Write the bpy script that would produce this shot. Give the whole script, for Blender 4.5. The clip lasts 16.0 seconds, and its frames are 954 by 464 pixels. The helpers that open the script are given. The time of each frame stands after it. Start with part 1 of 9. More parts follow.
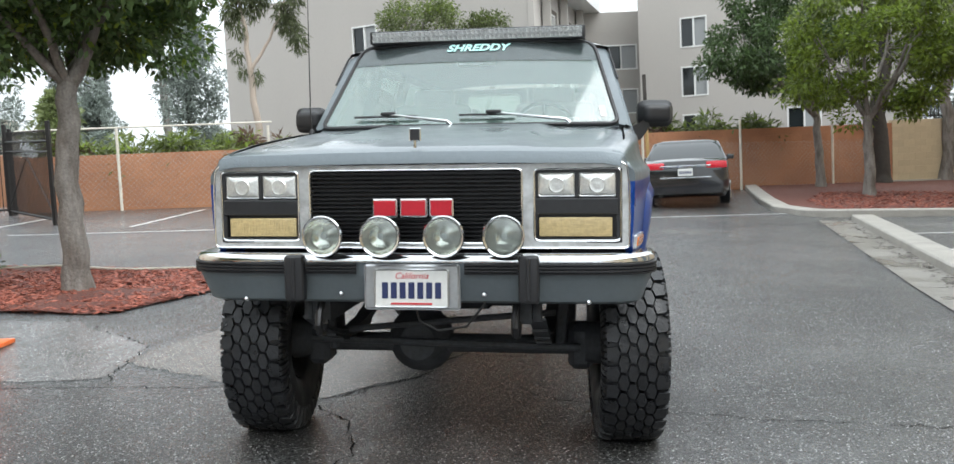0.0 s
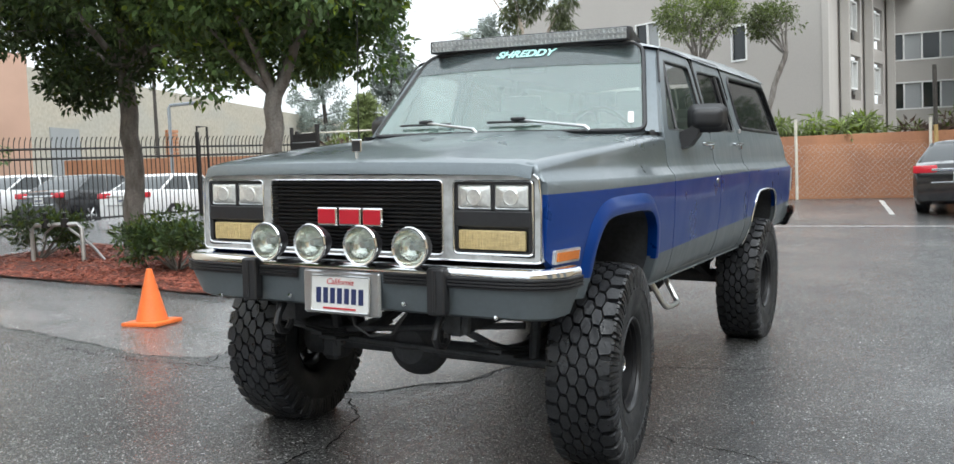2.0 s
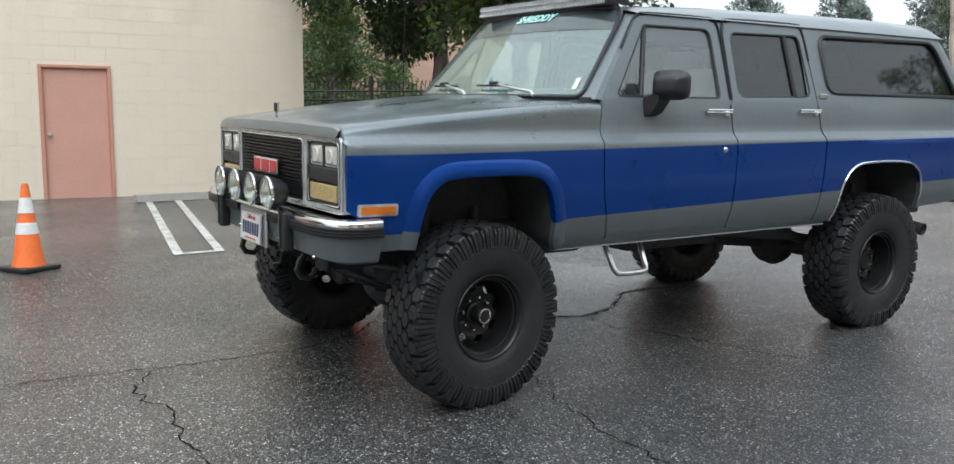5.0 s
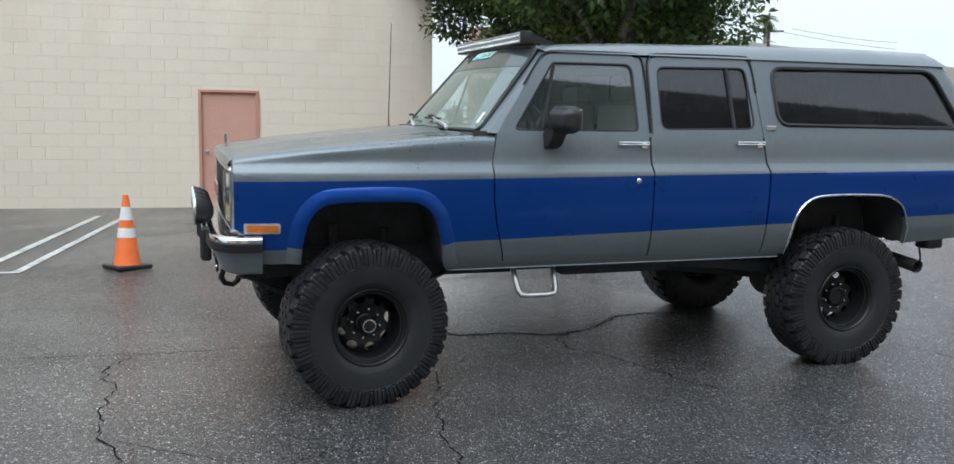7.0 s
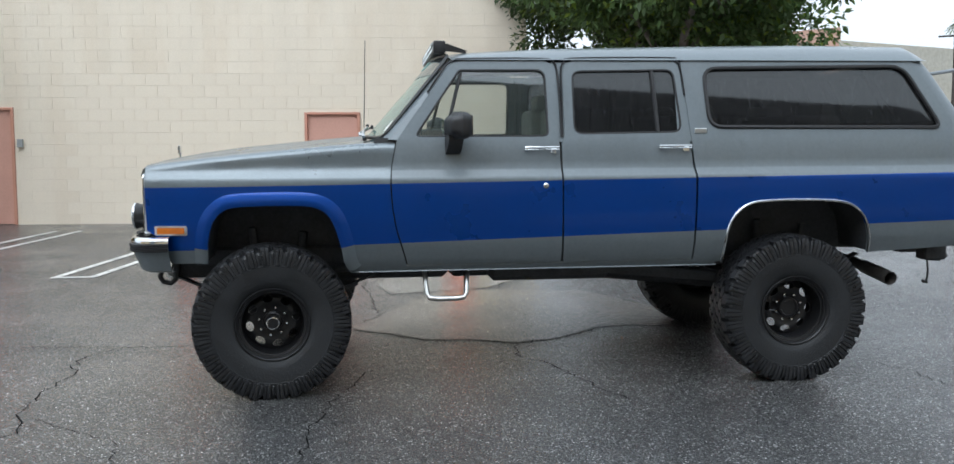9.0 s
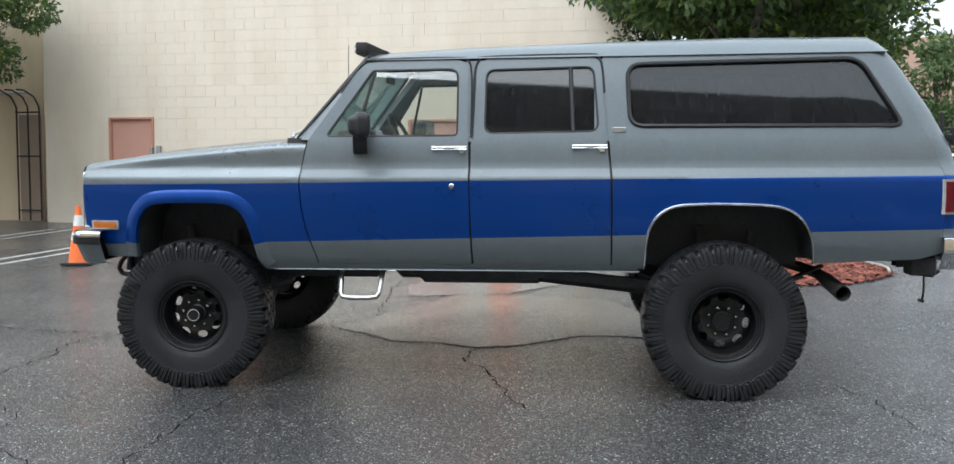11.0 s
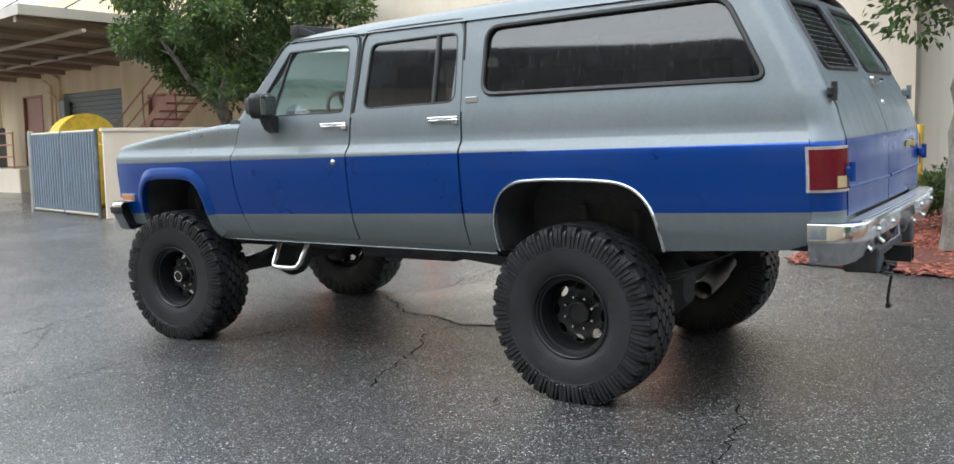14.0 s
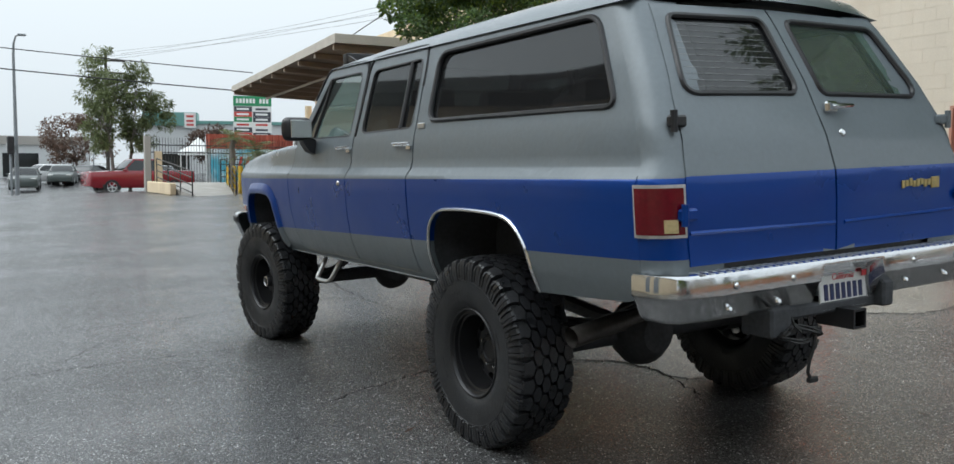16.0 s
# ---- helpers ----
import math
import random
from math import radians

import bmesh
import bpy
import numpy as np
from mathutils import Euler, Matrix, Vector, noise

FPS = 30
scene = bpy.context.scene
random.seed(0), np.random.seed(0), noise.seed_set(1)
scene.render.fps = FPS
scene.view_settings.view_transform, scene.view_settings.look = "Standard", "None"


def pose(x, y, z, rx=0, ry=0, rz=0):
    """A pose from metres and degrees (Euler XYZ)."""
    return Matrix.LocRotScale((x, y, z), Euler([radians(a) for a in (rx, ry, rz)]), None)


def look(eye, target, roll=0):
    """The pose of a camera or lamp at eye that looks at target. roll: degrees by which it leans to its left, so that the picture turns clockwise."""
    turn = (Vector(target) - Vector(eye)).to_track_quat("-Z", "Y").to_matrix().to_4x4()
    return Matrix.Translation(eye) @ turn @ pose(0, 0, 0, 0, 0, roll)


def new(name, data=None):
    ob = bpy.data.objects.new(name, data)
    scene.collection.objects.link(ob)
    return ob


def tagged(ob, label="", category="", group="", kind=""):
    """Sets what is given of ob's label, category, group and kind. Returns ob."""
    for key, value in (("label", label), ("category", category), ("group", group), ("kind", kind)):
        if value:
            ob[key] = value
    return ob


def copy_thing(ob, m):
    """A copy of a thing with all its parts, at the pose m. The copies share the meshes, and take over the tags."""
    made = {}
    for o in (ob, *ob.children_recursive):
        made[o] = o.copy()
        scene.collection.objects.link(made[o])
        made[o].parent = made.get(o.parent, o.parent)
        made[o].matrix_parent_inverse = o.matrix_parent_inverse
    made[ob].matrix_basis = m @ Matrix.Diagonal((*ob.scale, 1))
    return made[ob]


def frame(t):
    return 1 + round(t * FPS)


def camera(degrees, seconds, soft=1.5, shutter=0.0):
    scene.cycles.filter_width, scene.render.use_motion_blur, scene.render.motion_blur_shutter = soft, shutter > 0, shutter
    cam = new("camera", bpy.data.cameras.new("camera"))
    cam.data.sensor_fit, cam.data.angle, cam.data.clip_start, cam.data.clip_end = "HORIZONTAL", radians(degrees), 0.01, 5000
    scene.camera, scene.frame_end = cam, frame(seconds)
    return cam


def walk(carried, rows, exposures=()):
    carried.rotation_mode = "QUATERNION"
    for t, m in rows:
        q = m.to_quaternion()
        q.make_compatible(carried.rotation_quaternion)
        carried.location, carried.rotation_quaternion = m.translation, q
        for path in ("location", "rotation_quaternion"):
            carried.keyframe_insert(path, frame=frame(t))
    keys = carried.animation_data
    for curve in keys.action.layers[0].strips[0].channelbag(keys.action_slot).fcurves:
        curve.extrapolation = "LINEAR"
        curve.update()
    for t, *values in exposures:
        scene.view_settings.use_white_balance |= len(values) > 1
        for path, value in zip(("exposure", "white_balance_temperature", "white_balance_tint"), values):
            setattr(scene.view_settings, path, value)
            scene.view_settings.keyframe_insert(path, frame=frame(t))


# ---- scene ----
cam = camera(56.1, 16.0)
# the asphalt leans a little: SITE turns the truck's own level into true upright
UP = Vector((-0.036, 0.006, 1.0)).normalized()
SITE = UP.rotation_difference(Vector((0, 0, 1))).to_matrix().to_4x4()
PATH = [
    (0, (0.814, -4.365, 1.356), (0.515, -2.395, 1.189), -0.79),
    (0.5, (1.196, -4.287, 1.36), (0.614, -2.38, 1.202), -0.37),
    (1, (1.571, -4.168, 1.374), (0.794, -2.332, 1.213), -0.40),
    (1.5, (1.951, -4.044, 1.404), (1.123, -2.231, 1.242), -0.22),
    (2, (2.301, -3.867, 1.393), (1.354, -2.113, 1.229), -0.65),
    (2.5, (2.656, -3.643, 1.396), (1.601, -1.951, 1.237), -0.76),
    (3, (3.095, -3.455, 1.433), (1.833, -1.911, 1.278), -0.94),
    (3.5, (3.425, -3.184, 1.437), (2.113, -1.682, 1.277), -0.63),
    (4, (3.824, -2.924, 1.455), (2.415, -1.518, 1.267), 0.57),
    (4.2, (3.991, -2.814, 1.454), (2.504, -1.495, 1.23), 0.83),
    (6.3, (5.422, -1.558, 1.637), (3.614, -0.747, 1.368), 1.18),
    (6.5, (5.557, -1.391, 1.645), (3.716, -0.655, 1.374), 1.32),
    (7, (5.761, -0.971, 1.646), (3.881, -0.343, 1.376), 0.96),
    (7.5, (5.952, -0.542, 1.652), (4.029, -0.059, 1.386), 0.88),
    (8, (6.088, -0.094, 1.615), (4.144, 0.293, 1.352), 0.66),
    (8.2, (6.12, 0.081, 1.607), (4.17, 0.446, 1.35), 0.38),
    (10.3, (6.38, 1.652, 1.504), (4.394, 1.522, 1.307), -0.53),
    (10.5, (6.333, 1.852, 1.499), (4.35, 1.685, 1.3), -0.58),
    (11, (6.185, 2.391, 1.498), (4.208, 2.16, 1.298), -0.40),
    (11.5, (6.058, 2.96, 1.506), (4.097, 2.618, 1.304), -0.57),
    (12, (5.907, 3.495, 1.483), (3.988, 2.97, 1.283), -0.98),
    (12.5, (5.746, 4.023, 1.502), (3.9, 3.281, 1.295), -1.47),
    (13, (5.508, 4.505, 1.476), (3.739, 3.604, 1.233), -2.24),
    (13.5, (5.23, 4.989, 1.475), (3.5, 4.016, 1.235), -2.02),
    (14, (4.873, 5.416, 1.433), (3.254, 4.267, 1.193), -2.50),
    (14.5, (4.491, 5.807, 1.413), (2.961, 4.54, 1.181), -2.42),
    (15, (4.049, 6.194, 1.416), (2.688, 4.745, 1.192), -2.00),
    (15.5, (3.605, 6.532, 1.399), (2.342, 4.993, 1.216), -1.84),
    (16, (3.19, 6.871, 1.409), (2.151, 5.171, 1.233), -1.57),
]
EXPOSURES = [(0.0, 0.82, 6500, 10), (2.0, 0.78, 6500, 10), (3.3, 0.63, 6500, 10), (4.2, 0.63, 6450, 10), (6.4, 0.26, 6120, 10), (7.0, 0.35, 6050, 10), (8.2, 0.45, 6000, 10), (10.3, 0.58, 6220, 10), (12.0, 0.78, 6150, 10), (13.5, 0.84, 6400, 11), (14.0, 0.92, 6330, 10), (14.5, 0.88, 6300, 10), (15.3, 0.17, 6400, 9), (16.0, 0.17, 6380, 9)]
walk(cam, [(t, SITE @ look(eye, target, roll)) for t, eye, target, roll in PATH], EXPOSURES)

# ---- world and sun: a rainy, overcast day ----
world = bpy.data.worlds.new("overcast_sky")
scene.world = world
world.use_nodes = True
wn, wl = world.node_tree.nodes, world.node_tree.links
wn.clear()
w_out = wn.new("ShaderNodeOutputWorld")
w_bg = wn.new("ShaderNodeBackground")
w_sky = wn.new("ShaderNodeTexSky")
w_sky.sky_type = "NISHITA"
w_sky.sun_disc = False
w_sky.sun_elevation, w_sky.sun_rotation = radians(49), radians(122)
w_sky.air_density, w_sky.dust_density = 1.0, 4.0
w_hsv = wn.new("ShaderNodeHueSaturation")
w_hsv.inputs["Saturation"].default_value = 0.12
w_mix = wn.new("ShaderNodeMix")
w_mix.data_type = "RGBA"
w_mix.inputs["Factor"].default_value = 0.88
w_dir, w_sep, w_ramp = wn.new("ShaderNodeTexCoord"), wn.new("ShaderNodeSeparateXYZ"), wn.new("ShaderNodeMapRange")
w_ramp.inputs["To Min"].default_value, w_ramp.inputs["To Max"].default_value = 0.66, 1.27
w_gray, w_tint = wn.new("ShaderNodeVectorMath"), wn.new("ShaderNodeRGB")
w_gray.operation = "SCALE"
w_tint.outputs[0].default_value = (8.2, 9.0, 9.5, 1)
wl.new(w_dir.outputs["Generated"], w_sep.inputs[0])
wl.new(w_sep.outputs["Z"], w_ramp.inputs["Value"])
wl.new(w_tint.outputs[0], w_gray.inputs[0])
wl.new(w_ramp.outputs["Result"], w_gray.inputs["Scale"])
wl.new(w_sky.outputs["Color"], w_hsv.inputs["Color"])
wl.new(w_hsv.outputs["Color"], w_mix.inputs[6])
wl.new(w_gray.outputs["Vector"], w_mix.inputs[7])
wl.new(w_mix.outputs[2], w_bg.inputs["Color"])
w_bg.inputs["Strength"].default_value = 0.13
wl.new(w_bg.outputs["Background"], w_out.inputs["Surface"])

sun_data = bpy.data.lights.new("sun", "SUN")
sun_data.energy, sun_data.angle, sun_data.color = 1.3, radians(60), (0.97, 1.0, 1.0)
sun = new("sun", sun_data)
sun.matrix_world = look((22, -14, 30), (0, 0, 0))


# ---- materials ----
def material(name, color, rough=0.6, metal=0.0, vary=0.15, scale=6.0, fine=60.0, bump=0.0, bump_scale=None,
             spec=0.5, coat=0.0, rough_vary=0.0, random_value=0.0, streak=None, tint=None, tint_amount=0.5, tint_scale=1.0):
    """A procedural surface: two sizes of noise in the colour, optional relief, streaks, second tint and per-piece variation."""
    m = bpy.data.materials.new(name)
    m.use_nodes = True
    n, l = m.node_tree.nodes, m.node_tree.links
    b = n["Principled BSDF"]
    b.inputs["Roughness"].default_value, b.inputs["Metallic"].default_value = rough, metal
    b.inputs["Specular IOR Level"].default_value, b.inputs["Coat Weight"].default_value = spec, coat
    b.inputs["Coat Roughness"].default_value = 0.08
    tc = n.new("ShaderNodeTexCoord")
    src = tc.outputs["Object"]
    if streak:
        mp = n.new("ShaderNodeMapping")
        mp.inputs["Scale"].default_value = streak
        l.new(src, mp.inputs["Vector"])
        src_c = mp.outputs["Vector"]
    else:
        src_c = src
    big, small = n.new("ShaderNodeTexNoise"), n.new("ShaderNodeTexNoise")
    big.inputs["Scale"].default_value, small.inputs["Scale"].default_value = scale, fine
    big.inputs["Detail"].default_value, small.inputs["Detail"].default_value = 5, 3
    l.new(src_c, big.inputs["Vector"])
    l.new(src, small.inputs["Vector"])
    add = n.new("ShaderNodeMath")
    add.operation = "ADD"
    l.new(big.outputs["Fac"], add.inputs[0])
    l.new(small.outputs["Fac"], add.inputs[1])
    mr = n.new("ShaderNodeMapRange")
    mr.inputs["From Min"].default_value, mr.inputs["From Max"].default_value = 0.6, 1.4
    mr.inputs["To Min"].default_value, mr.inputs["To Max"].default_value = 1 - vary, 1 + vary
    l.new(add.outputs[0], mr.inputs["Value"])
    base = n.new("ShaderNodeRGB")
    base.outputs[0].default_value = (*color, 1)
    col = base.outputs[0]
    if tint:
        tn = n.new("ShaderNodeTexNoise")
        tn.inputs["Scale"].default_value, tn.inputs["Detail"].default_value = tint_scale, 6
        l.new(src_c, tn.inputs["Vector"])
        tr = n.new("ShaderNodeMapRange")
        tr.inputs["From Min"].default_value, tr.inputs["From Max"].default_value = 0.45, 0.62
        tr.inputs["To Max"].default_value = tint_amount
        l.new(tn.outputs["Fac"], tr.inputs["Value"])
        tm = n.new("ShaderNodeMix")
        tm.data_type = "RGBA"
        l.new(tr.outputs["Result"], tm.inputs["Factor"])
        l.new(col, tm.inputs[6])
        tm.inputs[7].default_value = (*tint, 1)
        col = tm.outputs[2]
    val = mr.outputs["Result"]
    if random_value:
        oi = n.new("ShaderNodeObjectInfo")
        rr = n.new("ShaderNodeMapRange")
        rr.inputs["To Min"].default_value, rr.inputs["To Max"].default_value = 1 - random_value, 1 + random_value
        l.new(oi.outputs["Random"], rr.inputs["Value"])
        geo = n.new("ShaderNodeNewGeometry")
        r2 = n.new("ShaderNodeMapRange")
        r2.inputs["To Min"].default_value, r2.inputs["To Max"].default_value = 1 - random_value, 1 + random_value
        l.new(geo.outputs["Random Per Island"], r2.inputs["Value"])
        mm = n.new("ShaderNodeMath")
        mm.operation = "MULTIPLY"
        l.new(val, mm.inputs[0])
        l.new(rr.outputs["Result"], mm.inputs[1])
        m3 = n.new("ShaderNodeMath")
        m3.operation = "MULTIPLY"
        l.new(mm.outputs[0], m3.inputs[0])
        l.new(r2.outputs["Result"], m3.inputs[1])
        val = m3.outputs[0]
    vm = n.new("ShaderNodeVectorMath")
    vm.operation = "SCALE"
    l.new(col, vm.inputs[0])
    l.new(val, vm.inputs["Scale"])
    l.new(vm.outputs["Vector"], b.inputs["Base Color"])
    if rough_vary:
        rv = n.new("ShaderNodeMapRange")
        rv.inputs["From Min"].default_value, rv.inputs["From Max"].default_value = 0.35, 0.65
        rv.inputs["To Min"].default_value, rv.inputs["To Max"].default_value = max(0.02, rough - rough_vary), min(1, rough + rough_vary)
        l.new(big.outputs["Fac"], rv.inputs["Value"])
        l.new(rv.outputs["Result"], b.inputs["Roughness"])
    if bump:
        bt = n.new("ShaderNodeTexNoise")
        bt.inputs["Scale"].default_value, bt.inputs["Detail"].default_value = bump_scale or fine, 4
        l.new(src, bt.inputs["Vector"])
        bn = n.new("ShaderNodeBump")
        bn.inputs["Strength"].default_value, bn.inputs["Distance"].default_value = 1.0, bump
        l.new(bt.outputs["Fac"], bn.inputs["Height"])
        l.new(bn.outputs["Normal"], b.inputs["Normal"])
    return m


def glass_material(name, tint, gloss=0.12, rough=0.02, most=1.0, wave=0.0, film=0.0, film_color=(0.62, 0.7, 0.68), streaks=(9, 9, 1.6), span=(0.6, 1.4)):
    """Thin pane: tinted see-through with a mirror share that grows at grazing angles; film: a milky layer for rain
    streaks, and for sky sheen and cabin light put into its colour.
    """
    m = bpy.data.materials.new(name)
    m.use_nodes = True
    n, l = m.node_tree.nodes, m.node_tree.links
    n.remove(n["Principled BSDF"])
    out = n["Material Output"]
    tr, gl, mx = n.new("ShaderNodeBsdfTransparent"), n.new("ShaderNodeBsdfGlossy"), n.new("ShaderNodeMixShader")
    tr.inputs["Color"].default_value = (*tint, 1)
    gl.inputs["Roughness"].default_value = rough
    gl.inputs["Color"].default_value = (0.95, 0.97, 0.97, 1)
    if wave:
        wt, wb, wc = n.new("ShaderNodeTexNoise"), n.new("ShaderNodeBump"), n.new("ShaderNodeTexCoord")
        wt.inputs["Scale"].default_value, wt.inputs["Detail"].default_value = 4.0, 2
        wb.inputs["Strength"].default_value, wb.inputs["Distance"].default_value = 1.0, wave
        l.new(wc.outputs["Object"], wt.inputs["Vector"])
        l.new(wt.outputs["Fac"], wb.inputs["Height"])
        l.new(wb.outputs["Normal"], gl.inputs["Normal"])
    fr = n.new("ShaderNodeFresnel")
    fr.inputs["IOR"].default_value = 1.5
    mr = n.new("ShaderNodeMapRange")
    mr.inputs["To Min"].default_value, mr.inputs["To Max"].default_value = gloss, most
    l.new(fr.outputs["Fac"], mr.inputs["Value"])
    l.new(mr.outputs["Result"], mx.inputs["Fac"])
    l.new(tr.outputs[0], mx.inputs[1])
    l.new(gl.outputs[0], mx.inputs[2])
    last = mx.outputs[0]
    if film:
        d1, d2, df = n.new("ShaderNodeBsdfDiffuse"), n.new("ShaderNodeBsdfTranslucent"), n.new("ShaderNodeMixShader")
        d1.inputs["Color"].default_value = d2.inputs["Color"].default_value = (*film_color, 1)
        df.inputs["Fac"].default_value = 0.45
        l.new(d1.outputs[0], df.inputs[1])
        l.new(d2.outputs[0], df.inputs[2])
        tc = n.new("ShaderNodeTexCoord")
        mp = n.new("ShaderNodeMapping")
        mp.inputs["Scale"].default_value = streaks
        nz = n.new("ShaderNodeTexNoise")
        nz.inputs["Scale"].default_value, nz.inputs["Detail"].default_value = 2.2, 5
        l.new(tc.outputs["Object"], mp.inputs["Vector"])
        l.new(mp.outputs["Vector"], nz.inputs["Vector"])
        fm = n.new("ShaderNodeMapRange")
        fm.inputs["From Min"].default_value, fm.inputs["From Max"].default_value = 0.3, 0.75
        fm.inputs["To Min"].default_value, fm.inputs["To Max"].default_value = film * span[0], film * span[1]
        l.new(nz.outputs["Fac"], fm.inputs["Value"])
        m2 = n.new("ShaderNodeMixShader")
        l.new(fm.outputs["Result"], m2.inputs["Fac"])
        l.new(last, m2.inputs[1])
        l.new(df.outputs[0], m2.inputs[2])
        last = m2.outputs[0]
    l.new(last, out.inputs["Surface"])
    return m


def asphalt_material(name, base, grain=112, relief=1.0, film=(0.55, 1.0), gloss=(0.20, 0.09)):
    """Wet asphalt: dark stones in tar, damp and drier patches, thin water film in places."""
    m = bpy.data.materials.new(name)
    m.use_nodes = True
    n, l = m.node_tree.nodes, m.node_tree.links
    b = n["Principled BSDF"]
    tc = n.new("ShaderNodeTexCoord")
    geo = tc.outputs["Object"]

    def noise(scale, detail=5, rough=0.55, sep=None):
        t = n.new("ShaderNodeTexNoise")
        t.inputs["Scale"].default_value, t.inputs["Detail"].default_value, t.inputs["Roughness"].default_value = scale, detail, rough
        src = geo
        if sep:
            mp = n.new("ShaderNodeMapping")
            mp.inputs["Scale"].default_value = sep
            l.new(geo, mp.inputs["Vector"])
            src = mp.outputs["Vector"]
        l.new(src, t.inputs["Vector"])
        return t.outputs["Fac"]

    def remap(v, a, c, lo, hi):
        r = n.new("ShaderNodeMapRange")
        for key, x in (("From Min", a), ("From Max", c), ("To Min", lo), ("To Max", hi)):
            r.inputs[key].default_value = x
        l.new(v, r.inputs["Value"])
        return r.outputs["Result"]

    def mul(a, c):
        x = n.new("ShaderNodeMath")
        x.operation = "MULTIPLY"
        for i, v in ((0, a), (1, c)):
            if isinstance(v, float):
                x.inputs[i].default_value = v
            else:
                l.new(v, x.inputs[i])
        return x.outputs[0]

    vor = n.new("ShaderNodeTexVoronoi")
    vor.inputs["Scale"].default_value = grain
    l.new(geo, vor.inputs["Vector"])
    sep = n.new("ShaderNodeSeparateColor")
    l.new(vor.outputs["Color"], sep.inputs[0])
    cell = remap(sep.outputs[0], 0.1, 1.0, 0.1, 2.4)
    light = remap(sep.outputs[1], 0.72, 1.0, 0.7, 5.2)
    dist = remap(vor.outputs["Distance"], 0.15, 0.65, 1.35, 0.25)
    stones = mul(mul(dist, cell), light)
    patch = remap(noise(0.33, 6, 0.6), 0.36, 0.64, 0.72, 1.3)
    mid = remap(noise(2.2, 5), 0.3, 0.7, 0.8, 1.22)
    val = mul(mul(stones, patch), mid)
    rgb = n.new("ShaderNodeRGB")
    rgb.outputs[0].default_value = (*base, 1)
    vm = n.new("ShaderNodeVectorMath")
    vm.operation = "SCALE"
    l.new(rgb.outputs[0], vm.inputs[0])
    l.new(val, vm.inputs["Scale"])
    l.new(vm.outputs["Vector"], b.inputs["Base Color"])
    wet = remap(noise(0.42, 7, 0.62), 0.40, 0.60, 0.0, 1.0)
    rough = remap(wet, 0.0, 1.0, 0.50, 0.36)
    l.new(mul(remap(wet, 0.0, 1.0, *film), remap(sep.outputs[2], 0.1, 0.8, 0.1, 1.3)), b.inputs["Coat Weight"])
    l.new(mul(remap(wet, 0.0, 1.0, *gloss), remap(sep.outputs[1], 0.0, 1.0, 0.6, 1.5)), b.inputs["Coat Roughness"])
    b.inputs["Coat IOR"].default_value = 1.52
    wave = n.new("ShaderNodeBump")
    wave.inputs["Strength"].default_value, wave.inputs["Distance"].default_value = 0.6 * relief, 0.006
    grit = n.new("ShaderNodeMath")
    grit.operation = "MULTIPLY_ADD"
    grit.inputs[1].default_value = 0.7
    l.new(dist, grit.inputs[0])
    l.new(noise(30, 3), grit.inputs[2])
    l.new(grit.outputs[0], wave.inputs["Height"])
    l.new(wave.outputs["Normal"], b.inputs["Coat Normal"])
    l.new(rough, b.inputs["Roughness"])
    b.inputs["Specular IOR Level"].default_value = 0.5
    bp = n.new("ShaderNodeBump")
    bp.inputs["Distance"].default_value = 0.008
    hgt = n.new("ShaderNodeMath")
    hgt.operation = "ADD"
    l.new(dist, hgt.inputs[0])
    l.new(noise(38, 3), hgt.inputs[1])
    l.new(hgt.outputs[0], bp.inputs["Height"])
    l.new(remap(wet, 0.0, 1.0, 0.9 * relief, 0.45 * relief), bp.inputs["Strength"])
    l.new(bp.outputs["Normal"], b.inputs["Normal"])
    return m


M_ASPHALT = asphalt_material("wet_asphalt", (0.066, 0.0655, 0.065), film=(0.85, 1.0), gloss=(0.19, 0.09))
M_CONCRETE = material("concrete", (0.34, 0.32, 0.29), 0.55, vary=0.22, scale=1.6, fine=40, bump=0.003, rough_vary=0.2)
M_SWALE = material("wet_channel_concrete", (0.20, 0.185, 0.165), 0.35, vary=0.3, scale=1.6, fine=40, bump=0.003, rough_vary=0.2)
M_CURB = material("curb_concrete", (0.33, 0.31, 0.28), 0.6, vary=0.25, scale=3, fine=50, bump=0.004)
M_LINE = material("white_road_paint", (0.62, 0.61, 0.58), 0.4, vary=0.25, scale=5, fine=70, bump=0.002, tint=(0.2, 0.2, 0.2), tint_amount=0.7, tint_scale=9)
M_CRACK = material("crack_tar", (0.008, 0.008, 0.008), 0.9, vary=0.3, spec=0.1)
M_CREAM = material("cream_block_paint", (0.71, 0.625, 0.51), 0.62, vary=0.06, scale=1.2, fine=45, bump=0.004, bump_scale=55, random_value=0.012, streak=(1.5, 1.5, 0.35), tint=(0.65, 0.55, 0.43), tint_amount=0.5, tint_scale=1.3)
M_MORTAR = material("painted_joint", (0.70, 0.615, 0.50), 0.7, vary=0.1, scale=3, bump=0.004)
M_STUCCO_Y = material("yellow_stucco", (0.79, 0.64, 0.44), 0.75, vary=0.08, scale=1.0, fine=60, bump=0.003, streak=(1.5, 1.5, 0.3), tint=(0.5, 0.37, 0.24), tint_amount=0.4)
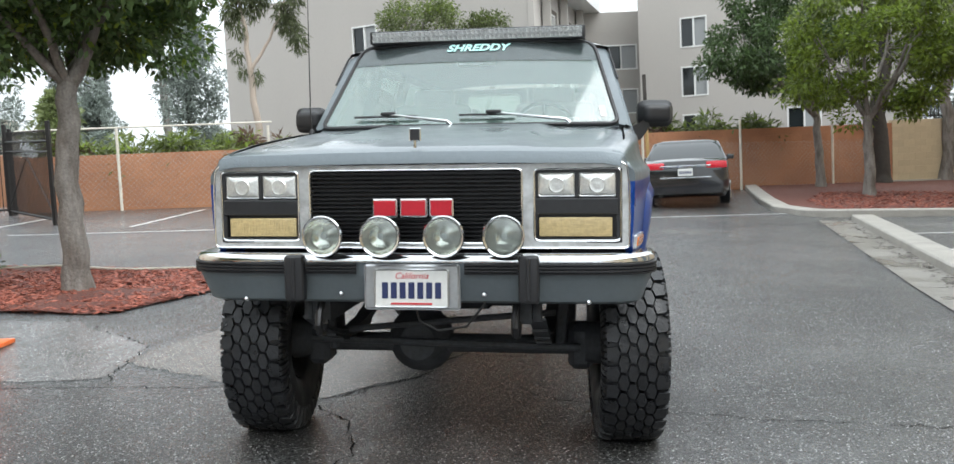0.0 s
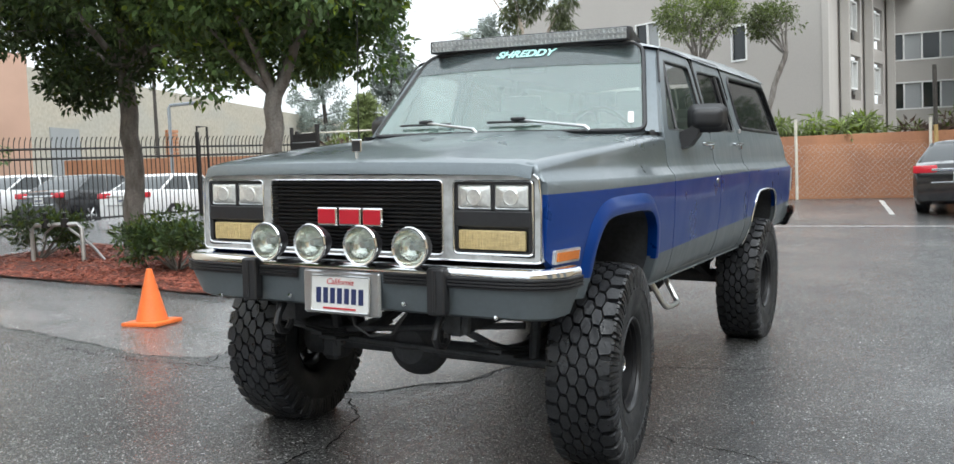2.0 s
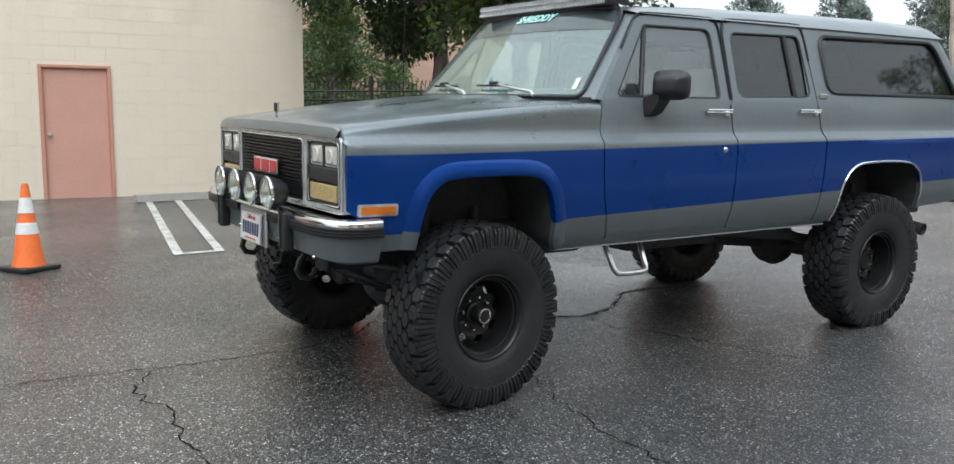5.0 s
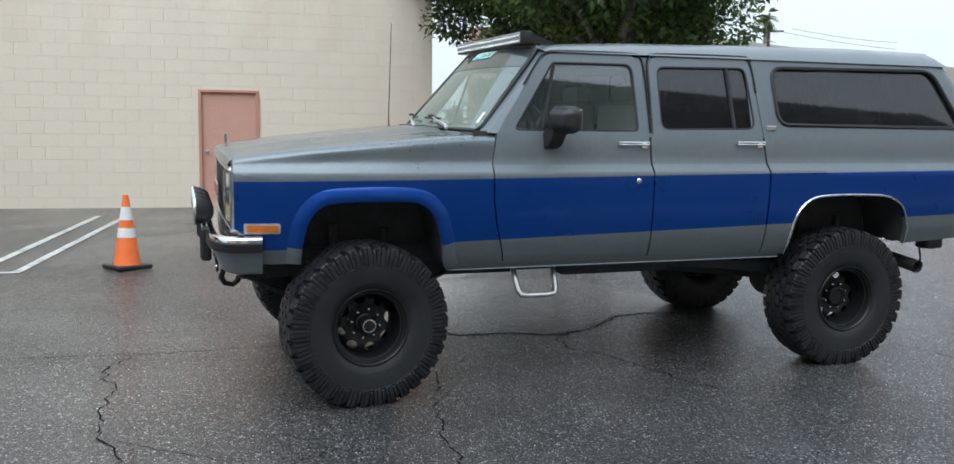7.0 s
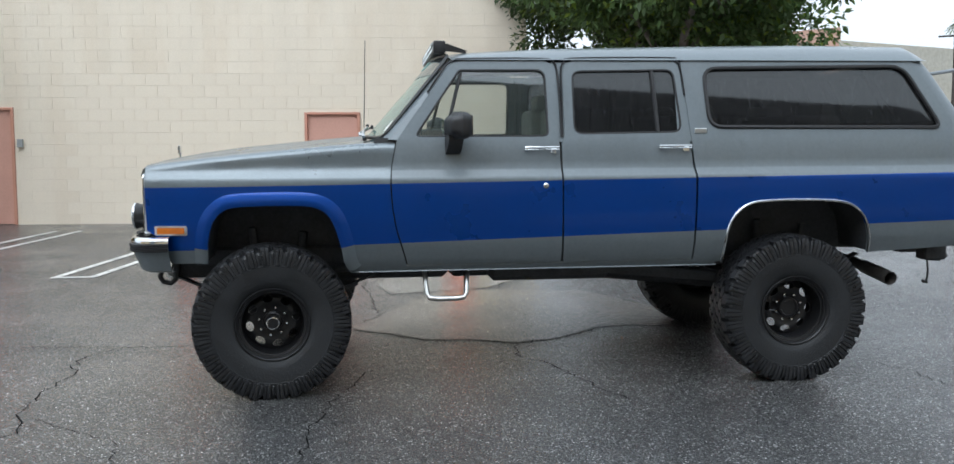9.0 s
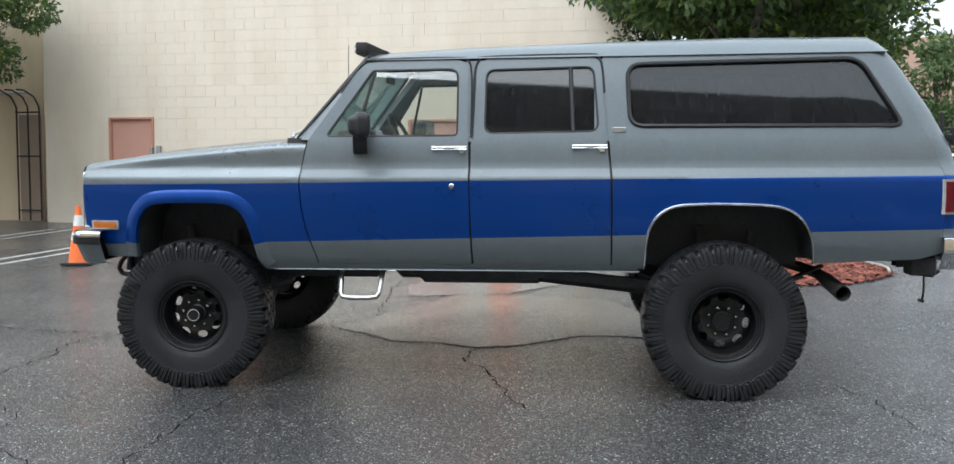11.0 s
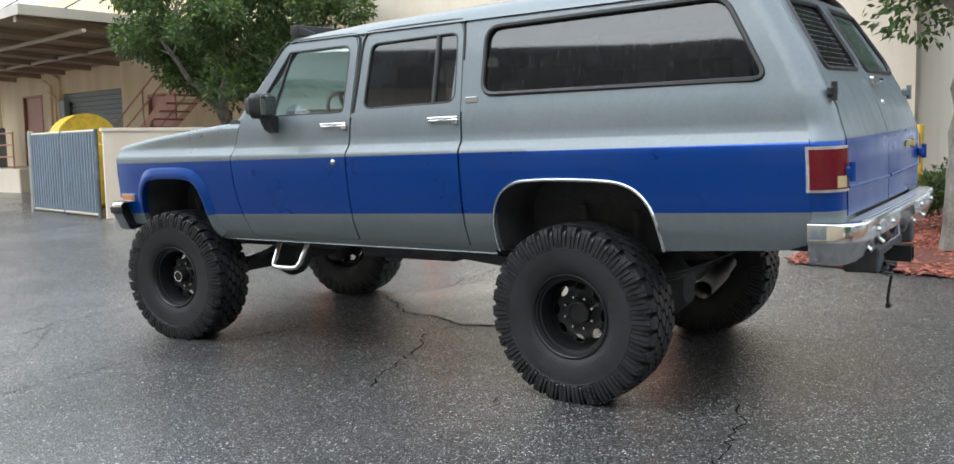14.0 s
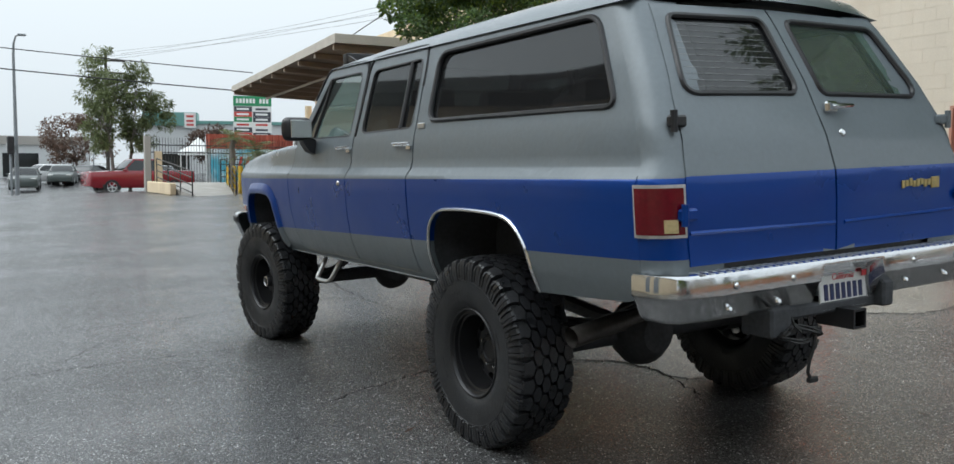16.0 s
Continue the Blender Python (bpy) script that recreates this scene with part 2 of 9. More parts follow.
M_STUCCO_G = material("grey_stucco", (0.43, 0.40, 0.37), 0.85, vary=0.06, scale=0.5, fine=20, bump=0.004, streak=(0.6, 0.6, 0.12))
M_STUCCO_D = material("dark_grey_stucco", (0.39, 0.365, 0.335), 0.85, vary=0.06, scale=0.5, fine=20, bump=0.004)
M_BROWN = material("brown_block_wall", (0.43, 0.20, 0.105), 0.6, vary=0.14, scale=1.1, fine=25, bump=0.004, tint=(0.31, 0.135, 0.075), tint_amount=0.6, tint_scale=0.8, random_value=0.05)
M_BLOCK_Y = material("tan_block", (0.52, 0.42, 0.28), 0.7, vary=0.1, scale=1.5, fine=30, bump=0.004, random_value=0.05)
M_TILTUP = material("concrete_hall", (0.46, 0.415, 0.335), 0.8, vary=0.2, scale=0.5, fine=6, streak=(0.4, 0.4, 1.2), tint=(0.36, 0.345, 0.30), tint_amount=0.7, tint_scale=0.5)
M_PINK = material("salmon_door_paint", (0.55, 0.30, 0.235), 0.5, vary=0.08, scale=2, fine=30)
M_SALMON = material("salmon_steel", (0.50, 0.24, 0.17), 0.5, vary=0.12, scale=4)
M_ORANGE = material("orange_cone_rubber", (0.85, 0.17, 0.035), 0.45, vary=0.12, scale=9, fine=60)
M_FADED = material("faded_cone_rubber", (0.80, 0.25, 0.09), 0.55, vary=0.16, scale=9, fine=60)
M_WHITEBAND = material("reflective_band", (0.72, 0.72, 0.70), 0.4, vary=0.15, scale=12)
M_BLACKRUB = material("black_rubber", (0.02, 0.02, 0.02), 0.5, vary=0.25, scale=12, fine=90, rough_vary=0.12)
M_YELLOW = material("yellow_steel_paint", (0.72, 0.47, 0.03), 0.45, vary=0.15, scale=5, fine=40, tint=(0.45, 0.27, 0.03), tint_amount=0.6, tint_scale=7)
M_IRON = material("black_iron", (0.022, 0.02, 0.02), 0.45, metal=0.2, vary=0.3, scale=9)
M_GALV = material("galvanised_steel", (0.5, 0.5, 0.49), 0.4, metal=0.7, vary=0.2, scale=6)
M_POSTW = material("pale_fence_post", (0.62, 0.58, 0.5), 0.55, vary=0.2, scale=6)
M_MULCH = material("red_mulch", (0.12, 0.040, 0.028), 0.75, vary=0.5, scale=14, fine=80, bump=0.02, bump_scale=45)
M_CHIP = material("red_bark_chip", (0.235, 0.072, 0.048), 0.65, vary=0.3, scale=20, fine=90, random_value=0.5)
M_BARK = material("grey_bark", (0.22, 0.20, 0.18), 0.8, vary=0.35, scale=7, fine=40, bump=0.015, bump_scale=28, streak=(3, 3, 0.7), tint=(0.12, 0.10, 0.085), tint_amount=0.8, tint_scale=3)
M_BARK_D = material("dark_bark", (0.05, 0.043, 0.037), 0.8, vary=0.35, scale=7, fine=40, bump=0.015, bump_scale=28)
def leafy(m, share=0.4):
    """Lets a part of the light through the leaves."""
    n, l = m.node_tree.nodes, m.node_tree.links
    b, out = n["Principled BSDF"], n["Material Output"]
    tl, mx = n.new("ShaderNodeBsdfTranslucent"), n.new("ShaderNodeMixShader")
    l.new(b.inputs["Base Color"].links[0].from_socket, tl.inputs["Color"])
    mx.inputs["Fac"].default_value = share
    l.new(b.outputs[0], mx.inputs[1])
    l.new(tl.outputs[0], mx.inputs[2])
    l.new(mx.outputs[0], out.inputs["Surface"])


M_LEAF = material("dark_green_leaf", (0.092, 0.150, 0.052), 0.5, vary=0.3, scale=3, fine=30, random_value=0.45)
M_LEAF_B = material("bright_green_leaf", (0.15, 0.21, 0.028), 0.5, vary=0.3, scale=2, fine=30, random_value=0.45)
M_LEAF_O = material("olive_leaf", (0.15, 0.18, 0.075), 0.55, vary=0.3, scale=2, fine=30, random_value=0.4)
# far conifers: air haze is put into the needles' base colour
M_LEAF_HAZED = material("haze_paled_needles", (0.21, 0.24, 0.215), 0.9, vary=0.25, scale=0.6, fine=8, random_value=0.4)
M_LEAF_R = material("rusty_leaf", (0.12, 0.075, 0.055), 0.6, vary=0.3, scale=2, fine=30, random_value=0.4)
for leaf_mat in (M_LEAF, M_LEAF_B, M_LEAF_O, M_LEAF_HAZED, M_LEAF_R):
    leafy(leaf_mat)
M_WHITE = material("white_paint", (0.76, 0.76, 0.74), 0.4, vary=0.05)
M_ALU = material("white_window_frame", (0.72, 0.72, 0.70), 0.45, vary=0.05)
M_DARKGLASS = material("dark_window_glass", (0.02, 0.024, 0.026), 0.06, vary=0.3, scale=0.8)
M_BLIND = material("grey_blind", (0.30, 0.31, 0.31), 0.5, vary=0.12, scale=1.0)
M_GREYDOOR = material("grey_shutter_paint", (0.23, 0.25, 0.265), 0.5, vary=0.12, scale=3)
M_CANOPY = material("canopy_soffit", (0.33, 0.25, 0.19), 0.65, vary=0.15, scale=1.5)
M_CANOPY_E = material("canopy_fascia", (0.52, 0.47, 0.40), 0.55, vary=0.15, scale=2)
M_CABINET = material("grey_green_cabinet", (0.27, 0.32, 0.33), 0.45, vary=0.12, scale=3)
M_RIB = material("worn_blue_grey_rib", (0.25, 0.30, 0.36), 0.5, vary=0.2, scale=4, fine=40, streak=(6, 6, 0.8), tint=(0.20, 0.25, 0.30), tint_amount=0.6, tint_scale=3)
M_CORRUG = material("blue_grey_sheet", (0.085, 0.112, 0.145), 0.45, metal=0.2, vary=0.25, scale=3, tint=(0.24, 0.27, 0.30), tint_amount=0.5, tint_scale=2)

# truck
M_GREY = material("grey_car_paint", (0.150, 0.176, 0.193), 0.46, metal=0.25, vary=0.08, scale=3, fine=45, coat=0.32, rough_vary=0.06, streak=(7, 7, 0.6))
M_BLUE = material("blue_car_paint", (0.0, 0.050, 0.285), 0.32, metal=0.45, vary=0.05, scale=3, fine=45, coat=0.38, spec=0.3, rough_vary=0.06)
M_GREYWET = material("rain_beaded_grey_paint", (0.150, 0.175, 0.190), 0.34, metal=0.55, vary=0.08, scale=3, fine=45, coat=0.5, rough_vary=0.08, bump=0.0012, bump_scale=110)
M_CHROME = material("worn_chrome", (0.72, 0.73, 0.74), 0.13, metal=1.0, vary=0.08, scale=14, fine=70, rough_vary=0.07)
M_ALUM = material("dull_bright_trim", (0.55, 0.56, 0.57), 0.3, metal=0.85, vary=0.1, scale=14)
M_BLACK = material("black_plastic", (0.020, 0.020, 0.022), 0.42, vary=0.2, scale=14, rough_vary=0.08)
M_SATIN = material("satin_black_metal", (0.022, 0.022, 0.024), 0.33, metal=0.4, vary=0.2, scale=10)
M_TYRE = material("tyre_rubber", (0.017, 0.0185, 0.021), 0.58, vary=0.35, scale=9, fine=80, bump=0.002, rough_vary=0.14)
# tread and underbody: bases lifted bluish, lens haze put into the colour
M_TREAD = material("wet_tread_rubber", (0.020, 0.021, 0.024), 0.40, vary=0.4, scale=14, fine=90, bump=0.004, bump_scale=60, rough_vary=0.15, random_value=0.25)
M_UNDER = material("grimy_underbody", (0.052, 0.055, 0.061), 0.7, vary=0.4, scale=8, fine=50)
M_TRIMGREY = material("grey_interior", (0.13, 0.13, 0.13), 0.7, vary=0.1, scale=10)
M_SEAT = material("grey_seat_cloth", (0.34, 0.33, 0.31), 0.85, vary=0.15, scale=10)
M_RED = material("red_lens", (0.13, 0.003, 0.010), 0.2, vary=0.15, scale=30, coat=0.2)
M_REDCAR = material("bright_red_lens", (0.62, 0.02, 0.035), 0.2, vary=0.1, scale=30, coat=0.6)
M_REDEMB = material("red_badge_enamel", (0.50, 0.015, 0.03), 0.3, vary=0.08, scale=20)
M_AMBER = material("amber_lens", (0.62, 0.17, 0.02), 0.18, vary=0.15, scale=40, coat=0.6)
M_YELLENS = material("yellowed_lens", (0.55, 0.43, 0.22), 0.22, vary=0.2, scale=30, coat=0.5, streak=(1, 1, 6))
M_LAMP = material("headlamp_reflector", (0.76, 0.76, 0.73), 0.16, metal=0.5, vary=0.22, scale=18, fine=90, bump=0.0010, bump_scale=45, coat=0.7, streak=(1, 1, 0.3))
M_LEDBACK = material("led_back", (0.36, 0.37, 0.37), 0.35, vary=0.2, scale=30)
M_LED = material("clear_led_lens", (0.62, 0.63, 0.62), 0.25, metal=0.4, vary=0.4, scale=40, fine=120)
M_PLATE = material("plate_white", (0.72, 0.72, 0.70), 0.4, vary=0.06, scale=20)
M_NAVY = material("plate_navy", (0.02, 0.03, 0.10), 0.4)
M_PLRED = material("plate_red", (0.55, 0.05, 0.06), 0.4)
M_TEAL = material("pale_teal_vinyl", (0.45, 0.80, 0.76), 0.5, vary=0.04)
M_RUST = material("rusty_pipe", (0.085, 0.078, 0.072), 0.45, metal=0.5, vary=0.3, scale=9)
M_FRAME = material("worn_silver_trim", (0.60, 0.61, 0.61), 0.36, metal=0.45, vary=0.14, scale=9, fine=60, coat=0.2, tint=(0.30, 0.30, 0.29), tint_amount=0.5, tint_scale=14)
M_BOWL = material("lamp_bowl_silver", (0.86, 0.85, 0.80), 0.10, metal=1.0, vary=0.05, scale=20, bump=0.0006, bump_scale=60)
M_STEP = material("step_steel", (0.55, 0.55, 0.54), 0.3, metal=0.9, vary=0.2, scale=12)
# film colours carry reflected sky and cabin light besides the rain streaks
G_WIND = glass_material("windscreen_glass", (0.72, 0.86, 0.80), 0.16, 0.04, film=0.20, film_color=(0.46, 0.72, 0.64), streaks=(1.2, 1.2, 1.2), span=(0.8, 1.2))
G_CLEAR = glass_material("clear_side_glass", (0.90, 0.94, 0.92), 0.11, 0.02, most=0.8, film=0.07, film_color=(0.62, 0.74, 0.70), streaks=(30, 30, 4))
# daylight seen through the cabin is put into this film's colour
G_MILKY = glass_material("milky_rear_glass", (0.66, 0.80, 0.72), 0.07, 0.04, film=0.14, film_color=(0.55, 0.72, 0.62), streaks=(9, 9, 1.6))
G_TINT = glass_material("tinted_glass", (0.055, 0.055, 0.055), 0.040, 0.03, most=0.60, film=0.04, film_color=(0.60, 0.62, 0.66), streaks=(26, 26, 1.7), span=(0.4, 1.65))


# ---- building tools ----
def finish(name, bm, mats, parent=None, label="", angle=35, smooth=True):
    """Links a bmesh as one mesh object."""
    me = bpy.data.meshes.new(name)
    bm.to_mesh(me)
    bm.free()
    for m in (mats if isinstance(mats, (list, tuple)) else [mats]):
        me.materials.append(m)
    if smooth:
        me.shade_smooth()
        me.set_sharp_from_angle(angle=radians(angle))
    ob = new(name, me)
    ob.parent = parent
    if label:
        tagged(ob, label)
    return ob


def part(name, bm, mat, parent, label="", angle=35):
    return finish(name, bm, mat, parent, label, angle)


def raw(name, verts, faces, mat, parent=None, label="", smooth=False, angle=35):
    me = bpy.data.meshes.new(name)
    me.from_pydata([tuple(v) for v in verts], [], faces)
    for m in (mat if isinstance(mat, (list, tuple)) else [mat]):
        me.materials.append(m)
    me.update()
    if smooth:
        me.shade_smooth()
        me.set_sharp_from_angle(angle=radians(angle))
    ob = new(name, me)
    ob.parent = parent
    if label:
        tagged(ob, label)
    return ob


def root(name, label, category, m=None, group="", kind=""):
    """An Empty at the base of a thing."""
    ob = new(name)
    ob.empty_display_size = 0.1
    if m is not None:
        ob.matrix_world = m
    return tagged(ob, label, category, group, kind)


def B():
    return bmesh.new()


def box(bm, c, s, bevel=0.0, m=None, segs=1):
    """A box round c with sizes s, its edges rounded."""
    g = bmesh.ops.create_cube(bm, size=1.0)
    vs = g["verts"]
    for v in vs:
        v.co = Vector((v.co.x * s[0] + c[0], v.co.y * s[1] + c[1], v.co.z * s[2] + c[2]))
    if bevel:
        es = list({e for v in vs for e in v.link_edges})
        r = bmesh.ops.bevel(bm, geom=es, offset=bevel, segments=segs, affect="EDGES", profile=0.6)
        vs = list({v for f in r["faces"] for v in f.verts} | {v for v in vs if v.is_valid})
    if m is not None:
        for v in vs:
            v.co = m @ v.co
    return vs


def boxed(c, s, bevel=0.0, m=None, segs=1):
    bm = B()
    box(bm, c, s, bevel, m, segs)
    return bm


def lathe(bm, profile, n=32, m=None, close=False):
    """Turns (radius, height) points round z."""
    rings = []
    for r, h in profile:
        ring = []
        if r < 1e-6:
            ring = [bm.verts.new((0, 0, h))] * n
        else:
            for i in range(n):
                a = 2 * math.pi * i / n
                ring.append(bm.verts.new((r * math.cos(a), r * math.sin(a), h)))
        rings.append(ring)
    made = {v for ring in rings for v in ring}
    pairs = list(zip(rings, rings[1:])) + ([(rings[-1], rings[0])] if close else [])
    for a, c in pairs:
        for i in range(n):
            j = (i + 1) % n
            q = []
            for v in (a[i], a[j], c[j], c[i]):
                if v not in q:
                    q.append(v)
            if len(q) > 2:
                try:
                    bm.faces.new(q)
                except ValueError:
                    pass
    if m is not None:
        for v in made:
            v.co = m @ v.co
    return bm


def tube(bm, pts, r, n=8, closed=False, caps=True):
    """A pipe along points; r may be a list."""
    pts = [Vector(p) for p in pts]
    k = len(pts)
    rs = r if isinstance(r, (list, tuple)) else [r] * k
    rings, ref = [], None
    for i, p in enumerate(pts):
        if closed:
            d = pts[(i + 1) % k] - pts[i - 1]
        else:
            d = pts[min(i + 1, k - 1)] - pts[max(i - 1, 0)]
        d.normalize()
        if ref is None:
            ref = Vector((0, 0, 1)) if abs(d.z) < 0.9 else Vector((1, 0, 0))
        side = d.cross(ref).normalized()
        ref = side.cross(d).normalized()
        rings.append([bm.verts.new(p + rs[i] * (math.cos(2 * math.pi * j / n) * side + math.sin(2 * math.pi * j / n) * ref)) for j in range(n)])
    pairs = list(zip(rings, rings[1:])) + ([(rings[-1], rings[0])] if closed else [])
    for a, c in pairs:
        for j in range(n):
            bm.faces.new((a[j], a[(j + 1) % n], c[(j + 1) % n], c[j]))
    if caps and not closed:
        bm.faces.new(rings[0][::-1])
        bm.faces.new(rings[-1])
    return bm


def loft(bm, rows, closed=False, caps=False):
    """Quads between rows of points."""
    vs = [[bm.verts.new(p) for p in row] for row in rows]
    for a, c in zip(vs, vs[1:]):
        n = len(a)
        for j in range(n if closed else n - 1):
            k = (j + 1) % n
            bm.faces.new((a[j], a[k], c[k], c[j]))
    if caps:
        bm.faces.new(vs[0][::-1])
        bm.faces.new(vs[-1])
    return vs


def rounded(pts, r, n=5):
    """A polygon with its corners rounded; r: one radius or one for each corner."""
    out, k = [], len(pts)
    rs = r if isinstance(r, (list, tuple)) else [r] * k
    for i in range(k):
        p, a, c = Vector(pts[i]), Vector(pts[i - 1]), Vector(pts[(i + 1) % k])
        rad = rs[i]
        if rad <= 0:
            out.append(tuple(p))
            continue
        u, v = (a - p).normalized(), (c - p).normalized()
        ang = u.angle(v)
        d = min(rad / math.tan(ang / 2), 0.48 * min((a - p).length, (c - p).length))
        for j in range(n + 1):
            t = j / n
            q = (p + u * d) * (1 - t) ** 2 + p * 2 * t * (1 - t) + (p + v * d) * t ** 2
            out.append(tuple(q))
    return out


def sheet(outline, holes, fmap, ucuts=(), vcuts=(), extra=(), back=None):
    """A flat outline with holes, cut finely, then bent by fmap(u, v); back: the vector by which its rim turns inward."""
    bm = B()
    for loop in [outline] + list(holes):
        vs = [bm.verts.new((p[0], p[1], 0)) for p in loop]
        for a, c in zip(vs, vs[1:] + vs[:1]):
            bm.edges.new((a, c))
    bmesh.ops.triangle_fill(bm, use_beauty=True, use_dissolve=False, edges=bm.edges[:], normal=(0, 0, 1))
    for cuts, axis in ((ucuts, 0), (vcuts, 1)):
        for c in cuts:
            co, no = [0, 0, 0], [0, 0, 0]
            co[axis], no[axis] = c, 1
            bmesh.ops.bisect_plane(bm, geom=bm.verts[:] + bm.edges[:] + bm.faces[:], dist=1e-5, plane_co=co, plane_no=no)
    for co, no in extra:
        bmesh.ops.bisect_plane(bm, geom=bm.verts[:] + bm.edges[:] + bm.faces[:], dist=1e-5, plane_co=(*co, 0), plane_no=(*no, 0))
    bmesh.ops.dissolve_degenerate(bm, dist=1e-5, edges=bm.edges[:])
    flat = {v: (v.co.x, v.co.y) for v in bm.verts}
    mids = {f: (sum(flat[v][0] for v in f.verts) / len(f.verts), sum(flat[v][1] for v in f.verts) / len(f.verts)) for f in bm.faces}
    for v, (a, c) in flat.items():
        v.co = Vector(fmap(a, c))
    if back is not None:
        rim = [e for e in bm.edges if len(e.link_faces) == 1]
        g = bmesh.ops.extrude_edge_only(bm, edges=rim)
        for v in g["geom"]:
            if isinstance(v, bmesh.types.BMVert):
                v.co += Vector(back)
    return bm, mids


def mirror(bm):
    for v in bm.verts:
        v.co.x = -v.co.x
    bmesh.ops.reverse_faces(bm, faces=bm.faces[:])
    return bm


def interp(x, xs, ys):
    return float(np.interp(x, xs, ys))


def arange(a, b, s):
    return [a + s * i for i in range(int((b - a) / s) + 1)]


def gz(x, y):
    """The height of the asphalt."""
    return -0.036 * x + 0.006 * y + 0.019 * max(0.0, y - 5.0)


def at(x, y, h=0.0, turn=0.0):
    return pose(x, y, gz(x, y) + h, 0, 0, turn)


def frand(a, b):
    return random.uniform(a, b)


def strip(name, a, b, width, mat, parent=None, label="", lift=0.006, steps=12, kind="", ragged=0.0):
    """A painted or laid strip that follows the asphalt."""
    a, b = Vector((*a, 0)), Vector((*b, 0))
    d = (b - a).normalized()
    s = Vector((-d.y, d.x, 0)) * width / 2
    bm = B()
    rows = []
    for i in range(steps + 1):
        p = a.lerp(b, i / steps)
        j1, j2 = frand(-ragged, ragged), frand(-ragged, ragged)
        rows.append([(*(p + s * (1 + j1)).xy, gz(*(p + s).xy) + lift), (*(p - s * (1 + j2)).xy, gz(*(p - s).xy) + lift)])
    loft(bm, rows)
    return tagged(finish(name, bm, mat, parent, label), kind=kind)


# ---- ground ----
def lot(x, y):
    """The ground's height everywhere: the neighbouring yard behind the iron fence lies lower."""
    def s(u):
        u = max(0.0, min(1.0, u))
        return u * u * (3 - 2 * u)
    dip = 0.62 * s((-14.8 - x) / 2.5) * s((x + 33) / 3) * s((y - 6) / 4) * s((30 - y) / 4)
    street = 0.36 * s((-39 - y) / 5) * s((y + 66) / 5)
    return gz(max(-30, min(25, x)), max(-70, min(34, y))) - dip - street


def ground_sheet():
    xs = sorted(set(arange(-20, 16, 0.5) + [-22, -26, -30, -32, -2000, -900, -400, -200, -120, -80, -60, -45, -35, -28, -24, 20, 26, 34, 45, 60, 80, 120, 200, 400, 900, 2000]))
    ys = sorted(set(arange(-20, 30, 0.5) + [-2000, -900, -400, -250, -180, -130, -100, -80, -70, -60, -52, -46, -40, -36, -32, -28, -24, 34, 40, 50, 60, 80, 120, 200, 400, 900, 2000]))
    verts = [(x, y, lot(x, y)) for y in ys for x in xs]
    n = len(xs)
    faces = [(j * n + i, j * n + i + 1, (j + 1) * n + i + 1, (j + 1) * n + i) for j in range(len(ys) - 1) for i in range(n - 1)]
    return tagged(raw("ground", verts, faces, M_ASPHALT, smooth=True), "wet dark grey asphalt of the car park", "asphalt", kind="structure")


ground_sheet()


# ---- the lifted truck, in its own level frame: x to its left side, y to its rear, z up from its tyres ----
TRUCK = root("truck", "lifted grey and blue four-door station wagon truck on wide mud tyres", "truck", SITE)
WZ = [0.70, 0.74, 0.80, 0.90, 1.05, 1.20, 1.284, 1.302, 1.335, 1.37, 1.42, 1.50, 1.55, 1.98, 2.03]
WX = [0.872, 0.902, 0.938, 0.972, 0.992, 1.0, 1.0, 0.990, 0.962, 0.950, 0.944, 0.930, 0.914, 0.792, 0.775]
PY = [-0.76, -0.70, -0.60, -0.45, -0.20, 0.20, 4.0, 4.45]
PX = [0.890, 0.905, 0.924, 0.947, 0.975, 1.0, 1.0, 0.985]


def half(y, z):
    return interp(z, WZ, WX) * interp(y, PY, PX)


def side(y, z):
    return (half(y, z), y, z)


def stripe_top(y):
    return 1.257 + 0.009 * y


def stripe_low(y):
    return 0.892 + 0.024 * y


def rear_y(z):
    """The rear face's place, at the corner."""
    return interp(z, [0.8, 0.99, 1.2, 1.30, 1.442, 1.679, 1.931, 2.02], [4.49, 4.505, 4.505, 4.50, 4.455, 4.34, 4.183, 4.115])


def corner_in(z):
    """How far the rounded rear corner reaches in from the side."""
    return interp(z, [1.30, 1.50], [0.125, 0.085])


ARCH_F = [(-0.362, 0.80), (-0.352, 0.92), (-0.325, 1.03), (-0.27, 1.105), (-0.19, 1.138), (0.0, 1.147), (0.20, 1.145), (0.30, 1.125), (0.36, 1.075), (0.395, 1.0), (0.424, 0.89), (0.441, 0.79), (0.472, 0.735)]
ARCH_R = [(2.757, 0.752), (2.763, 0.90), (2.785, 1.0), (2.835, 1.075), (2.92, 1.122), (3.05, 1.135), (3.22, 1.137), (3.42, 1.130), (3.53, 1.112), (3.605, 1.07), (3.66, 1.0), (3.692, 0.90), (3.705, 0.795)]


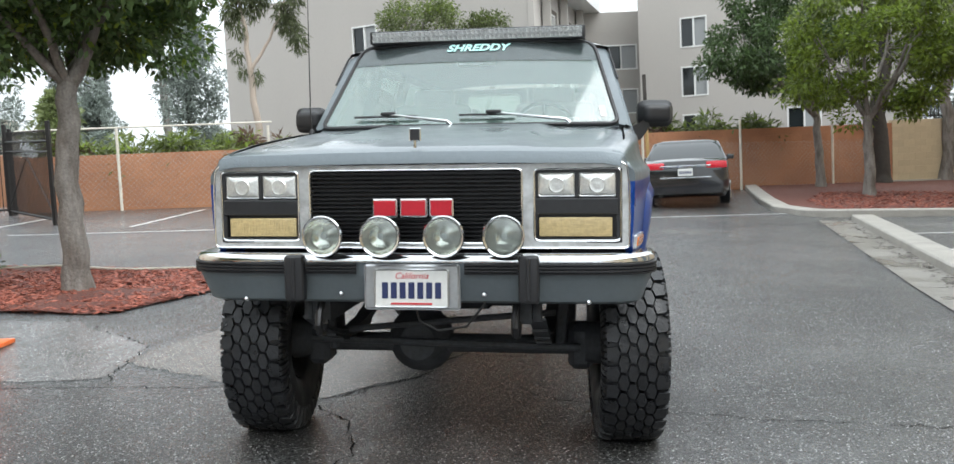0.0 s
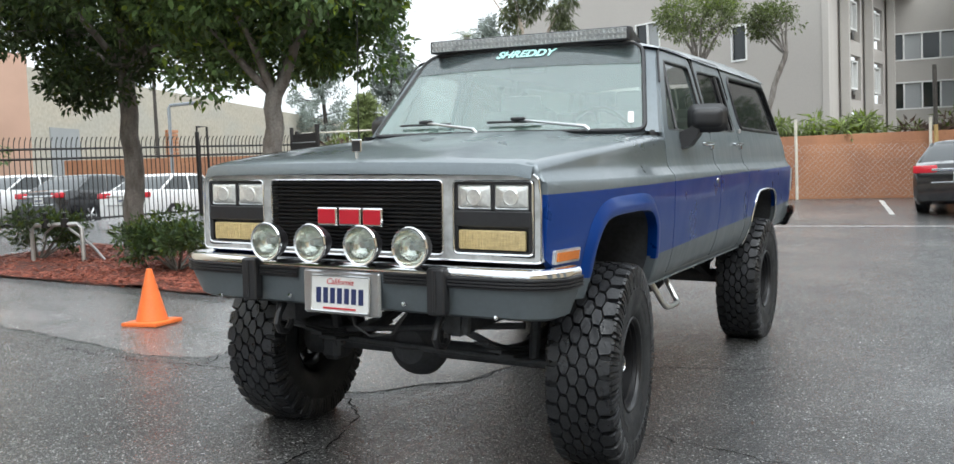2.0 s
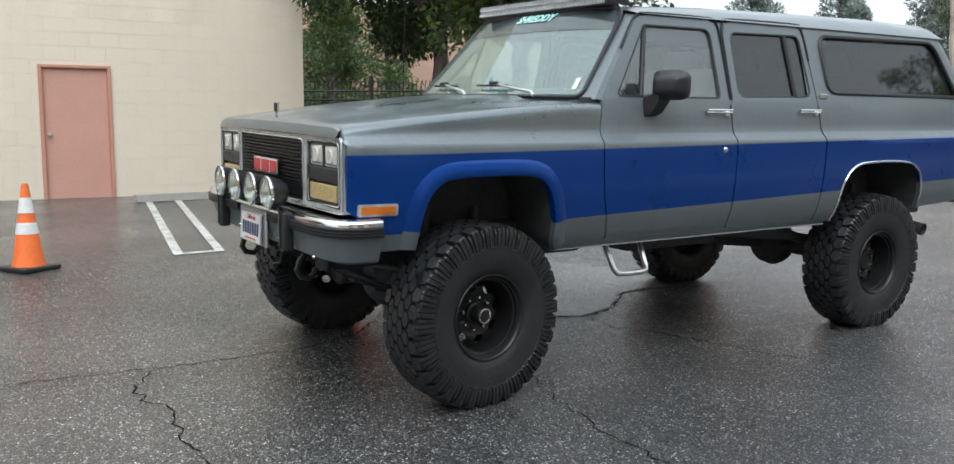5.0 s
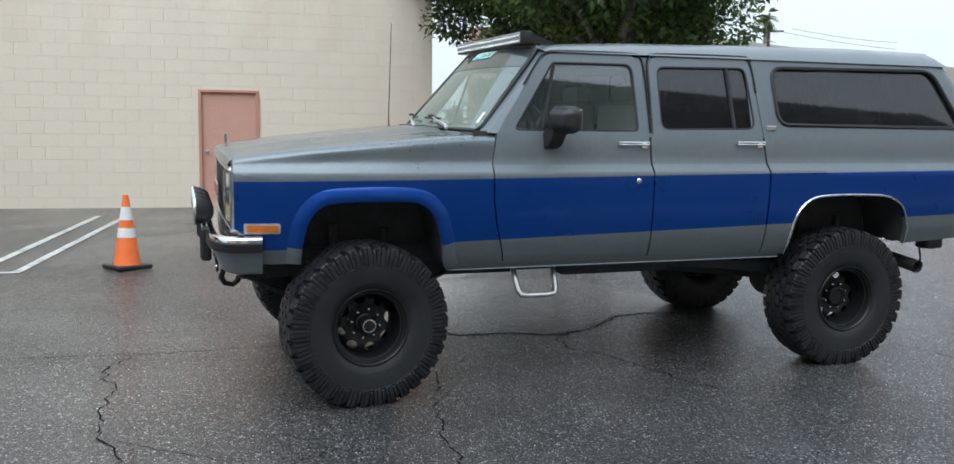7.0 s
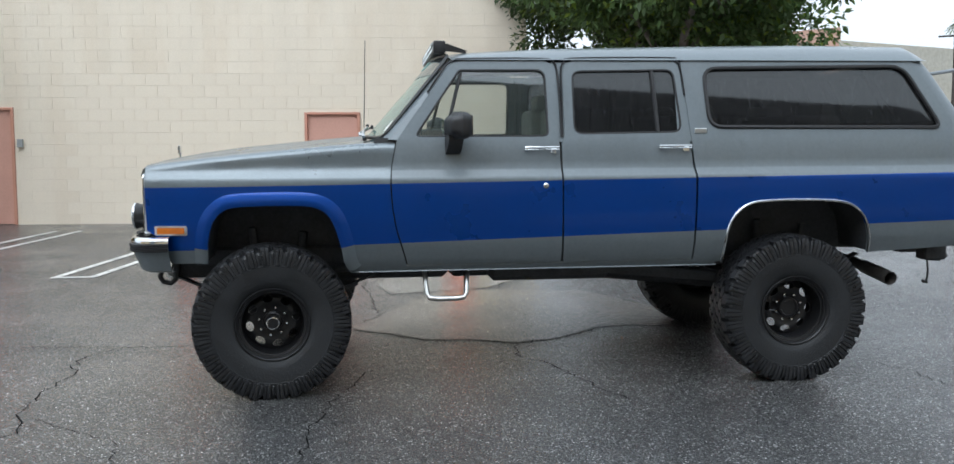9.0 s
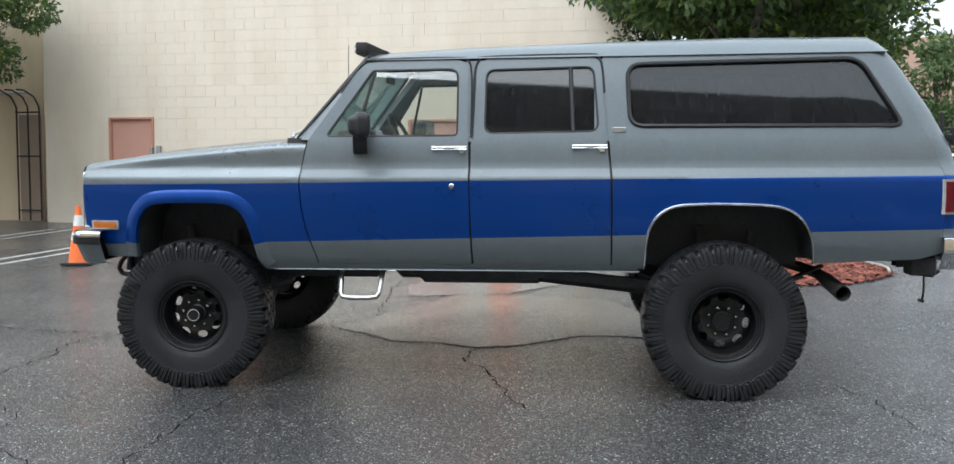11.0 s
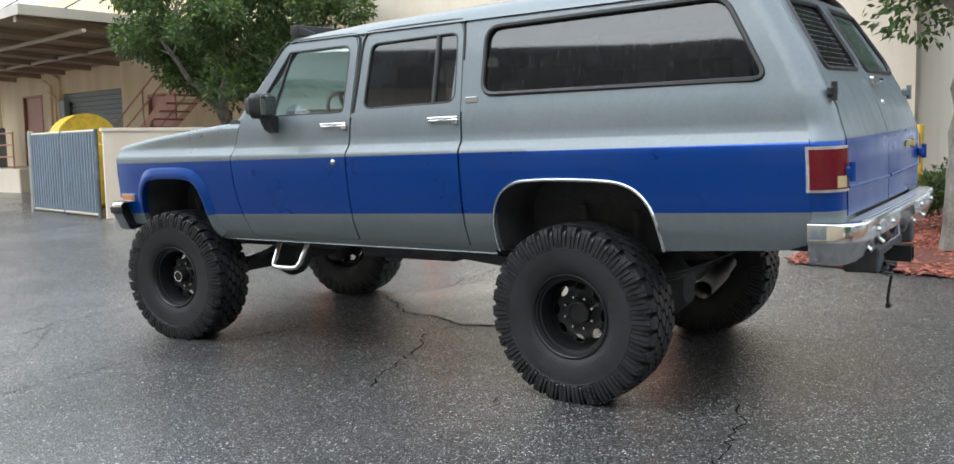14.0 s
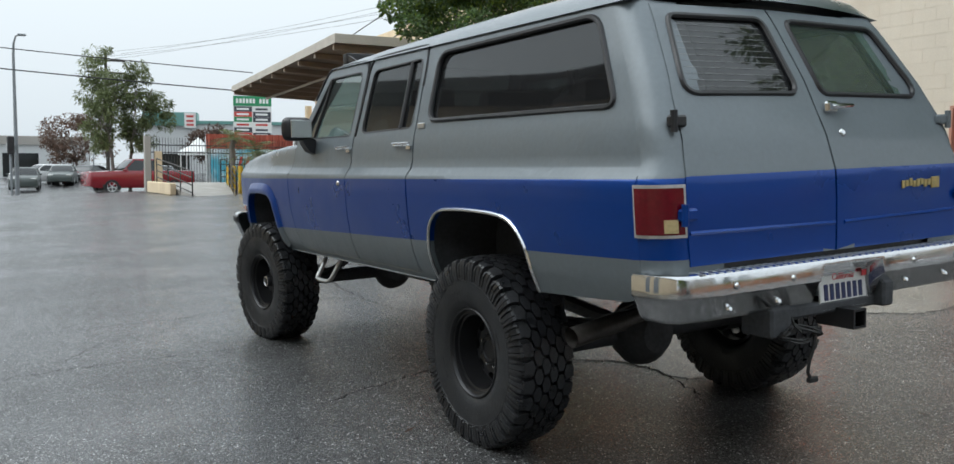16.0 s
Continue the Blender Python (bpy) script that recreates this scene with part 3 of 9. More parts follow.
def eased(pts, k=4):
    """A smooth line through the points."""
    out = []
    for i in range(len(pts) - 1):
        a, b, c, d = (Vector(pts[min(max(i + j, 0), len(pts) - 1)]) for j in (-1, 0, 1, 2))
        for s in range(k):
            u = s / k
            p = 0.5 * (2 * b + (c - a) * u + (2 * a - 5 * b + 4 * c - d) * u * u + (3 * b - a - 3 * c + d) * u ** 3)
            out.append((p.x, p.y))
    return out + [pts[-1]]


ARCH_F, ARCH_R = eased(ARCH_F), eased(ARCH_R)
SEAM_F = [(0.808, 0.745), (0.791, 0.82), (0.768, 0.90), (0.740, 1.0), (0.719, 1.13), (0.712, 1.26), (0.715, 1.30)]
VC = arange(0.76, 2.0, 0.045) + [1.284, 1.302, 1.335, 1.37]


def two_tone(bm, mids):
    for f, (y, z) in mids.items():
        if f.is_valid:
            f.material_index = 1 if stripe_low(y) < z < stripe_top(y) else 0
    return bm


def side_panel(name, outline, holes, sgn, label=""):
    ys = [p[0] for p in outline]
    k1, k2 = 0.009, 0.024
    extra = [((0, 1.257), (-k1, 1)), ((0, 0.892), (-k2, 1))]
    bm, mids = sheet(outline, holes, side, arange(min(ys) + 0.07, max(ys), 0.14), VC, extra, back=(-0.03, 0, 0))
    two_tone(bm, mids)
    for f in bm.faces:
        if f not in mids:
            f.material_index = 0
    # the turned-in rim takes the colour of its height
    for f in bm.faces:
        if f not in mids:
            c = f.calc_center_median()
            f.material_index = 1 if stripe_low(c.y) < c.z < stripe_top(c.y) else 0
    if sgn < 0:
        mirror(bm)
    return part(name, bm, [M_GREY, M_BLUE], TRUCK, label, 30)


def hood_z(y):
    return interp(y, [-0.76, -0.735, -0.72, -0.70, -0.60, -0.30, 0.0, 0.30, 0.55, 0.75], [1.332, 1.343, 1.371, 1.383, 1.398, 1.432, 1.462, 1.490, 1.508, 1.512])


DOOR_F = [(0.811, 0.770), (0.799, 0.82), (0.776, 0.90), (0.748, 1.0), (0.727, 1.13), (0.720, 1.26), (0.725, 1.36), (0.756, 1.515), (0.814, 1.60), (1.065, 1.945), (1.106, 1.978), (1.182, 1.990), (1.648, 1.992), (1.699, 1.972), (1.718, 1.92), (1.728, 1.50), (1.734, 1.27), (1.742, 0.785), (1.731, 0.770)]
DOOR_R = [(1.765, 0.770), (1.755, 0.785), (1.745, 1.10), (1.744, 1.49), (1.765, 1.53), (1.771, 1.92), (1.792, 1.972), (1.842, 1.995), (2.422, 2.000), (2.476, 1.982), (2.499, 1.93), (2.529, 1.60), (2.557, 1.28), (2.563, 0.785), (2.553, 0.770)]
WIN_F = rounded([(0.862, 1.535), (1.136, 1.932), (1.658, 1.934), (1.663, 1.535)], [0.02, 0.03, 0.06, 0.03])
WIN_R = rounded([(1.823, 1.545), (1.827, 1.925), (2.461, 1.935), (2.492, 1.555)], 0.055)
WIN_Q = rounded([(2.670, 1.585), (2.653, 1.945), (3.962, 1.960), (4.182, 1.575)], [0.085, 0.085, 0.14, 0.035])
FENDER = [(-0.702, 1.0), (-0.64, 0.96), (-0.585, 0.90), (-0.575, 0.80)] + ARCH_F + SEAM_F + [(-0.702, 1.30)]
QUARTER = [(2.573, 0.752), *ARCH_R, (4.28, 0.825), (4.42, 0.87)] + [(rear_y(z) - 0.115, z) for z in (0.95, 1.1, 1.25, 1.32, 1.44, 1.56, 1.68, 1.8, 1.93, 2.0)] + [(2.513, 2.0), (2.515, 1.93), (2.542, 1.60), (2.571, 1.28)]

for sgn in (1, -1):
    # front wing with its rounded upper edge towards the bonnet
    fw = side_panel("front_wing", FENDER, [], sgn, "grey and blue front wing")
    bm = B()
    rows = []
    for y in [-0.702, -0.69, -0.67] + arange(-0.63, 0.66, 0.0725) + [0.70, 0.73]:
        zt = hood_z(y) - 0.006
        s = interp(y, PY, PX)
        prof = []
        for a in np.linspace(0, 1, 9):
            if a < 0.62:
                z = 1.30 + (zt - 0.035 - 1.30) * (a / 0.62)
                x = interp(z, WZ, WX) * s
            else:
                k = (a - 0.62) / 0.38
                z0 = zt - 0.035
                x0 = interp(z0, WZ, WX) * s
                x = x0 - (x0 - 0.872 * min(1, s + 0.03)) * (1 - math.cos(k * math.pi / 2))
                z = z0 + 0.035 * math.sin(k * math.pi / 2)
            prof.append((sgn * x, y if y < 0.72 else interp(z, [1.30, 1.36, 1.515], [0.714, 0.719, 0.749]), z))
        rows.append(prof)
    # rounded front end behind the surround
    nose = [(x * 0.990, -0.710, z - 0.008 * (z > 1.32)) for x, _, z in rows[0]]
    rows = [[(x, y, min(z, 1.30)) for x, y, z in nose], nose] + rows
    loft(bm, rows)
    bmesh.ops.recalc_face_normals(bm, faces=bm.faces[:])
    part("wing_top", bm, M_GREYWET, TRUCK, "", 40)
    # raised lip round the front arch
    bm = B()
    rows = []
    for i, p in enumerate(ARCH_F):
        a, c = ARCH_F[max(i - 1, 0)], ARCH_F[min(i + 1, len(ARCH_F) - 1)]
        t = Vector((c[0] - a[0], c[1] - a[1])).normalized()
        nrm = Vector((-t.y, t.x))
        row = []
        for off, dx in ((-0.004, -0.01), (-0.004, 0.018), (0.010, 0.024), (0.036, 0.020), (0.075, 0.001)):
            y, z = p[0] + nrm.x * off, p[1] + nrm.y * off
            row.append((sgn * (half(y, z) + dx), y, z))
        rows.append(row)
    loft(bm, rows)
    bmesh.ops.recalc_face_normals(bm, faces=bm.faces[:])
    for f in bm.faces:
        c = f.calc_center_median()
        f.material_index = 1 if c.z > stripe_low(c.y) else 0
    part("arch_lip", bm, [M_GREY, M_BLUE], TRUCK, "", 50)
    # bright moulding round the rear arch
    bm = B()
    tube(bm, [(sgn * (half(y, z) + 0.004), y, z) for y, z in ARCH_R], 0.0085, 6)
    part("arch_moulding", bm, M_CHROME, TRUCK, "bright metal moulding round the rear wheel arch")
    # doors and rear quarter
    fd = side_panel("front_door", DOOR_F, [WIN_F], sgn, "grey and blue front door with a chrome handle")
    rd = side_panel("rear_door", DOOR_R, [WIN_R], sgn, "grey and blue rear door with tinted glass")
    qp = side_panel("rear_quarter", QUARTER, [WIN_Q], sgn, "grey and blue rear quarter panel with a long tinted window")
    # rounded rear corner
    bm = B()
    rows = []
    for z in arange(0.87, 2.0, 0.04) + [stripe_low(4.5), stripe_top(4.5), 2.0]:
        yr = rear_y(z)
        hw = half(yr - 0.115, z)
        row = []
        for k in range(8):
            a = k / 7 * math.pi / 2
            row.append((sgn * (hw - corner_in(z) * (1 - math.cos(a))), yr - 0.115 + 0.115 * math.sin(a), z))
        row.append((sgn * 0.66 * min(1, hw / 0.98), yr - 0.006, z))
        rows.append(row)
    rows.sort(key=lambda r: r[0][2])
    loft(bm, rows)
    bmesh.ops.recalc_face_normals(bm, faces=bm.faces[:])
    for f in bm.faces:
        c = f.calc_center_median()
        f.material_index = 1 if stripe_low(4.5) < c.z < stripe_top(4.5) else 0
    part("rear_corner", bm, [M_GREY, M_BLUE], TRUCK, "", 40)
    # side glass with rubber seals
    for nm, poly, gm, th, hold in (("front_side_window", WIN_F, G_CLEAR, 0.008, fd), ("rear_side_window", WIN_R, G_TINT, 0.008, rd), ("quarter_window", WIN_Q, G_TINT, 0.013, qp)):
        ys = [p[0] for p in poly]
        bm, _ = sheet(poly, [], lambda y, z: (half(y, z) - 0.014, y, z), arange(min(ys) + 0.2, max(ys), 0.25), arange(1.6, 1.95, 0.09))
        if sgn < 0:
            mirror(bm)
        pane = part(nm, bm, gm, hold)
        pane.visible_shadow = False
        bm = B()
        tube(bm, [(sgn * (half(y, z) + (0.002 if th > 0.01 else -0.006)), y, z) for y, z in poly], th, 6, closed=True)
        part("window_seal", bm, M_BLACK, hold, "black rubber window seal")
    # quarter-light post and sliding divider
    bm = B()
    tube(bm, [(sgn * (half(1.09, 1.54) - 0.008), 1.045, 1.54), (sgn * (half(1.2, 1.92) - 0.008), 1.147, 1.92)], 0.011, 6)
    part("vent_post", bm, M_BLACK, fd)
    bm = B()
    tube(bm, [(sgn * (half(2.36, 1.55) - 0.006), 2.343, 1.55), (sgn * (half(2.35, 1.93) - 0.006), 2.325, 1.93)], 0.013, 6)
    part("window_divider", bm, M_BLACK, rd)
    # handles, locks
    for y0, y1, z, hold in ((1.515, 1.722, 1.458, fd), (2.338, 2.540, 1.462, rd)):
        x = sgn * (half(y0, z) + 0.022)
        bm = B()
        tube(bm, [(x, y0, z + 0.012), (x + sgn * 0.006, (y0 + y1) / 2, z + 0.012), (x, y1, z + 0.012)], 0.006, 8)
        tube(bm, [(x - sgn * 0.004, y0, z - 0.002), (x - sgn * 0.004, y1, z - 0.002)], 0.005, 8)
        box(bm, (x - sgn * 0.014, y1 - 0.03, z - 0.012), (0.024, 0.04, 0.036), 0.007)
        box(bm, (x - sgn * 0.012, y0 + 0.012, z + 0.005), (0.026, 0.02, 0.022), 0.005)
        part("door_handle", bm, M_CHROME, hold, "chrome door handle")
    bm = B()
    lathe(bm, [(0, 0.008), (0.009, 0.008), (0.016, 0.004), (0.018, 0)], 16, Matrix.Translation((sgn * 1.001, 1.636, 1.242)) @ pose(0, 0, 0, 0, 90 * sgn, 0))
    part("door_lock", bm, M_CHROME, fd, "round chrome lock")
    part("side_badge", boxed((sgn * (half(2.63, 1.55) + 0.003), 2.608, 1.562), (0.008, 0.075, 0.03), 0.003), M_ALUM, qp, "small bright badge")
    # gutter along the roof
    bm = B()
    tube(bm, [(sgn * (half(y, z) + 0.001), y, z) for y, z in eased([(0.943, 1.80), (1.045, 1.945), (1.095, 1.985), (1.182, 2.002), (1.648, 2.003), (1.711, 1.985), (1.734, 1.93), (1.742, 1.75), (1.743, 1.53)], 3)], 0.0065, 6)
    tube(bm, [(sgn * (half(y, z) + 0.001), y, z) for y, z in eased([(1.749, 1.53), (1.755, 1.75), (1.759, 1.925), (1.781, 1.982), (1.839, 2.006), (2.422, 2.011), (2.486, 1.992), (2.511, 1.93), (2.524, 1.78)], 3)], 0.0065, 6)
    part("rain_gutter", bm, M_SATIN, TRUCK)
    # sill
    bm = B()
    loft(bm, [[(sgn * (half(y, 0.775) - 0.012), y, 0.775), (sgn * (half(y, 0.765) - 0.004), y, 0.762), (sgn * (half(y, 0.735) - 0.002), y, 0.736), (sgn * 0.90, y, 0.728), (sgn * 0.85, y, 0.724)] for y in arange(0.47, 2.76, 0.25)])
    sill = part("sill", bm, M_GREY, TRUCK)
    bm = B()
    tube(bm, [(sgn * (half(y, 0.735) - 0.004), y, 0.731) for y in (0.50, 1.3, 2.0, 2.73)], 0.0045, 6)
    part("sill_flange", bm, M_GREYWET, sill, "thin bright flange")
    # door jambs behind the gaps
    bm = B()
    loft(bm, [[(sgn * (half(y, z) - 0.028), y, z) for z in arange(0.75, 1.53, 0.06)] for y in (0.62, 1.2, 1.8, 2.4, 2.72)])
    part("door_jamb", bm, M_BLACK, TRUCK)
    for yy in (1.75, 2.515):
        bm = B()
        loft(bm, [[(sgn * (half(y, z) - 0.005), y, z) for z in arange(1.50, 1.99, 0.06)] for y in (yy - 0.05, yy + 0.06)])
        part("door_pillar", bm, M_GREY, TRUCK)
    # amber side marker
    mk = part("side_marker", boxed((sgn * 0.934, -0.560, 1.000), (0.018, 0.188, 0.056), 0.006), M_FRAME, TRUCK, "amber side marker lamp in a bright frame")
    for v in mk.data.vertices:
        v.co.x = sgn * (half(v.co.y, v.co.z) + (0.012 if sgn * v.co.x > 0.934 else -0.01))
    lens = part("marker_lens", boxed((sgn * 0.94, -0.560, 1.000), (0.012, 0.160, 0.036), 0.004), M_AMBER, mk, "amber lens")
    for v in lens.data.vertices:
        v.co.x = sgn * (half(v.co.y, v.co.z) + (0.017 if sgn * v.co.x > 0.94 else 0.0))
    # tail lamp
    tl = None
    for nm, gy, gzz, dx, m, lab in (("tail_lamp", 0.0, 0.0, 0.010, M_FRAME, "red tail lamp in a chrome frame"), ("tail_lens", 0.030, 0.012, 0.014, M_RED, "red lens"), ("reverse_lens", None, None, 0.019, M_YELLENS, "pale reversing lens")):
        bm = B()
        rows = []
        z0, z1 = 1.082, 1.276
        if gy is None:
            ks, zz = np.linspace(0.56, 0.80, 4), (1.101, 1.150)
        else:
            ks, zz = np.linspace(-0.05 + gy * 2, 1.0 - gy * 2, 11), (z0 + gzz, z1 - gzz)
        for z in (zz[0], (zz[0] + zz[1]) / 2, zz[1]):
            yr = rear_y(z)
            hw = half(yr - 0.115, z)
            rows.append([(sgn * (hw - 0.125 * (1 - math.cos(a)) + dx * math.cos(a)), yr - 0.115 + 0.115 * math.sin(a) + dx * math.sin(a), z) for a in [k * math.pi / 2 for k in ks]])
        loft(bm, rows)
        rim = [e for e in bm.edges if len(e.link_faces) == 1]
        g = bmesh.ops.extrude_edge_only(bm, edges=rim)
        for v in g["geom"]:
            if isinstance(v, bmesh.types.BMVert):
                v.co -= Vector((sgn * 0.02, 0.02, 0))
        ob = part(nm, bm, m, tl or TRUCK, lab)
        tl = tl or ob
    # screen pillar
    bm = B()
    rows = []
    for k in np.linspace(0, 1, 8):
        z = 1.515 + (1.985 - 1.515) * k
        yd = interp(z, [1.50, 1.515, 1.60, 1.945, 1.99], [0.79, 0.80, 0.858, 1.105, 1.19])
        xd = half(yd, z)
        xw, yw = 0.852 - 0.145 * k, 0.672 + 0.415 * k
        rows.append([(sgn * (xd + 0.0), yd - 0.004, z), (sgn * (xd * 0.65 + xw * 0.35 + 0.012), yd * 0.55 + yw * 0.45 - 0.03, z + 0.004), (sgn * xw, yw, z + 0.012), (sgn * (xw - 0.03), yw + 0.05, z)])
    loft(bm, rows)
    bmesh.ops.recalc_face_normals(bm, faces=bm.faces[:])
    part("screen_pillar", bm, M_GREY, TRUCK)
    # inner arches
    for arch, back in ((ARCH_F, None), (ARCH_R, 2.92)):
        bm = B()
        mid = sum(p[0] for p in arch) / len(arch)
        line = [(y + 0.012 * (1 if y > mid else -1), z + 0.008) for y, z in arch]
        loft(bm, [[(sgn * (half(y, z) - 0.031), y, z) for y, z in line], [(sgn * 0.75, y, z) for y, z in line], [(sgn * 0.55, y, z) for y, z in line]])
        cuts = [p for p in line if p[1] > 0.93]
        low = [0.74] * len(cuts)
        loft(bm, [[(sgn * 0.555, y, z + 0.02) for y, z in cuts], [(sgn * 0.555, y, z) for (y, _), z in zip(cuts, low)]])
        part("wheel_housing", bm, M_UNDER, TRUCK)
    # door mirror
    bm = B()
    swing = Matrix.Translation((sgn * 1.065, 1.105, 1.60)) @ pose(0, 0, 0, 0, 0, 15 * sgn)
    box(bm, (0, 0, 0), (0.215, 0.13, 0.158), 0.06, None, 5)
    for v in bm.verts:
        if v.co.y < -0.01:
            v.co.z *= 0.74
            v.co.x *= 0.84
        v.co = swing @ v.co
    loft(bm, [[(sgn * x, y + dy, z) for dy, z in ((-0.042, z0), (0.042, z0), (0.042, z0 + 0.10), (-0.042, z0 + 0.10))] for x, y, z0 in ((1.03, 1.10, 1.515), (0.985, 1.09, 1.45), (0.93, 1.08, 1.425))], closed=True, caps=True)
    mir = part("door_mirror", bm, M_BLACK, TRUCK, "black plastic door mirror")
    part("mirror_glass", boxed((0, 0.064, 0), (0.165, 0.006, 0.115), 0.002, swing), material("mirror_silver", (0.85, 0.87, 0.88), 0.03, metal=1.0, vary=0.02) if sgn > 0 else bpy.data.materials["mirror_silver"], mir, "mirror glass")

# roof
bm = B()
rows = []
for y in [1.03, 1.06, 1.10, 1.2, 1.4, 1.7, 2.1, 2.5, 2.9, 3.3, 3.7, 3.95, 4.06, 4.11, 4.145, 4.16]:
    crown = interp(y, [1.03, 1.1, 1.66, 2.6, 3.4, 4.06, 4.11, 4.16], [2.045, 2.065, 2.095, 2.115, 2.125, 2.115, 2.09, 2.035])
    row = []
    for x in (-0.80, -0.793, -0.77, -0.73, -0.65, -0.5, -0.3, 0, 0.3, 0.5, 0.65, 0.73, 0.77, 0.793, 0.80):
        k = abs(x) / 0.80
        z = crown - 0.035 * k ** 2 - max(0, (k - 0.80) / 0.2) ** 2 * (crown - 0.035 - 1.995)
        yy = y + (0.06 * k ** 2 if y < 1.2 else 0) - (0.035 * k ** 2 if y > 4.0 else 0)
        row.append((x, yy, z))
    rows.append(row)
loft(bm, rows)
part("roof", bm, M_GREYWET, TRUCK, "grey roof panel", 50)

# bonnet
bm = B()
rows = []
for y in [-0.734, -0.730, -0.718, -0.69, -0.64, -0.5, -0.3, -0.1, 0.1, 0.3, 0.46, 0.56]:
    row = []
    for x in np.linspace(-0.862, 0.862, 25):
        k = abs(x) / 0.862
        raise_mid = 0.020 * (1 - min(1, max(0, (k - 0.50) / 0.10))) * min(1, (y + 0.734) / 0.35)
        edge = -0.012 * max(0, (k - 0.9) / 0.1) ** 2
        nose = 0.0 if y > -0.722 else (-0.020 if y < -0.732 else -0.007)
        bow = 0.010 * (1 - k ** 2)
        row.append((x * (1.0 if y > -0.5 else 0.985), y - 0.018 * (1 - k ** 2), hood_z(y) + raise_mid + edge + nose + bow - 0.002))
    rows.append(row)
loft(bm, rows)
bonnet = part("bonnet", bm, M_GREYWET, TRUCK, "grey bonnet with rain drops and a raised middle", 30)
bm = B()
box(bm, (0, -0.69, 1.452), (0.050, 0.010, 0.056), 0.003)
tube(bm, [(0, -0.69, 1.362), (0, -0.69, 1.43)], 0.007, 8)
box(bm, (0, -0.69, 1.375), (0.03, 0.02, 0.012), 0.004)
orn = part("bonnet_ornament", bm, M_CHROME, bonnet, "small upright chrome ornament")
part("ornament_plate", boxed((0, -0.697, 1.452), (0.040, 0.004, 0.046), 0.001), M_BLACK, bonnet)
# scuttle
bm = B()
loft(bm, [[(x, y - 0.05 * (1 - (x / 0.85) ** 2), z) for x in np.linspace(-0.85, 0.85, 11)] for y, z in ((0.57, 1.505), (0.60, 1.500), (0.70, 1.528), (0.76, 1.52))])
part("scuttle", bm, M_GREYWET, TRUCK)


# windscreen
def screen(u, v):
    """u across from -1 to 1, v up from 0 to 1."""
    hw = 0.850 - 0.147 * v
    return (u * hw, 0.672 + 0.415 * v - 0.11 * (1 - u * u) * (1 - 0.35 * v), 1.530 + 0.500 * v + 0.014 * (1 - u * u) * v)


SCR = rounded([(-0.76, 0.0), (0.76, 0.0), (0.76, 0.62), (-0.76, 0.62)], [0.05, 0.05, 0.085, 0.085], 5)
bm, _ = sheet(SCR, [], lambda a, c: screen(a / 0.76, c / 0.62), arange(-0.70, 0.71, 0.1), arange(0.07, 0.6, 0.085))
bmesh.ops.recalc_face_normals(bm, faces=bm.faces[:])
ws = part("windscreen", bm, G_WIND, TRUCK, "milky windscreen with a painted sky sheen and a dark upper band")
ws.visible_shadow = False
edge = []
for p, q in zip(SCR, SCR[1:] + SCR[:1]):
    n = max(1, int((Vector(q) - Vector(p)).length / 0.1))
    edge += [screen((p[0] + (q[0] - p[0]) * k / n) / 0.76, (p[1] + (q[1] - p[1]) * k / n) / 0.62) for k in range(n)]
bm = B()
tube(bm, edge, 0.013, 6, closed=True)
part("screen_seal", bm, M_BLACK, ws, "black rubber seal")
bm = B()
loft(bm, [[tuple(Vector(screen(u, v)) + Vector((0, -0.004, 0.002))) for u in (0.90, 0.935)] for v in (0.08, 0.20)])
part("windscreen_sticker", bm, M_WHITE, ws, "small white sticker")
band = rounded([(-0.745, 0.465), (0.745, 0.465), (0.745, 0.61), (-0.745, 0.61)], [0.01, 0.01, 0.08, 0.08], 5)
bm, _ = sheet(band, [], lambda a, c: tuple(Vector(screen(a / 0.76, c / 0.62)) + Vector((0, -0.003, 0.002))), arange(-0.70, 0.71, 0.1), [0.53])
bmesh.ops.recalc_face_normals(bm, faces=bm.faces[:])
sh = part("shade_band", bm, glass_material("shade_band_film", (0.40, 0.42, 0.45), 0.06, 0.05, film=0.22, film_color=(0.30, 0.33, 0.35)), ws, "dark tinted shade band")
sh.visible_shadow = False

# lettering on the shade band
font = bpy.data.curves.new("lettering", "FONT")
font.body, font.size, font.align_x, font.shear, font.extrude = "SHREDDY", 0.090, "CENTER", 0.25, 0.0012
font.offset = 0.003
tmp = bpy.data.objects.new("lettering_tmp", font)
scene.collection.objects.link(tmp)
dg = bpy.context.evaluated_depsgraph_get()
me = bpy.data.meshes.new_from_object(tmp.evaluated_get(dg))
bpy.data.objects.remove(tmp)
lw = max(v.co.x for v in me.vertices) - min(v.co.x for v in me.vertices)
for v in me.vertices:
    u = (0.022 + v.co.x * 0.385 / lw) / 0.72
    vv = 0.875 + v.co.y / 0.80
    p = Vector(screen(u, vv)) + Vector((0, -0.008 - v.co.z, 0.005))
    v.co = p
me.materials.clear()
me.materials.append(M_TEAL)
let = new("screen_lettering", me)
let.parent = ws
tagged(let, "pale teal slanted capital letters")

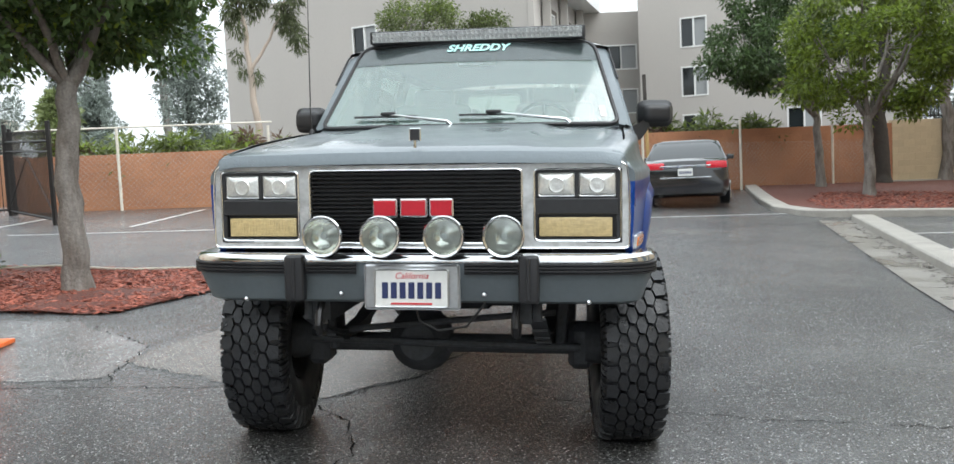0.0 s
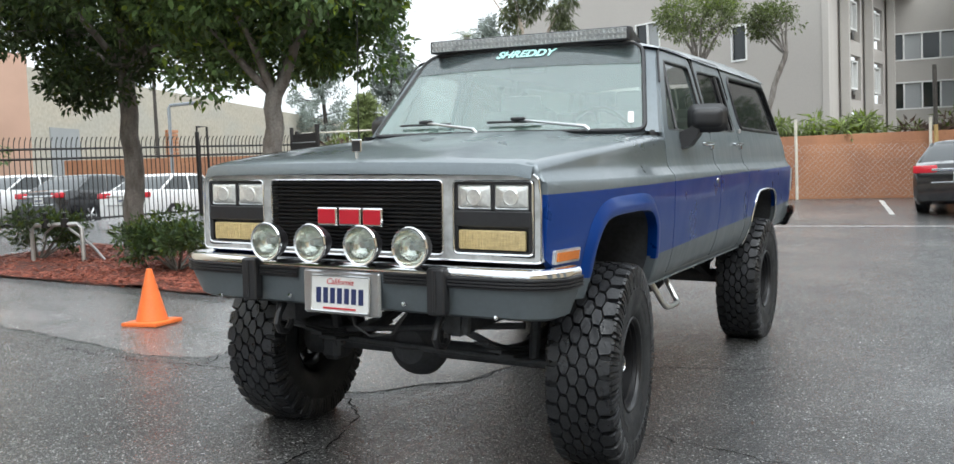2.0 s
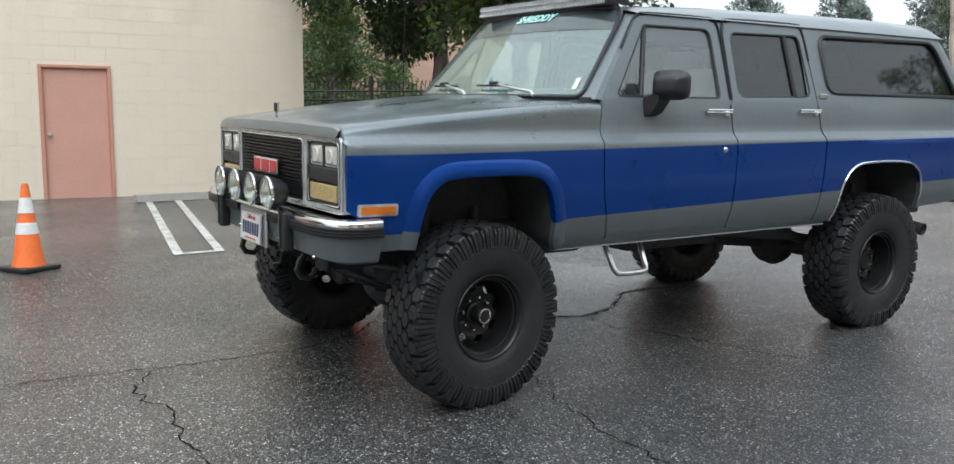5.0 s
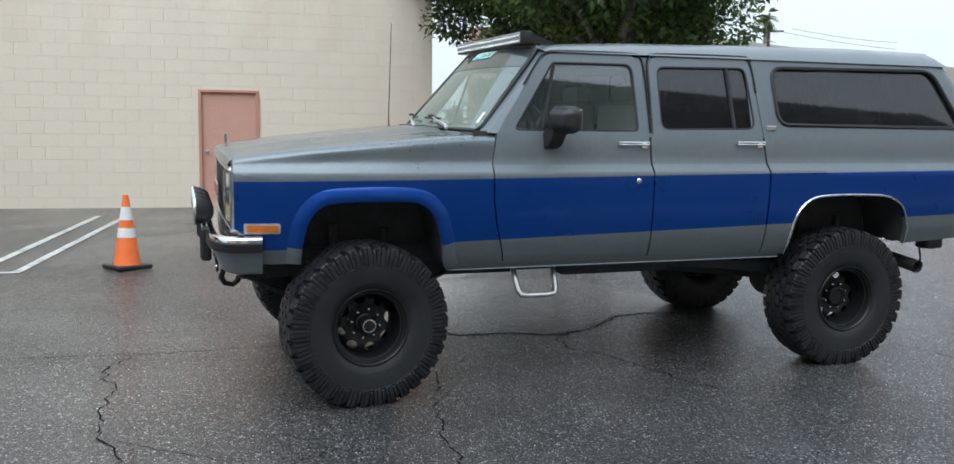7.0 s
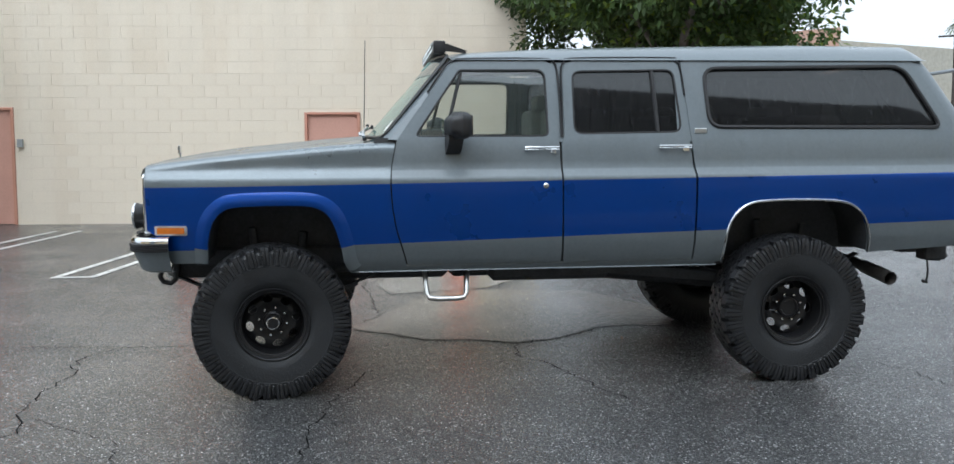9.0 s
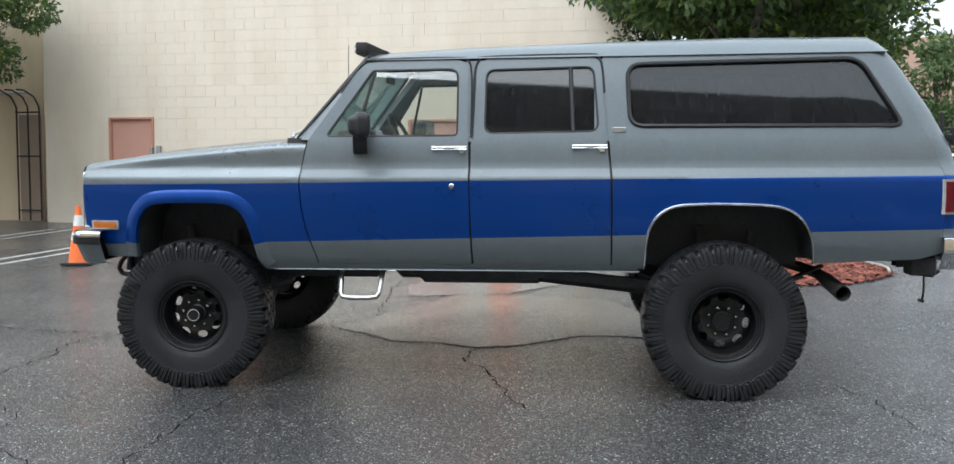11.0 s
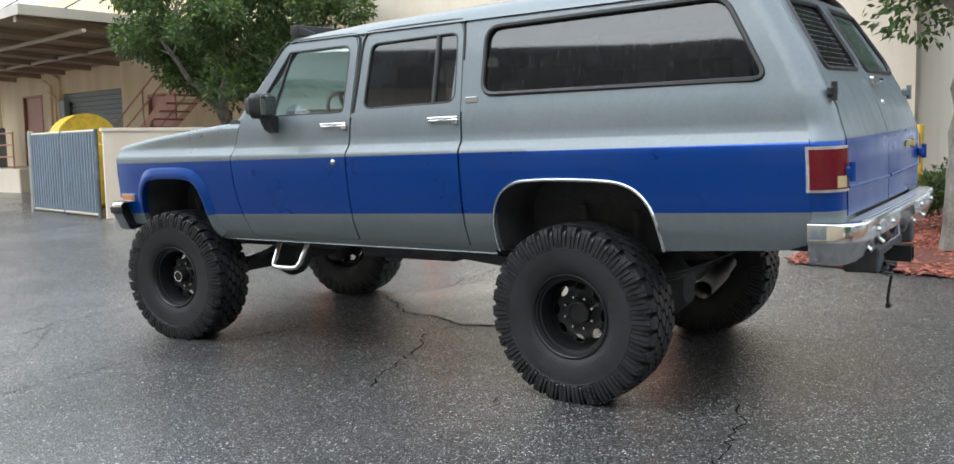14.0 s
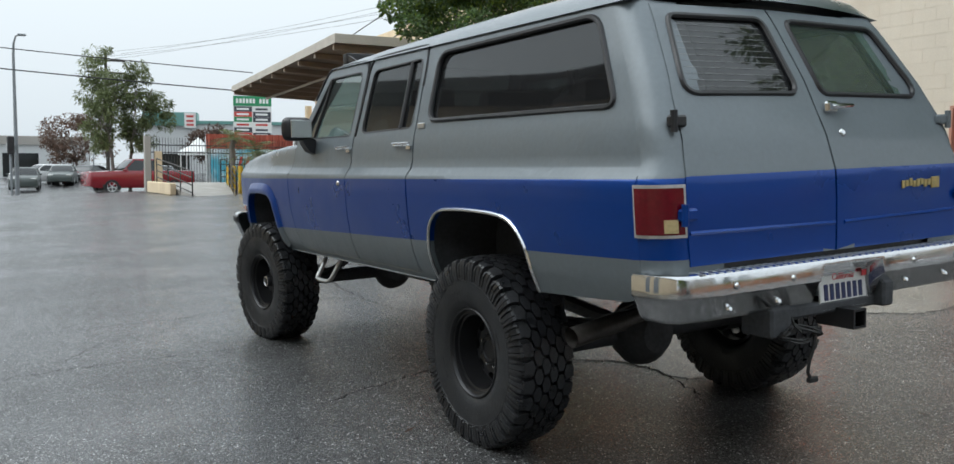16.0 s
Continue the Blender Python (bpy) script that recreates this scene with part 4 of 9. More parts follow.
# wipers
for x0, y0, x1, bx0, bx1 in ((-0.085, 0.54, -0.42, -0.62, -0.26), (0.565, 0.575, 0.16, -0.03, 0.27)):
    bm = B()
    p0 = Vector((x0 + 0.02, y0 - 0.02, 1.535))
    um = x1 / 0.8
    p1 = Vector(screen(um, 0.10)) + Vector((0, -0.035, 0.02))
    tube(bm, [p0, p0 + Vector((-0.02, -0.005, 0.02)), p0.lerp(p1, 0.5) + Vector((0, -0.012, 0.008)), p1], [0.012, 0.010, 0.008, 0.006], 8)
    wp = part("wiper", bm, M_ALUM, TRUCK, "chrome wiper arm with a black blade")
    bm = B()
    tube(bm, [tuple(Vector(screen(x / 0.8, 0.095)) + Vector((0, -0.018, 0.012))) for x in np.linspace(bx0, bx1, 7)], 0.007, 6)
    box(bm, tuple(p1 + Vector((0, -0.004, 0.004))), (0.09, 0.02, 0.02), 0.006)
    part("wiper_blade", bm, M_BLACK, wp)
# aerial on the far wing
bm = B()
tube(bm, [(-0.865, 0.53, 1.50), (-0.87, 0.53, 1.60), (-0.875, 0.55, 2.27)], [0.006, 0.0035, 0.0022], 6)
lathe(bm, [(0.018, 0), (0.016, 0.012), (0.007, 0.03), (0, 0.032)], 12, Matrix.Translation((-0.865, 0.53, 1.495)))
part("aerial", bm, M_SATIN, TRUCK)

# light bar over the screen
lb = part("light_bar", boxed((0.008, 1.03, 2.083), (1.30, 0.075, 0.078), 0.012, None, 2), M_BLACK, TRUCK, "long black light bar with rows of clear lamps")
bm = B()
for row_z in (2.067, 2.099):
    for i in range(46):
        x = -0.612 + i * 1.24 / 45
        lathe(bm, [(0, -0.006), (0.006, -0.004), (0.0115, 0.004), (0.0125, 0.007)], 8, Matrix.Translation((x, 0.9895, row_z)) @ pose(0, 0, 0, 90, 0, 0))
part("lamp_cell", bm, M_LED, lb, "rows of small clear lamp cells")
part("lens_strip", boxed((0.008, 0.991, 2.083), (1.262, 0.004, 0.062), 0.001), M_LEDBACK, lb, "clear lens strip")
for sgn in (1, -1):
    bm = B()
    loft(bm, [[(sgn * x, y, z) for y, z in ((1.04, 2.09), (1.075, 2.105), (1.20, 2.06), (1.19, 2.045), (1.05, 2.06))] for x in (0.640, 0.652)], closed=True, caps=True)
    part("bar_bracket", bm, M_BLACK, lb)

# front: bright surround with three openings
FR_Y = -0.714


def front(x, z):
    k = interp(z, [1.290, 1.334], [1.0, 0.972]) if abs(x) > 0.86 else 1.0
    return (x * k, FR_Y - 0.018 * (1 - (x / 0.87) ** 2), z)


LAMP_HOLE = [(0.500, 1.012), (0.848, 1.012), (0.848, 1.304), (0.500, 1.304)]
GRILLE_HOLE = [(-0.450, 1.002), (0.450, 1.002), (0.450, 1.306), (-0.450, 1.306)]
LAMP_HOLE_M = [(-x, z) for x, z in LAMP_HOLE[::-1]]
bm, _ = sheet(rounded([(-0.886, 0.980), (0.886, 0.980), (0.886, 1.332), (-0.886, 1.332)], 0.02),
              [rounded(c, 0.024) for c in (GRILLE_HOLE, LAMP_HOLE, LAMP_HOLE_M)],
              front, arange(-0.8, 0.81, 0.1), (), (), back=(0, 0.045, 0))
sur = part("grille_surround", bm, M_FRAME, TRUCK, "bright silver grille surround with worn edges", 30)
bm = B()
for c in ([(-0.883, 0.983), (0.883, 0.983), (0.883, 1.33), (-0.883, 1.33)], GRILLE_HOLE, LAMP_HOLE, LAMP_HOLE_M):
    pts = []
    for p, q in zip(rounded(c, 0.022, 3), rounded(c, 0.022, 3)[1:] + rounded(c, 0.022, 3)[:1]):
        for k in (0, 0.25, 0.5, 0.75):
            pts.append(tuple(Vector(front(p[0] + (q[0] - p[0]) * k, p[1] + (q[1] - p[1]) * k)) + Vector((0, -0.003, 0))))
    tube(bm, pts, 0.0042, 6, closed=True)
part("chrome_edge", bm, M_CHROME, sur, "chrome bead")
# grille of horizontal bars
grille = part("grille", boxed((0, -0.678, 1.153), (0.90, 0.02, 0.302), 0.002), M_BLACK, TRUCK, "black grille of thin horizontal bars")
bar_me = None
for i in range(17):
    z = 1.016 + i * 0.0172
    if bar_me is None:
        bm = B()
        pts = [[(x, -0.711 - 0.016 * (1 - (x / 0.87) ** 2) + dy, dz) for dy, dz in ((-0.010, -0.0025), (-0.010, 0.0025), (0.012, 0.004), (0.012, -0.004))] for x in np.linspace(-0.445, 0.445, 9)]
        loft(bm, pts, closed=True, caps=True)
        ob = part("grille_bar", bm, M_SATIN, grille)
        bar_me = ob.data
    else:
        ob = new("grille_bar", bar_me)
        ob.parent = grille
    ob.location.z = z
# red badge of three plain blocks
for x0, x1 in ((-0.168, -0.070), (-0.052, 0.056), (0.072, 0.166)):
    bd = part("badge", boxed(((x0 + x1) / 2, -0.752, 1.149), (x1 - x0 + 0.008, 0.016, 0.078), 0.005), M_CHROME, grille, "red block badge with a chrome rim")
    part("badge_face", boxed(((x0 + x1) / 2, -0.761, 1.149), (x1 - x0 - 0.006, 0.004, 0.062), 0.002), M_REDEMB, grille, "red badge face")

# headlamp boxes
for sgn in (1, -1):
    hb = part("headlamp_box", boxed((sgn * 0.674, -0.688, 1.153), (0.364, 0.012, 0.304), 0.002), M_BLACK, TRUCK, "black headlamp housing with two lamps over an indicator")
    bm = B()
    box(bm, (sgn * 0.668, -0.708, 1.152), (0.348, 0.03, 0.066), 0.005)
    box(bm, (sgn * 0.668, -0.706, 1.296), (0.348, 0.028, 0.016), 0.003)
    box(bm, (sgn * 0.672, -0.706, 1.240), (0.018, 0.028, 0.11), 0.003)
    box(bm, (sgn * 0.668, -0.706, 1.012), (0.348, 0.028, 0.022), 0.003)
    box(bm, (sgn * 0.503, -0.706, 1.153), (0.022, 0.028, 0.30), 0.003)
    box(bm, (sgn * 0.841, -0.704, 1.153), (0.026, 0.028, 0.30), 0.003)
    part("lamp_divider", bm, M_BLACK, hb)
    for cx in (0.590, 0.754):
        bm = B()
        rows = []
        for k, (sx, sz, dy) in enumerate(((0.148, 0.094, 0.0), (0.142, 0.088, -0.006), (0.12, 0.07, -0.011), (0.04, 0.02, -0.014))):
            ring = rounded([(-sx / 2, -sz / 2), (sx / 2, -sz / 2), (sx / 2, sz / 2), (-sx / 2, sz / 2)], 0.012 if sx > 0.05 else 0.004, 3)
            rows.append([(sgn * cx + p[0], -0.708 + dy, 1.241 + p[1]) for p in ring])
        loft(bm, rows, closed=True, caps=True)
        hl = part("headlamp", bm, M_LAMP, hb, "square clear headlamp")
        bm = B()
        lathe(bm, [(0.036, 0), (0.030, 0.004), (0.012, 0.001), (0, 0.006)], 20, Matrix.Translation((sgn * cx, -0.7205, 1.238)) @ pose(0, 0, 0, 90, 0, 0))
        part("lamp_bowl", bm, M_LAMP, hb)
        bm = B()
        ring = rounded([(-0.0765, -0.049), (0.0765, -0.049), (0.0765, 0.049), (-0.0765, 0.049)], 0.014, 3)
        tube(bm, [(sgn * cx + p[0], -0.710, 1.241 + p[1]) for p in ring], 0.0045, 6, closed=True)
        part("lamp_rim", bm, M_ALUM, hb)
    tn = part("indicator", boxed((sgn * 0.666, -0.710, 1.067), (0.298, 0.022, 0.080), 0.008, None, 2), M_YELLENS, hb, "yellowed ribbed indicator lens")
    bm = B()
    for i in range(22):
        box(bm, (sgn * 0.666 - 0.138 + i * 0.01314, -0.722, 1.067), (0.005, 0.004, 0.068))
    box(bm, (sgn * 0.655, -0.723, 1.067), (0.006, 0.005, 0.07))
    part("lens_rib", bm, M_YELLENS, hb)


# front bumper, swept along a curved line
def bumper_line(s):
    """s from 0 at the middle to 1 at the end of the wrap: x, y, outward direction."""
    x = interp(s, [0, 0.5, 0.66, 0.76, 0.83, 0.89, 1.0], [0, 0.56, 0.76, 0.875, 0.945, 0.978, 0.985])
    y = interp(s, [0, 0.5, 0.66, 0.76, 0.83, 0.89, 1.0], [-0.826, -0.824, -0.816, -0.795, -0.750, -0.69, -0.565])
    return x, y


S_LINE = [0, 0.1, 0.2, 0.3, 0.4, 0.5, 0.58, 0.66, 0.71, 0.76, 0.795, 0.83, 0.86, 0.89, 0.94, 1.0]
FULL = [(-s, s) for s in S_LINE[:0:-1]] + [(s, s) for s in S_LINE]


def bumper_strip(prof, smin=0.0, smax=1.0, side_only=0):
    rows = []
    for sg, s in FULL:
        if side_only and sg * side_only < 0 and s > 0:
            continue
        if not smin <= s <= smax:
            continue
        x, y = bumper_line(s)
        a, c = bumper_line(max(0, s - 0.03)), bumper_line(min(1, s + 0.03))
        t = Vector((c[0] - a[0], c[1] - a[1])).normalized()
        nx, ny = t.y, -t.x
        sgx = -1 if sg < 0 else 1
        rows.append([(sgx * (x + nx * d), y + ny * d, z) for d, z in prof])
    bm = B()
    loft(bm, rows)
    bmesh.ops.recalc_face_normals(bm, faces=bm.faces[:])
    return bm


bumper = part("front_bumper", bumper_strip([(-0.10, 0.962), (-0.03, 0.966), (-0.008, 0.962), (0.004, 0.950), (0.004, 0.932), (-0.004, 0.926)]), M_CHROME, TRUCK, "front bumper with a chrome top, black rubbing strip and grey lower face", 50)
part("lower_face", bumper_strip([(-0.002, 0.932), (-0.004, 0.885), (-0.012, 0.86), (-0.050, 0.768), (-0.075, 0.755), (-0.14, 0.752)]), M_GREY, bumper, "grey painted lower face")
for so in (1, -1):
    part("rubbing_strip", bumper_strip([(0.0, 0.930), (0.014, 0.928), (0.014, 0.921), (0.007, 0.918), (0.014, 0.915), (0.014, 0.908), (0.007, 0.905), (0.014, 0.902), (0.014, 0.895), (0.007, 0.893), (0.014, 0.890), (0.012, 0.884), (0.0, 0.882)], 0.19, 1.0, so), M_BLACK, bumper, "black ribbed rubbing strip")
    gx = so * 0.485
    gd = part("bumper_guard", boxed((gx, -0.836, 0.866), (0.084, 0.055, 0.192), 0.018, None, 3), M_BLACK, bumper, "black rubber bumper guard")
    part("guard_rib", boxed((gx, -0.866, 0.870), (0.016, 0.008, 0.17), 0.003), M_BLACK, bumper)
    for bx, bz in ((0.30, 0.80), (0.72, 0.772)):
        bm = B()
        lathe(bm, [(0, 0.008), (0.006, 0.008), (0.011, 0.002), (0.012, 0)], 12, Matrix.Translation((so * bx, -0.802 if bx < 0.5 else -0.790, bz)) @ pose(0, 0, 0, 72, 0, 0))
        part("bumper_bolt", bm, M_CHROME, bumper)
# number plate in a bright holder
bm = B()
box(bm, (0.006, -0.828, 0.832), (0.40, 0.016, 0.19), 0.01)
part("plate_holder", bm, M_ALUM, bumper)


def plate(name, m, parent):
    """A white plate with navy bars for its characters and red script bars."""
    pl = part(name, boxed((0, 0, 0), (0.305, 0.006, 0.152), 0.003, m), M_PLATE, parent, "white number plate with navy characters and a red heading")
    ring = rounded([(-0.152, -0.076), (0.152, -0.076), (0.152, 0.076), (-0.152, 0.076)], 0.012, 3)
    bm = B()
    tube(bm, [m @ Vector((p[0], -0.003, p[1])) for p in ring], 0.004, 5, closed=True)
    part("plate_frame", bm, M_ALUM, pl)
    for i in range(7):
        part("plate_bar", boxed((-0.110 + i * 0.0367, -0.0045, -0.008), (0.025, 0.003, 0.066), 0.002, m), M_NAVY, pl)
    bm = B()
    box(bm, (0, -0.0045, -0.062), (0.17, 0.002, 0.008), 0, m)
    part("plate_line", bm, M_PLRED, pl)
    fc = bpy.data.curves.new("plate_heading", "FONT")
    fc.body, fc.size, fc.align_x, fc.shear, fc.extrude = "California", 0.036, "CENTER", 0.3, 0.0008
    tmp = bpy.data.objects.new("plate_heading_tmp", fc)
    scene.collection.objects.link(tmp)
    mesh = bpy.data.meshes.new_from_object(tmp.evaluated_get(bpy.context.evaluated_depsgraph_get()))
    bpy.data.objects.remove(tmp)
    for v in mesh.vertices:
        v.co = m @ Vector((v.co.x, -0.0045 - v.co.z, v.co.y + 0.040))
    mesh.materials.clear()
    mesh.materials.append(M_PLRED)
    ob = new("plate_heading", mesh)
    ob.parent = pl
    return pl


plate("number_plate", pose(0.008, -0.844, 0.828, -3, 0, 0), TRUCK)

# four round driving lamps
for x in (-0.348, -0.108, 0.152, 0.391):
    m = Matrix.Translation((x, -0.882, 1.043)) @ pose(0, 0, 0, 90, 0, 0)
    bm = B()
    lathe(bm, [(0.020, -0.095), (0.045, -0.085), (0.068, -0.05), (0.079, -0.01), (0.0835, 0.0), (0.0835, 0.010)], 28, m)
    tube(bm, [(x, -0.842, 0.955), (x, -0.842, 0.99)], 0.012, 8)
    lp = part("driving_lamp", bm, M_BLACK, TRUCK, "round black driving lamp with a chrome rim on the bumper")
    bm = B()
    lathe(bm, [(0.0835, 0.004), (0.0850, 0.012), (0.081, 0.018), (0.0735, 0.014)], 32, m)
    part("lamp_rim", bm, M_CHROME, lp, "chrome rim")
    bm = B()
    lathe(bm, [(0.0745, 0.012), (0.068, -0.010), (0.052, -0.028), (0.030, -0.039), (0.0, -0.043)], 32, m)
    part("lamp_bowl", bm, M_BOWL, lp, "silvered reflector bowl")
    bm = B()
    lathe(bm, [(0, -0.004), (0.013, -0.006), (0.015, -0.012), (0.013, -0.040)], 16, m)
    part("lamp_shield", bm, M_ALUM, lp)
    bm = B()
    lathe(bm, [(0.0735, 0.0135), (0.055, 0.0175), (0.030, 0.0200), (0, 0.0210)], 28, m)
    gl_ = part("lamp_glass", bm, G_CLEAR, lp, "clear round lamp glass")
    gl_.visible_shadow = False


# rear doors


def rear_face(x, z):
    return (x, rear_y(z) + 0.005 + 0.006 * (1 - min(1, abs(x) / 0.8) ** 2), z)


def rear_two(bm, mids):
    for f in bm.faces:
        c = f.calc_center_median()
        f.material_index = 1 if stripe_low(4.5) - 0.02 < c.z < stripe_top(4.5) + 0.005 else 0
    return bm


def edge_x(z):
    return half(rear_y(z) - 0.115, z) - corner_in(z) - 0.008


for sgn in (1, -1):
    zs = [0.972, 1.1, 1.28, 1.44, 1.6, 1.75, 1.9, 1.985]
    outer = [(edge_x(z), z) for z in zs]
    inner = 0.005 + 0.020 * sgn
    poly = [(inner, 0.972)] + outer + [(inner, 1.998)]
    near = 0.095 if sgn > 0 else 0.052
    win = rounded([(near, 1.618), (0.742, 1.612), (0.642, 1.938), (near, 1.948)], [0.05, 0.06, 0.06, 0.05])
    bm, mids = sheet(poly, [win], rear_face, arange(0.1, 0.85, 0.11), arange(1.0, 1.98, 0.045), [((0, stripe_top(4.5) + 0.005), (0, 1))], back=(0, -0.03, 0))
    rear_two(bm, mids)
    if sgn < 0:
        mirror(bm)
    rdoor = part("tail_door", bm, [M_GREY, M_BLUE], TRUCK, "grey and blue upright rear door with a window", 30)
    bm, _ = sheet(win, [], lambda x, z: tuple(Vector(rear_face(x, z)) + Vector((0, -0.012, 0))), arange(0.2, 0.7, 0.15), arange(1.65, 1.93, 0.09))
    bmesh.ops.reverse_faces(bm, faces=bm.faces[:])
    if sgn < 0:
        mirror(bm)
    pane = part("tail_window", bm, G_TINT if sgn > 0 else G_MILKY, rdoor)
    if sgn > 0:
        for i in range(11):
            bm = B()
            z = 1.642 + i * 0.026
            x1 = interp(z, [1.6, 1.94], [0.705, 0.612])
            tube(bm, [(x, rear_face(x, z)[1] - 0.009, z) for x in np.linspace(0.13, x1, 5)], 0.0006, 4)
            part("heater_line", bm, M_LEDBACK, rdoor, "thin heater line on the glass")
    pane.visible_shadow = False
    bm = B()
    tube(bm, [(sgn * x, rear_face(x, z)[1] + 0.001, z) for x, z in win], 0.012, 6, closed=True)
    part("window_seal", bm, M_BLACK, rdoor, "black rubber window seal")
    # pressed ridge and hinges
    bm = B()
    tube(bm, [(sgn * x, rear_face(x, 1.07)[1] - 0.001, 1.085 + 0.012 * x) for x in np.linspace(0.03, 0.84, 8)], 0.009, 6)
    part("door_ridge", bm, M_BLUE, rdoor)
    for z, m in ((1.505, M_BLACK if sgn > 0 else M_GREY), (1.165, M_BLUE)):
        bm = B()
        ex = edge_x(z) + 0.015
        y = rear_y(z)
        box(bm, (sgn * (ex - 0.005), y + 0.018, z), (0.085, 0.03, 0.045), 0.008)
        tube(bm, [(sgn * (ex + 0.02), y + 0.03, z - 0.04), (sgn * (ex + 0.02), y + 0.03, z + 0.04)], 0.014, 8)
        part("hinge", bm, m, rdoor, "exposed door hinge")
    if sgn < 0:
        bm = B()
        y = rear_face(0.05, 1.56)[1]
        tube(bm, [(-0.035, y + 0.035, 1.562), (-0.125, y + 0.04, 1.565), (-0.185, y + 0.03, 1.567)], [0.014, 0.011, 0.008], 8)
        box(bm, (-0.06, y + 0.012, 1.56), (0.08, 0.03, 0.05), 0.01)
        part("door_handle", bm, M_CHROME, rdoor, "chrome rear door handle")
        bm = B()
        lathe(bm, [(0, 0.008), (0.010, 0.008), (0.017, 0.003), (0.018, 0)], 16, Matrix.Translation((-0.085, rear_face(0.07, 1.45)[1], 1.452)) @ pose(0, 0, 0, -78, 0, 0))
        part("door_lock", bm, M_CHROME, rdoor, "round chrome lock")
        bm = B()
        for i in range(8):
            box(bm, (-0.43 - i * 0.027, rear_face(0.55, 1.2)[1] + 0.004, 1.222 + 0.004 * (i % 3)), (0.021, 0.006, 0.034 - 0.006 * (i % 2)), 0.002)
        box(bm, (-0.665, rear_face(0.66, 1.2)[1] + 0.005, 1.224), (0.06, 0.008, 0.05), 0.003)
        part("script_badge", bm, material("brass_badge", (0.62, 0.50, 0.22), 0.35, metal=0.8, vary=0.2, scale=30), rdoor, "gold script badge of plain bars")
bm = B()
loft(bm, [[(x, rear_face(x, z)[1] - 0.032, z) for x in np.linspace(-0.83, 0.83, 7)] for z in (0.95, 1.3, 1.605)])
part("tail_jamb", bm, M_BLACK, TRUCK)
# rear valance under the doors
bm = B()
loft(bm, [[(x, y, z) for x in (-0.84, 0.84)] for y, z in ((4.47, 0.975), (4.475, 0.95), (4.46, 0.86))])
part("rear_valance", bm, M_UNDER, TRUCK)


# rear step bumper with a recess for the plate
def rb(s):
    x = interp(s, [0, 0.5, 0.74, 0.84, 0.93, 1.0], [0, 0.56, 0.80, 0.93, 1.0, 1.012])
    y = interp(s, [0, 0.5, 0.74, 0.84, 0.93, 1.0], [4.607, 4.607, 4.602, 4.575, 4.50, 4.384])
    return x, y


NOTCH0, NOTCH1 = -0.157, 0.211
bm = B()
rows = []
xs = [(-1, s) for s in (1.0, 0.965, 0.93, 0.885, 0.84, 0.79, 0.74, 0.5, 0.3)] + [(1, s) for s in (0.3, 0.5, 0.74, 0.79, 0.84, 0.885, 0.93, 0.965, 1.0)]
spots = [(sg * rb(s)[0], rb(s)[1], s, sg) for sg, s in xs] + [(x, 4.607, 0.0, 1) for x in (NOTCH0 - 0.016, NOTCH0, 0.027, NOTCH1, NOTCH1 + 0.016)]
for x, y, s, sg in sorted(spots, key=lambda q: q[0]):
    a, c = rb(max(0, s - 0.03)), rb(min(1, s + 0.03))
    t = Vector((c[0] - a[0], c[1] - a[1])).normalized()
    nx, ny = abs(t.y), abs(t.x)

    def off(d):
        return (x - sg * nx * d, y - ny * d)

    top = [(x * (0.94 if s > 0.8 else 1), min(y, 4.49), 0.945), (*off(0.025), 0.955), (*off(0.006), 0.951), (*off(0.0), 0.938)]
    if NOTCH0 <= x <= NOTCH1:
        row = top + [(x, 4.605, 0.926), (x, 4.535, 0.918), (x, 4.522, 0.80), (x, 4.50, 0.765)]
    else:
        row = top + [(*off(0.0), 0.872), (*off(0.014), 0.862), (*off(0.045), 0.79 if s > 0 else 0.785), (*off(0.07), 0.768)]
    rows.append(row)
loft(bm, rows)
bmesh.ops.recalc_face_normals(bm, faces=bm.faces[:])
rbump = part("rear_bumper", bm, M_CHROME, TRUCK, "scuffed chrome step bumper with a plate recess", 40)
for x, z in ((0.702, 0.90), (0.394, 0.90), (-0.375, 0.905), (-0.686, 0.907), (0.707, 0.81), (0.44, 0.81), (-0.37, 0.815), (-0.66, 0.815)):
    bm = B()
    lathe(bm, [(0, 0.010), (0.008, 0.009), (0.013, 0.003), (0.014, 0)], 12, Matrix.Translation((x, 4.606 if z > 0.85 else 4.572, z)) @ pose(0, 0, 0, -89 if z > 0.85 else -72, 0, 0))
    part("bumper_bolt", bm, M_CHROME, rbump)
bm = B()
for i in range(40):
    x = -0.84 + i * 1.68 / 39
    for k in range(2):
        box(bm, (x + 0.012 * k, 4.532 + 0.045 * k, 0.9525), (0.024, 0.034, 0.004), 0.0015, None)
tagged(part("step_tread", bm, M_ALUM, rbump, "worn raised step tread"), kind="stuff")
plate("number_plate", pose(0.0, 4.532, 0.812, -5, 0, 180), TRUCK)
part("registration_sticker", boxed((-0.125, 4.543, 0.868), (0.032, 0.004, 0.026), 0.001), M_PLRED, rbump)
bm = B()
box(bm, (0.06, 4.50, 0.745), (0.66, 0.09, 0.05), 0.01)
hitch = part("tow_hitch", bm, M_UNDER, TRUCK, "black tow hitch with a square socket")
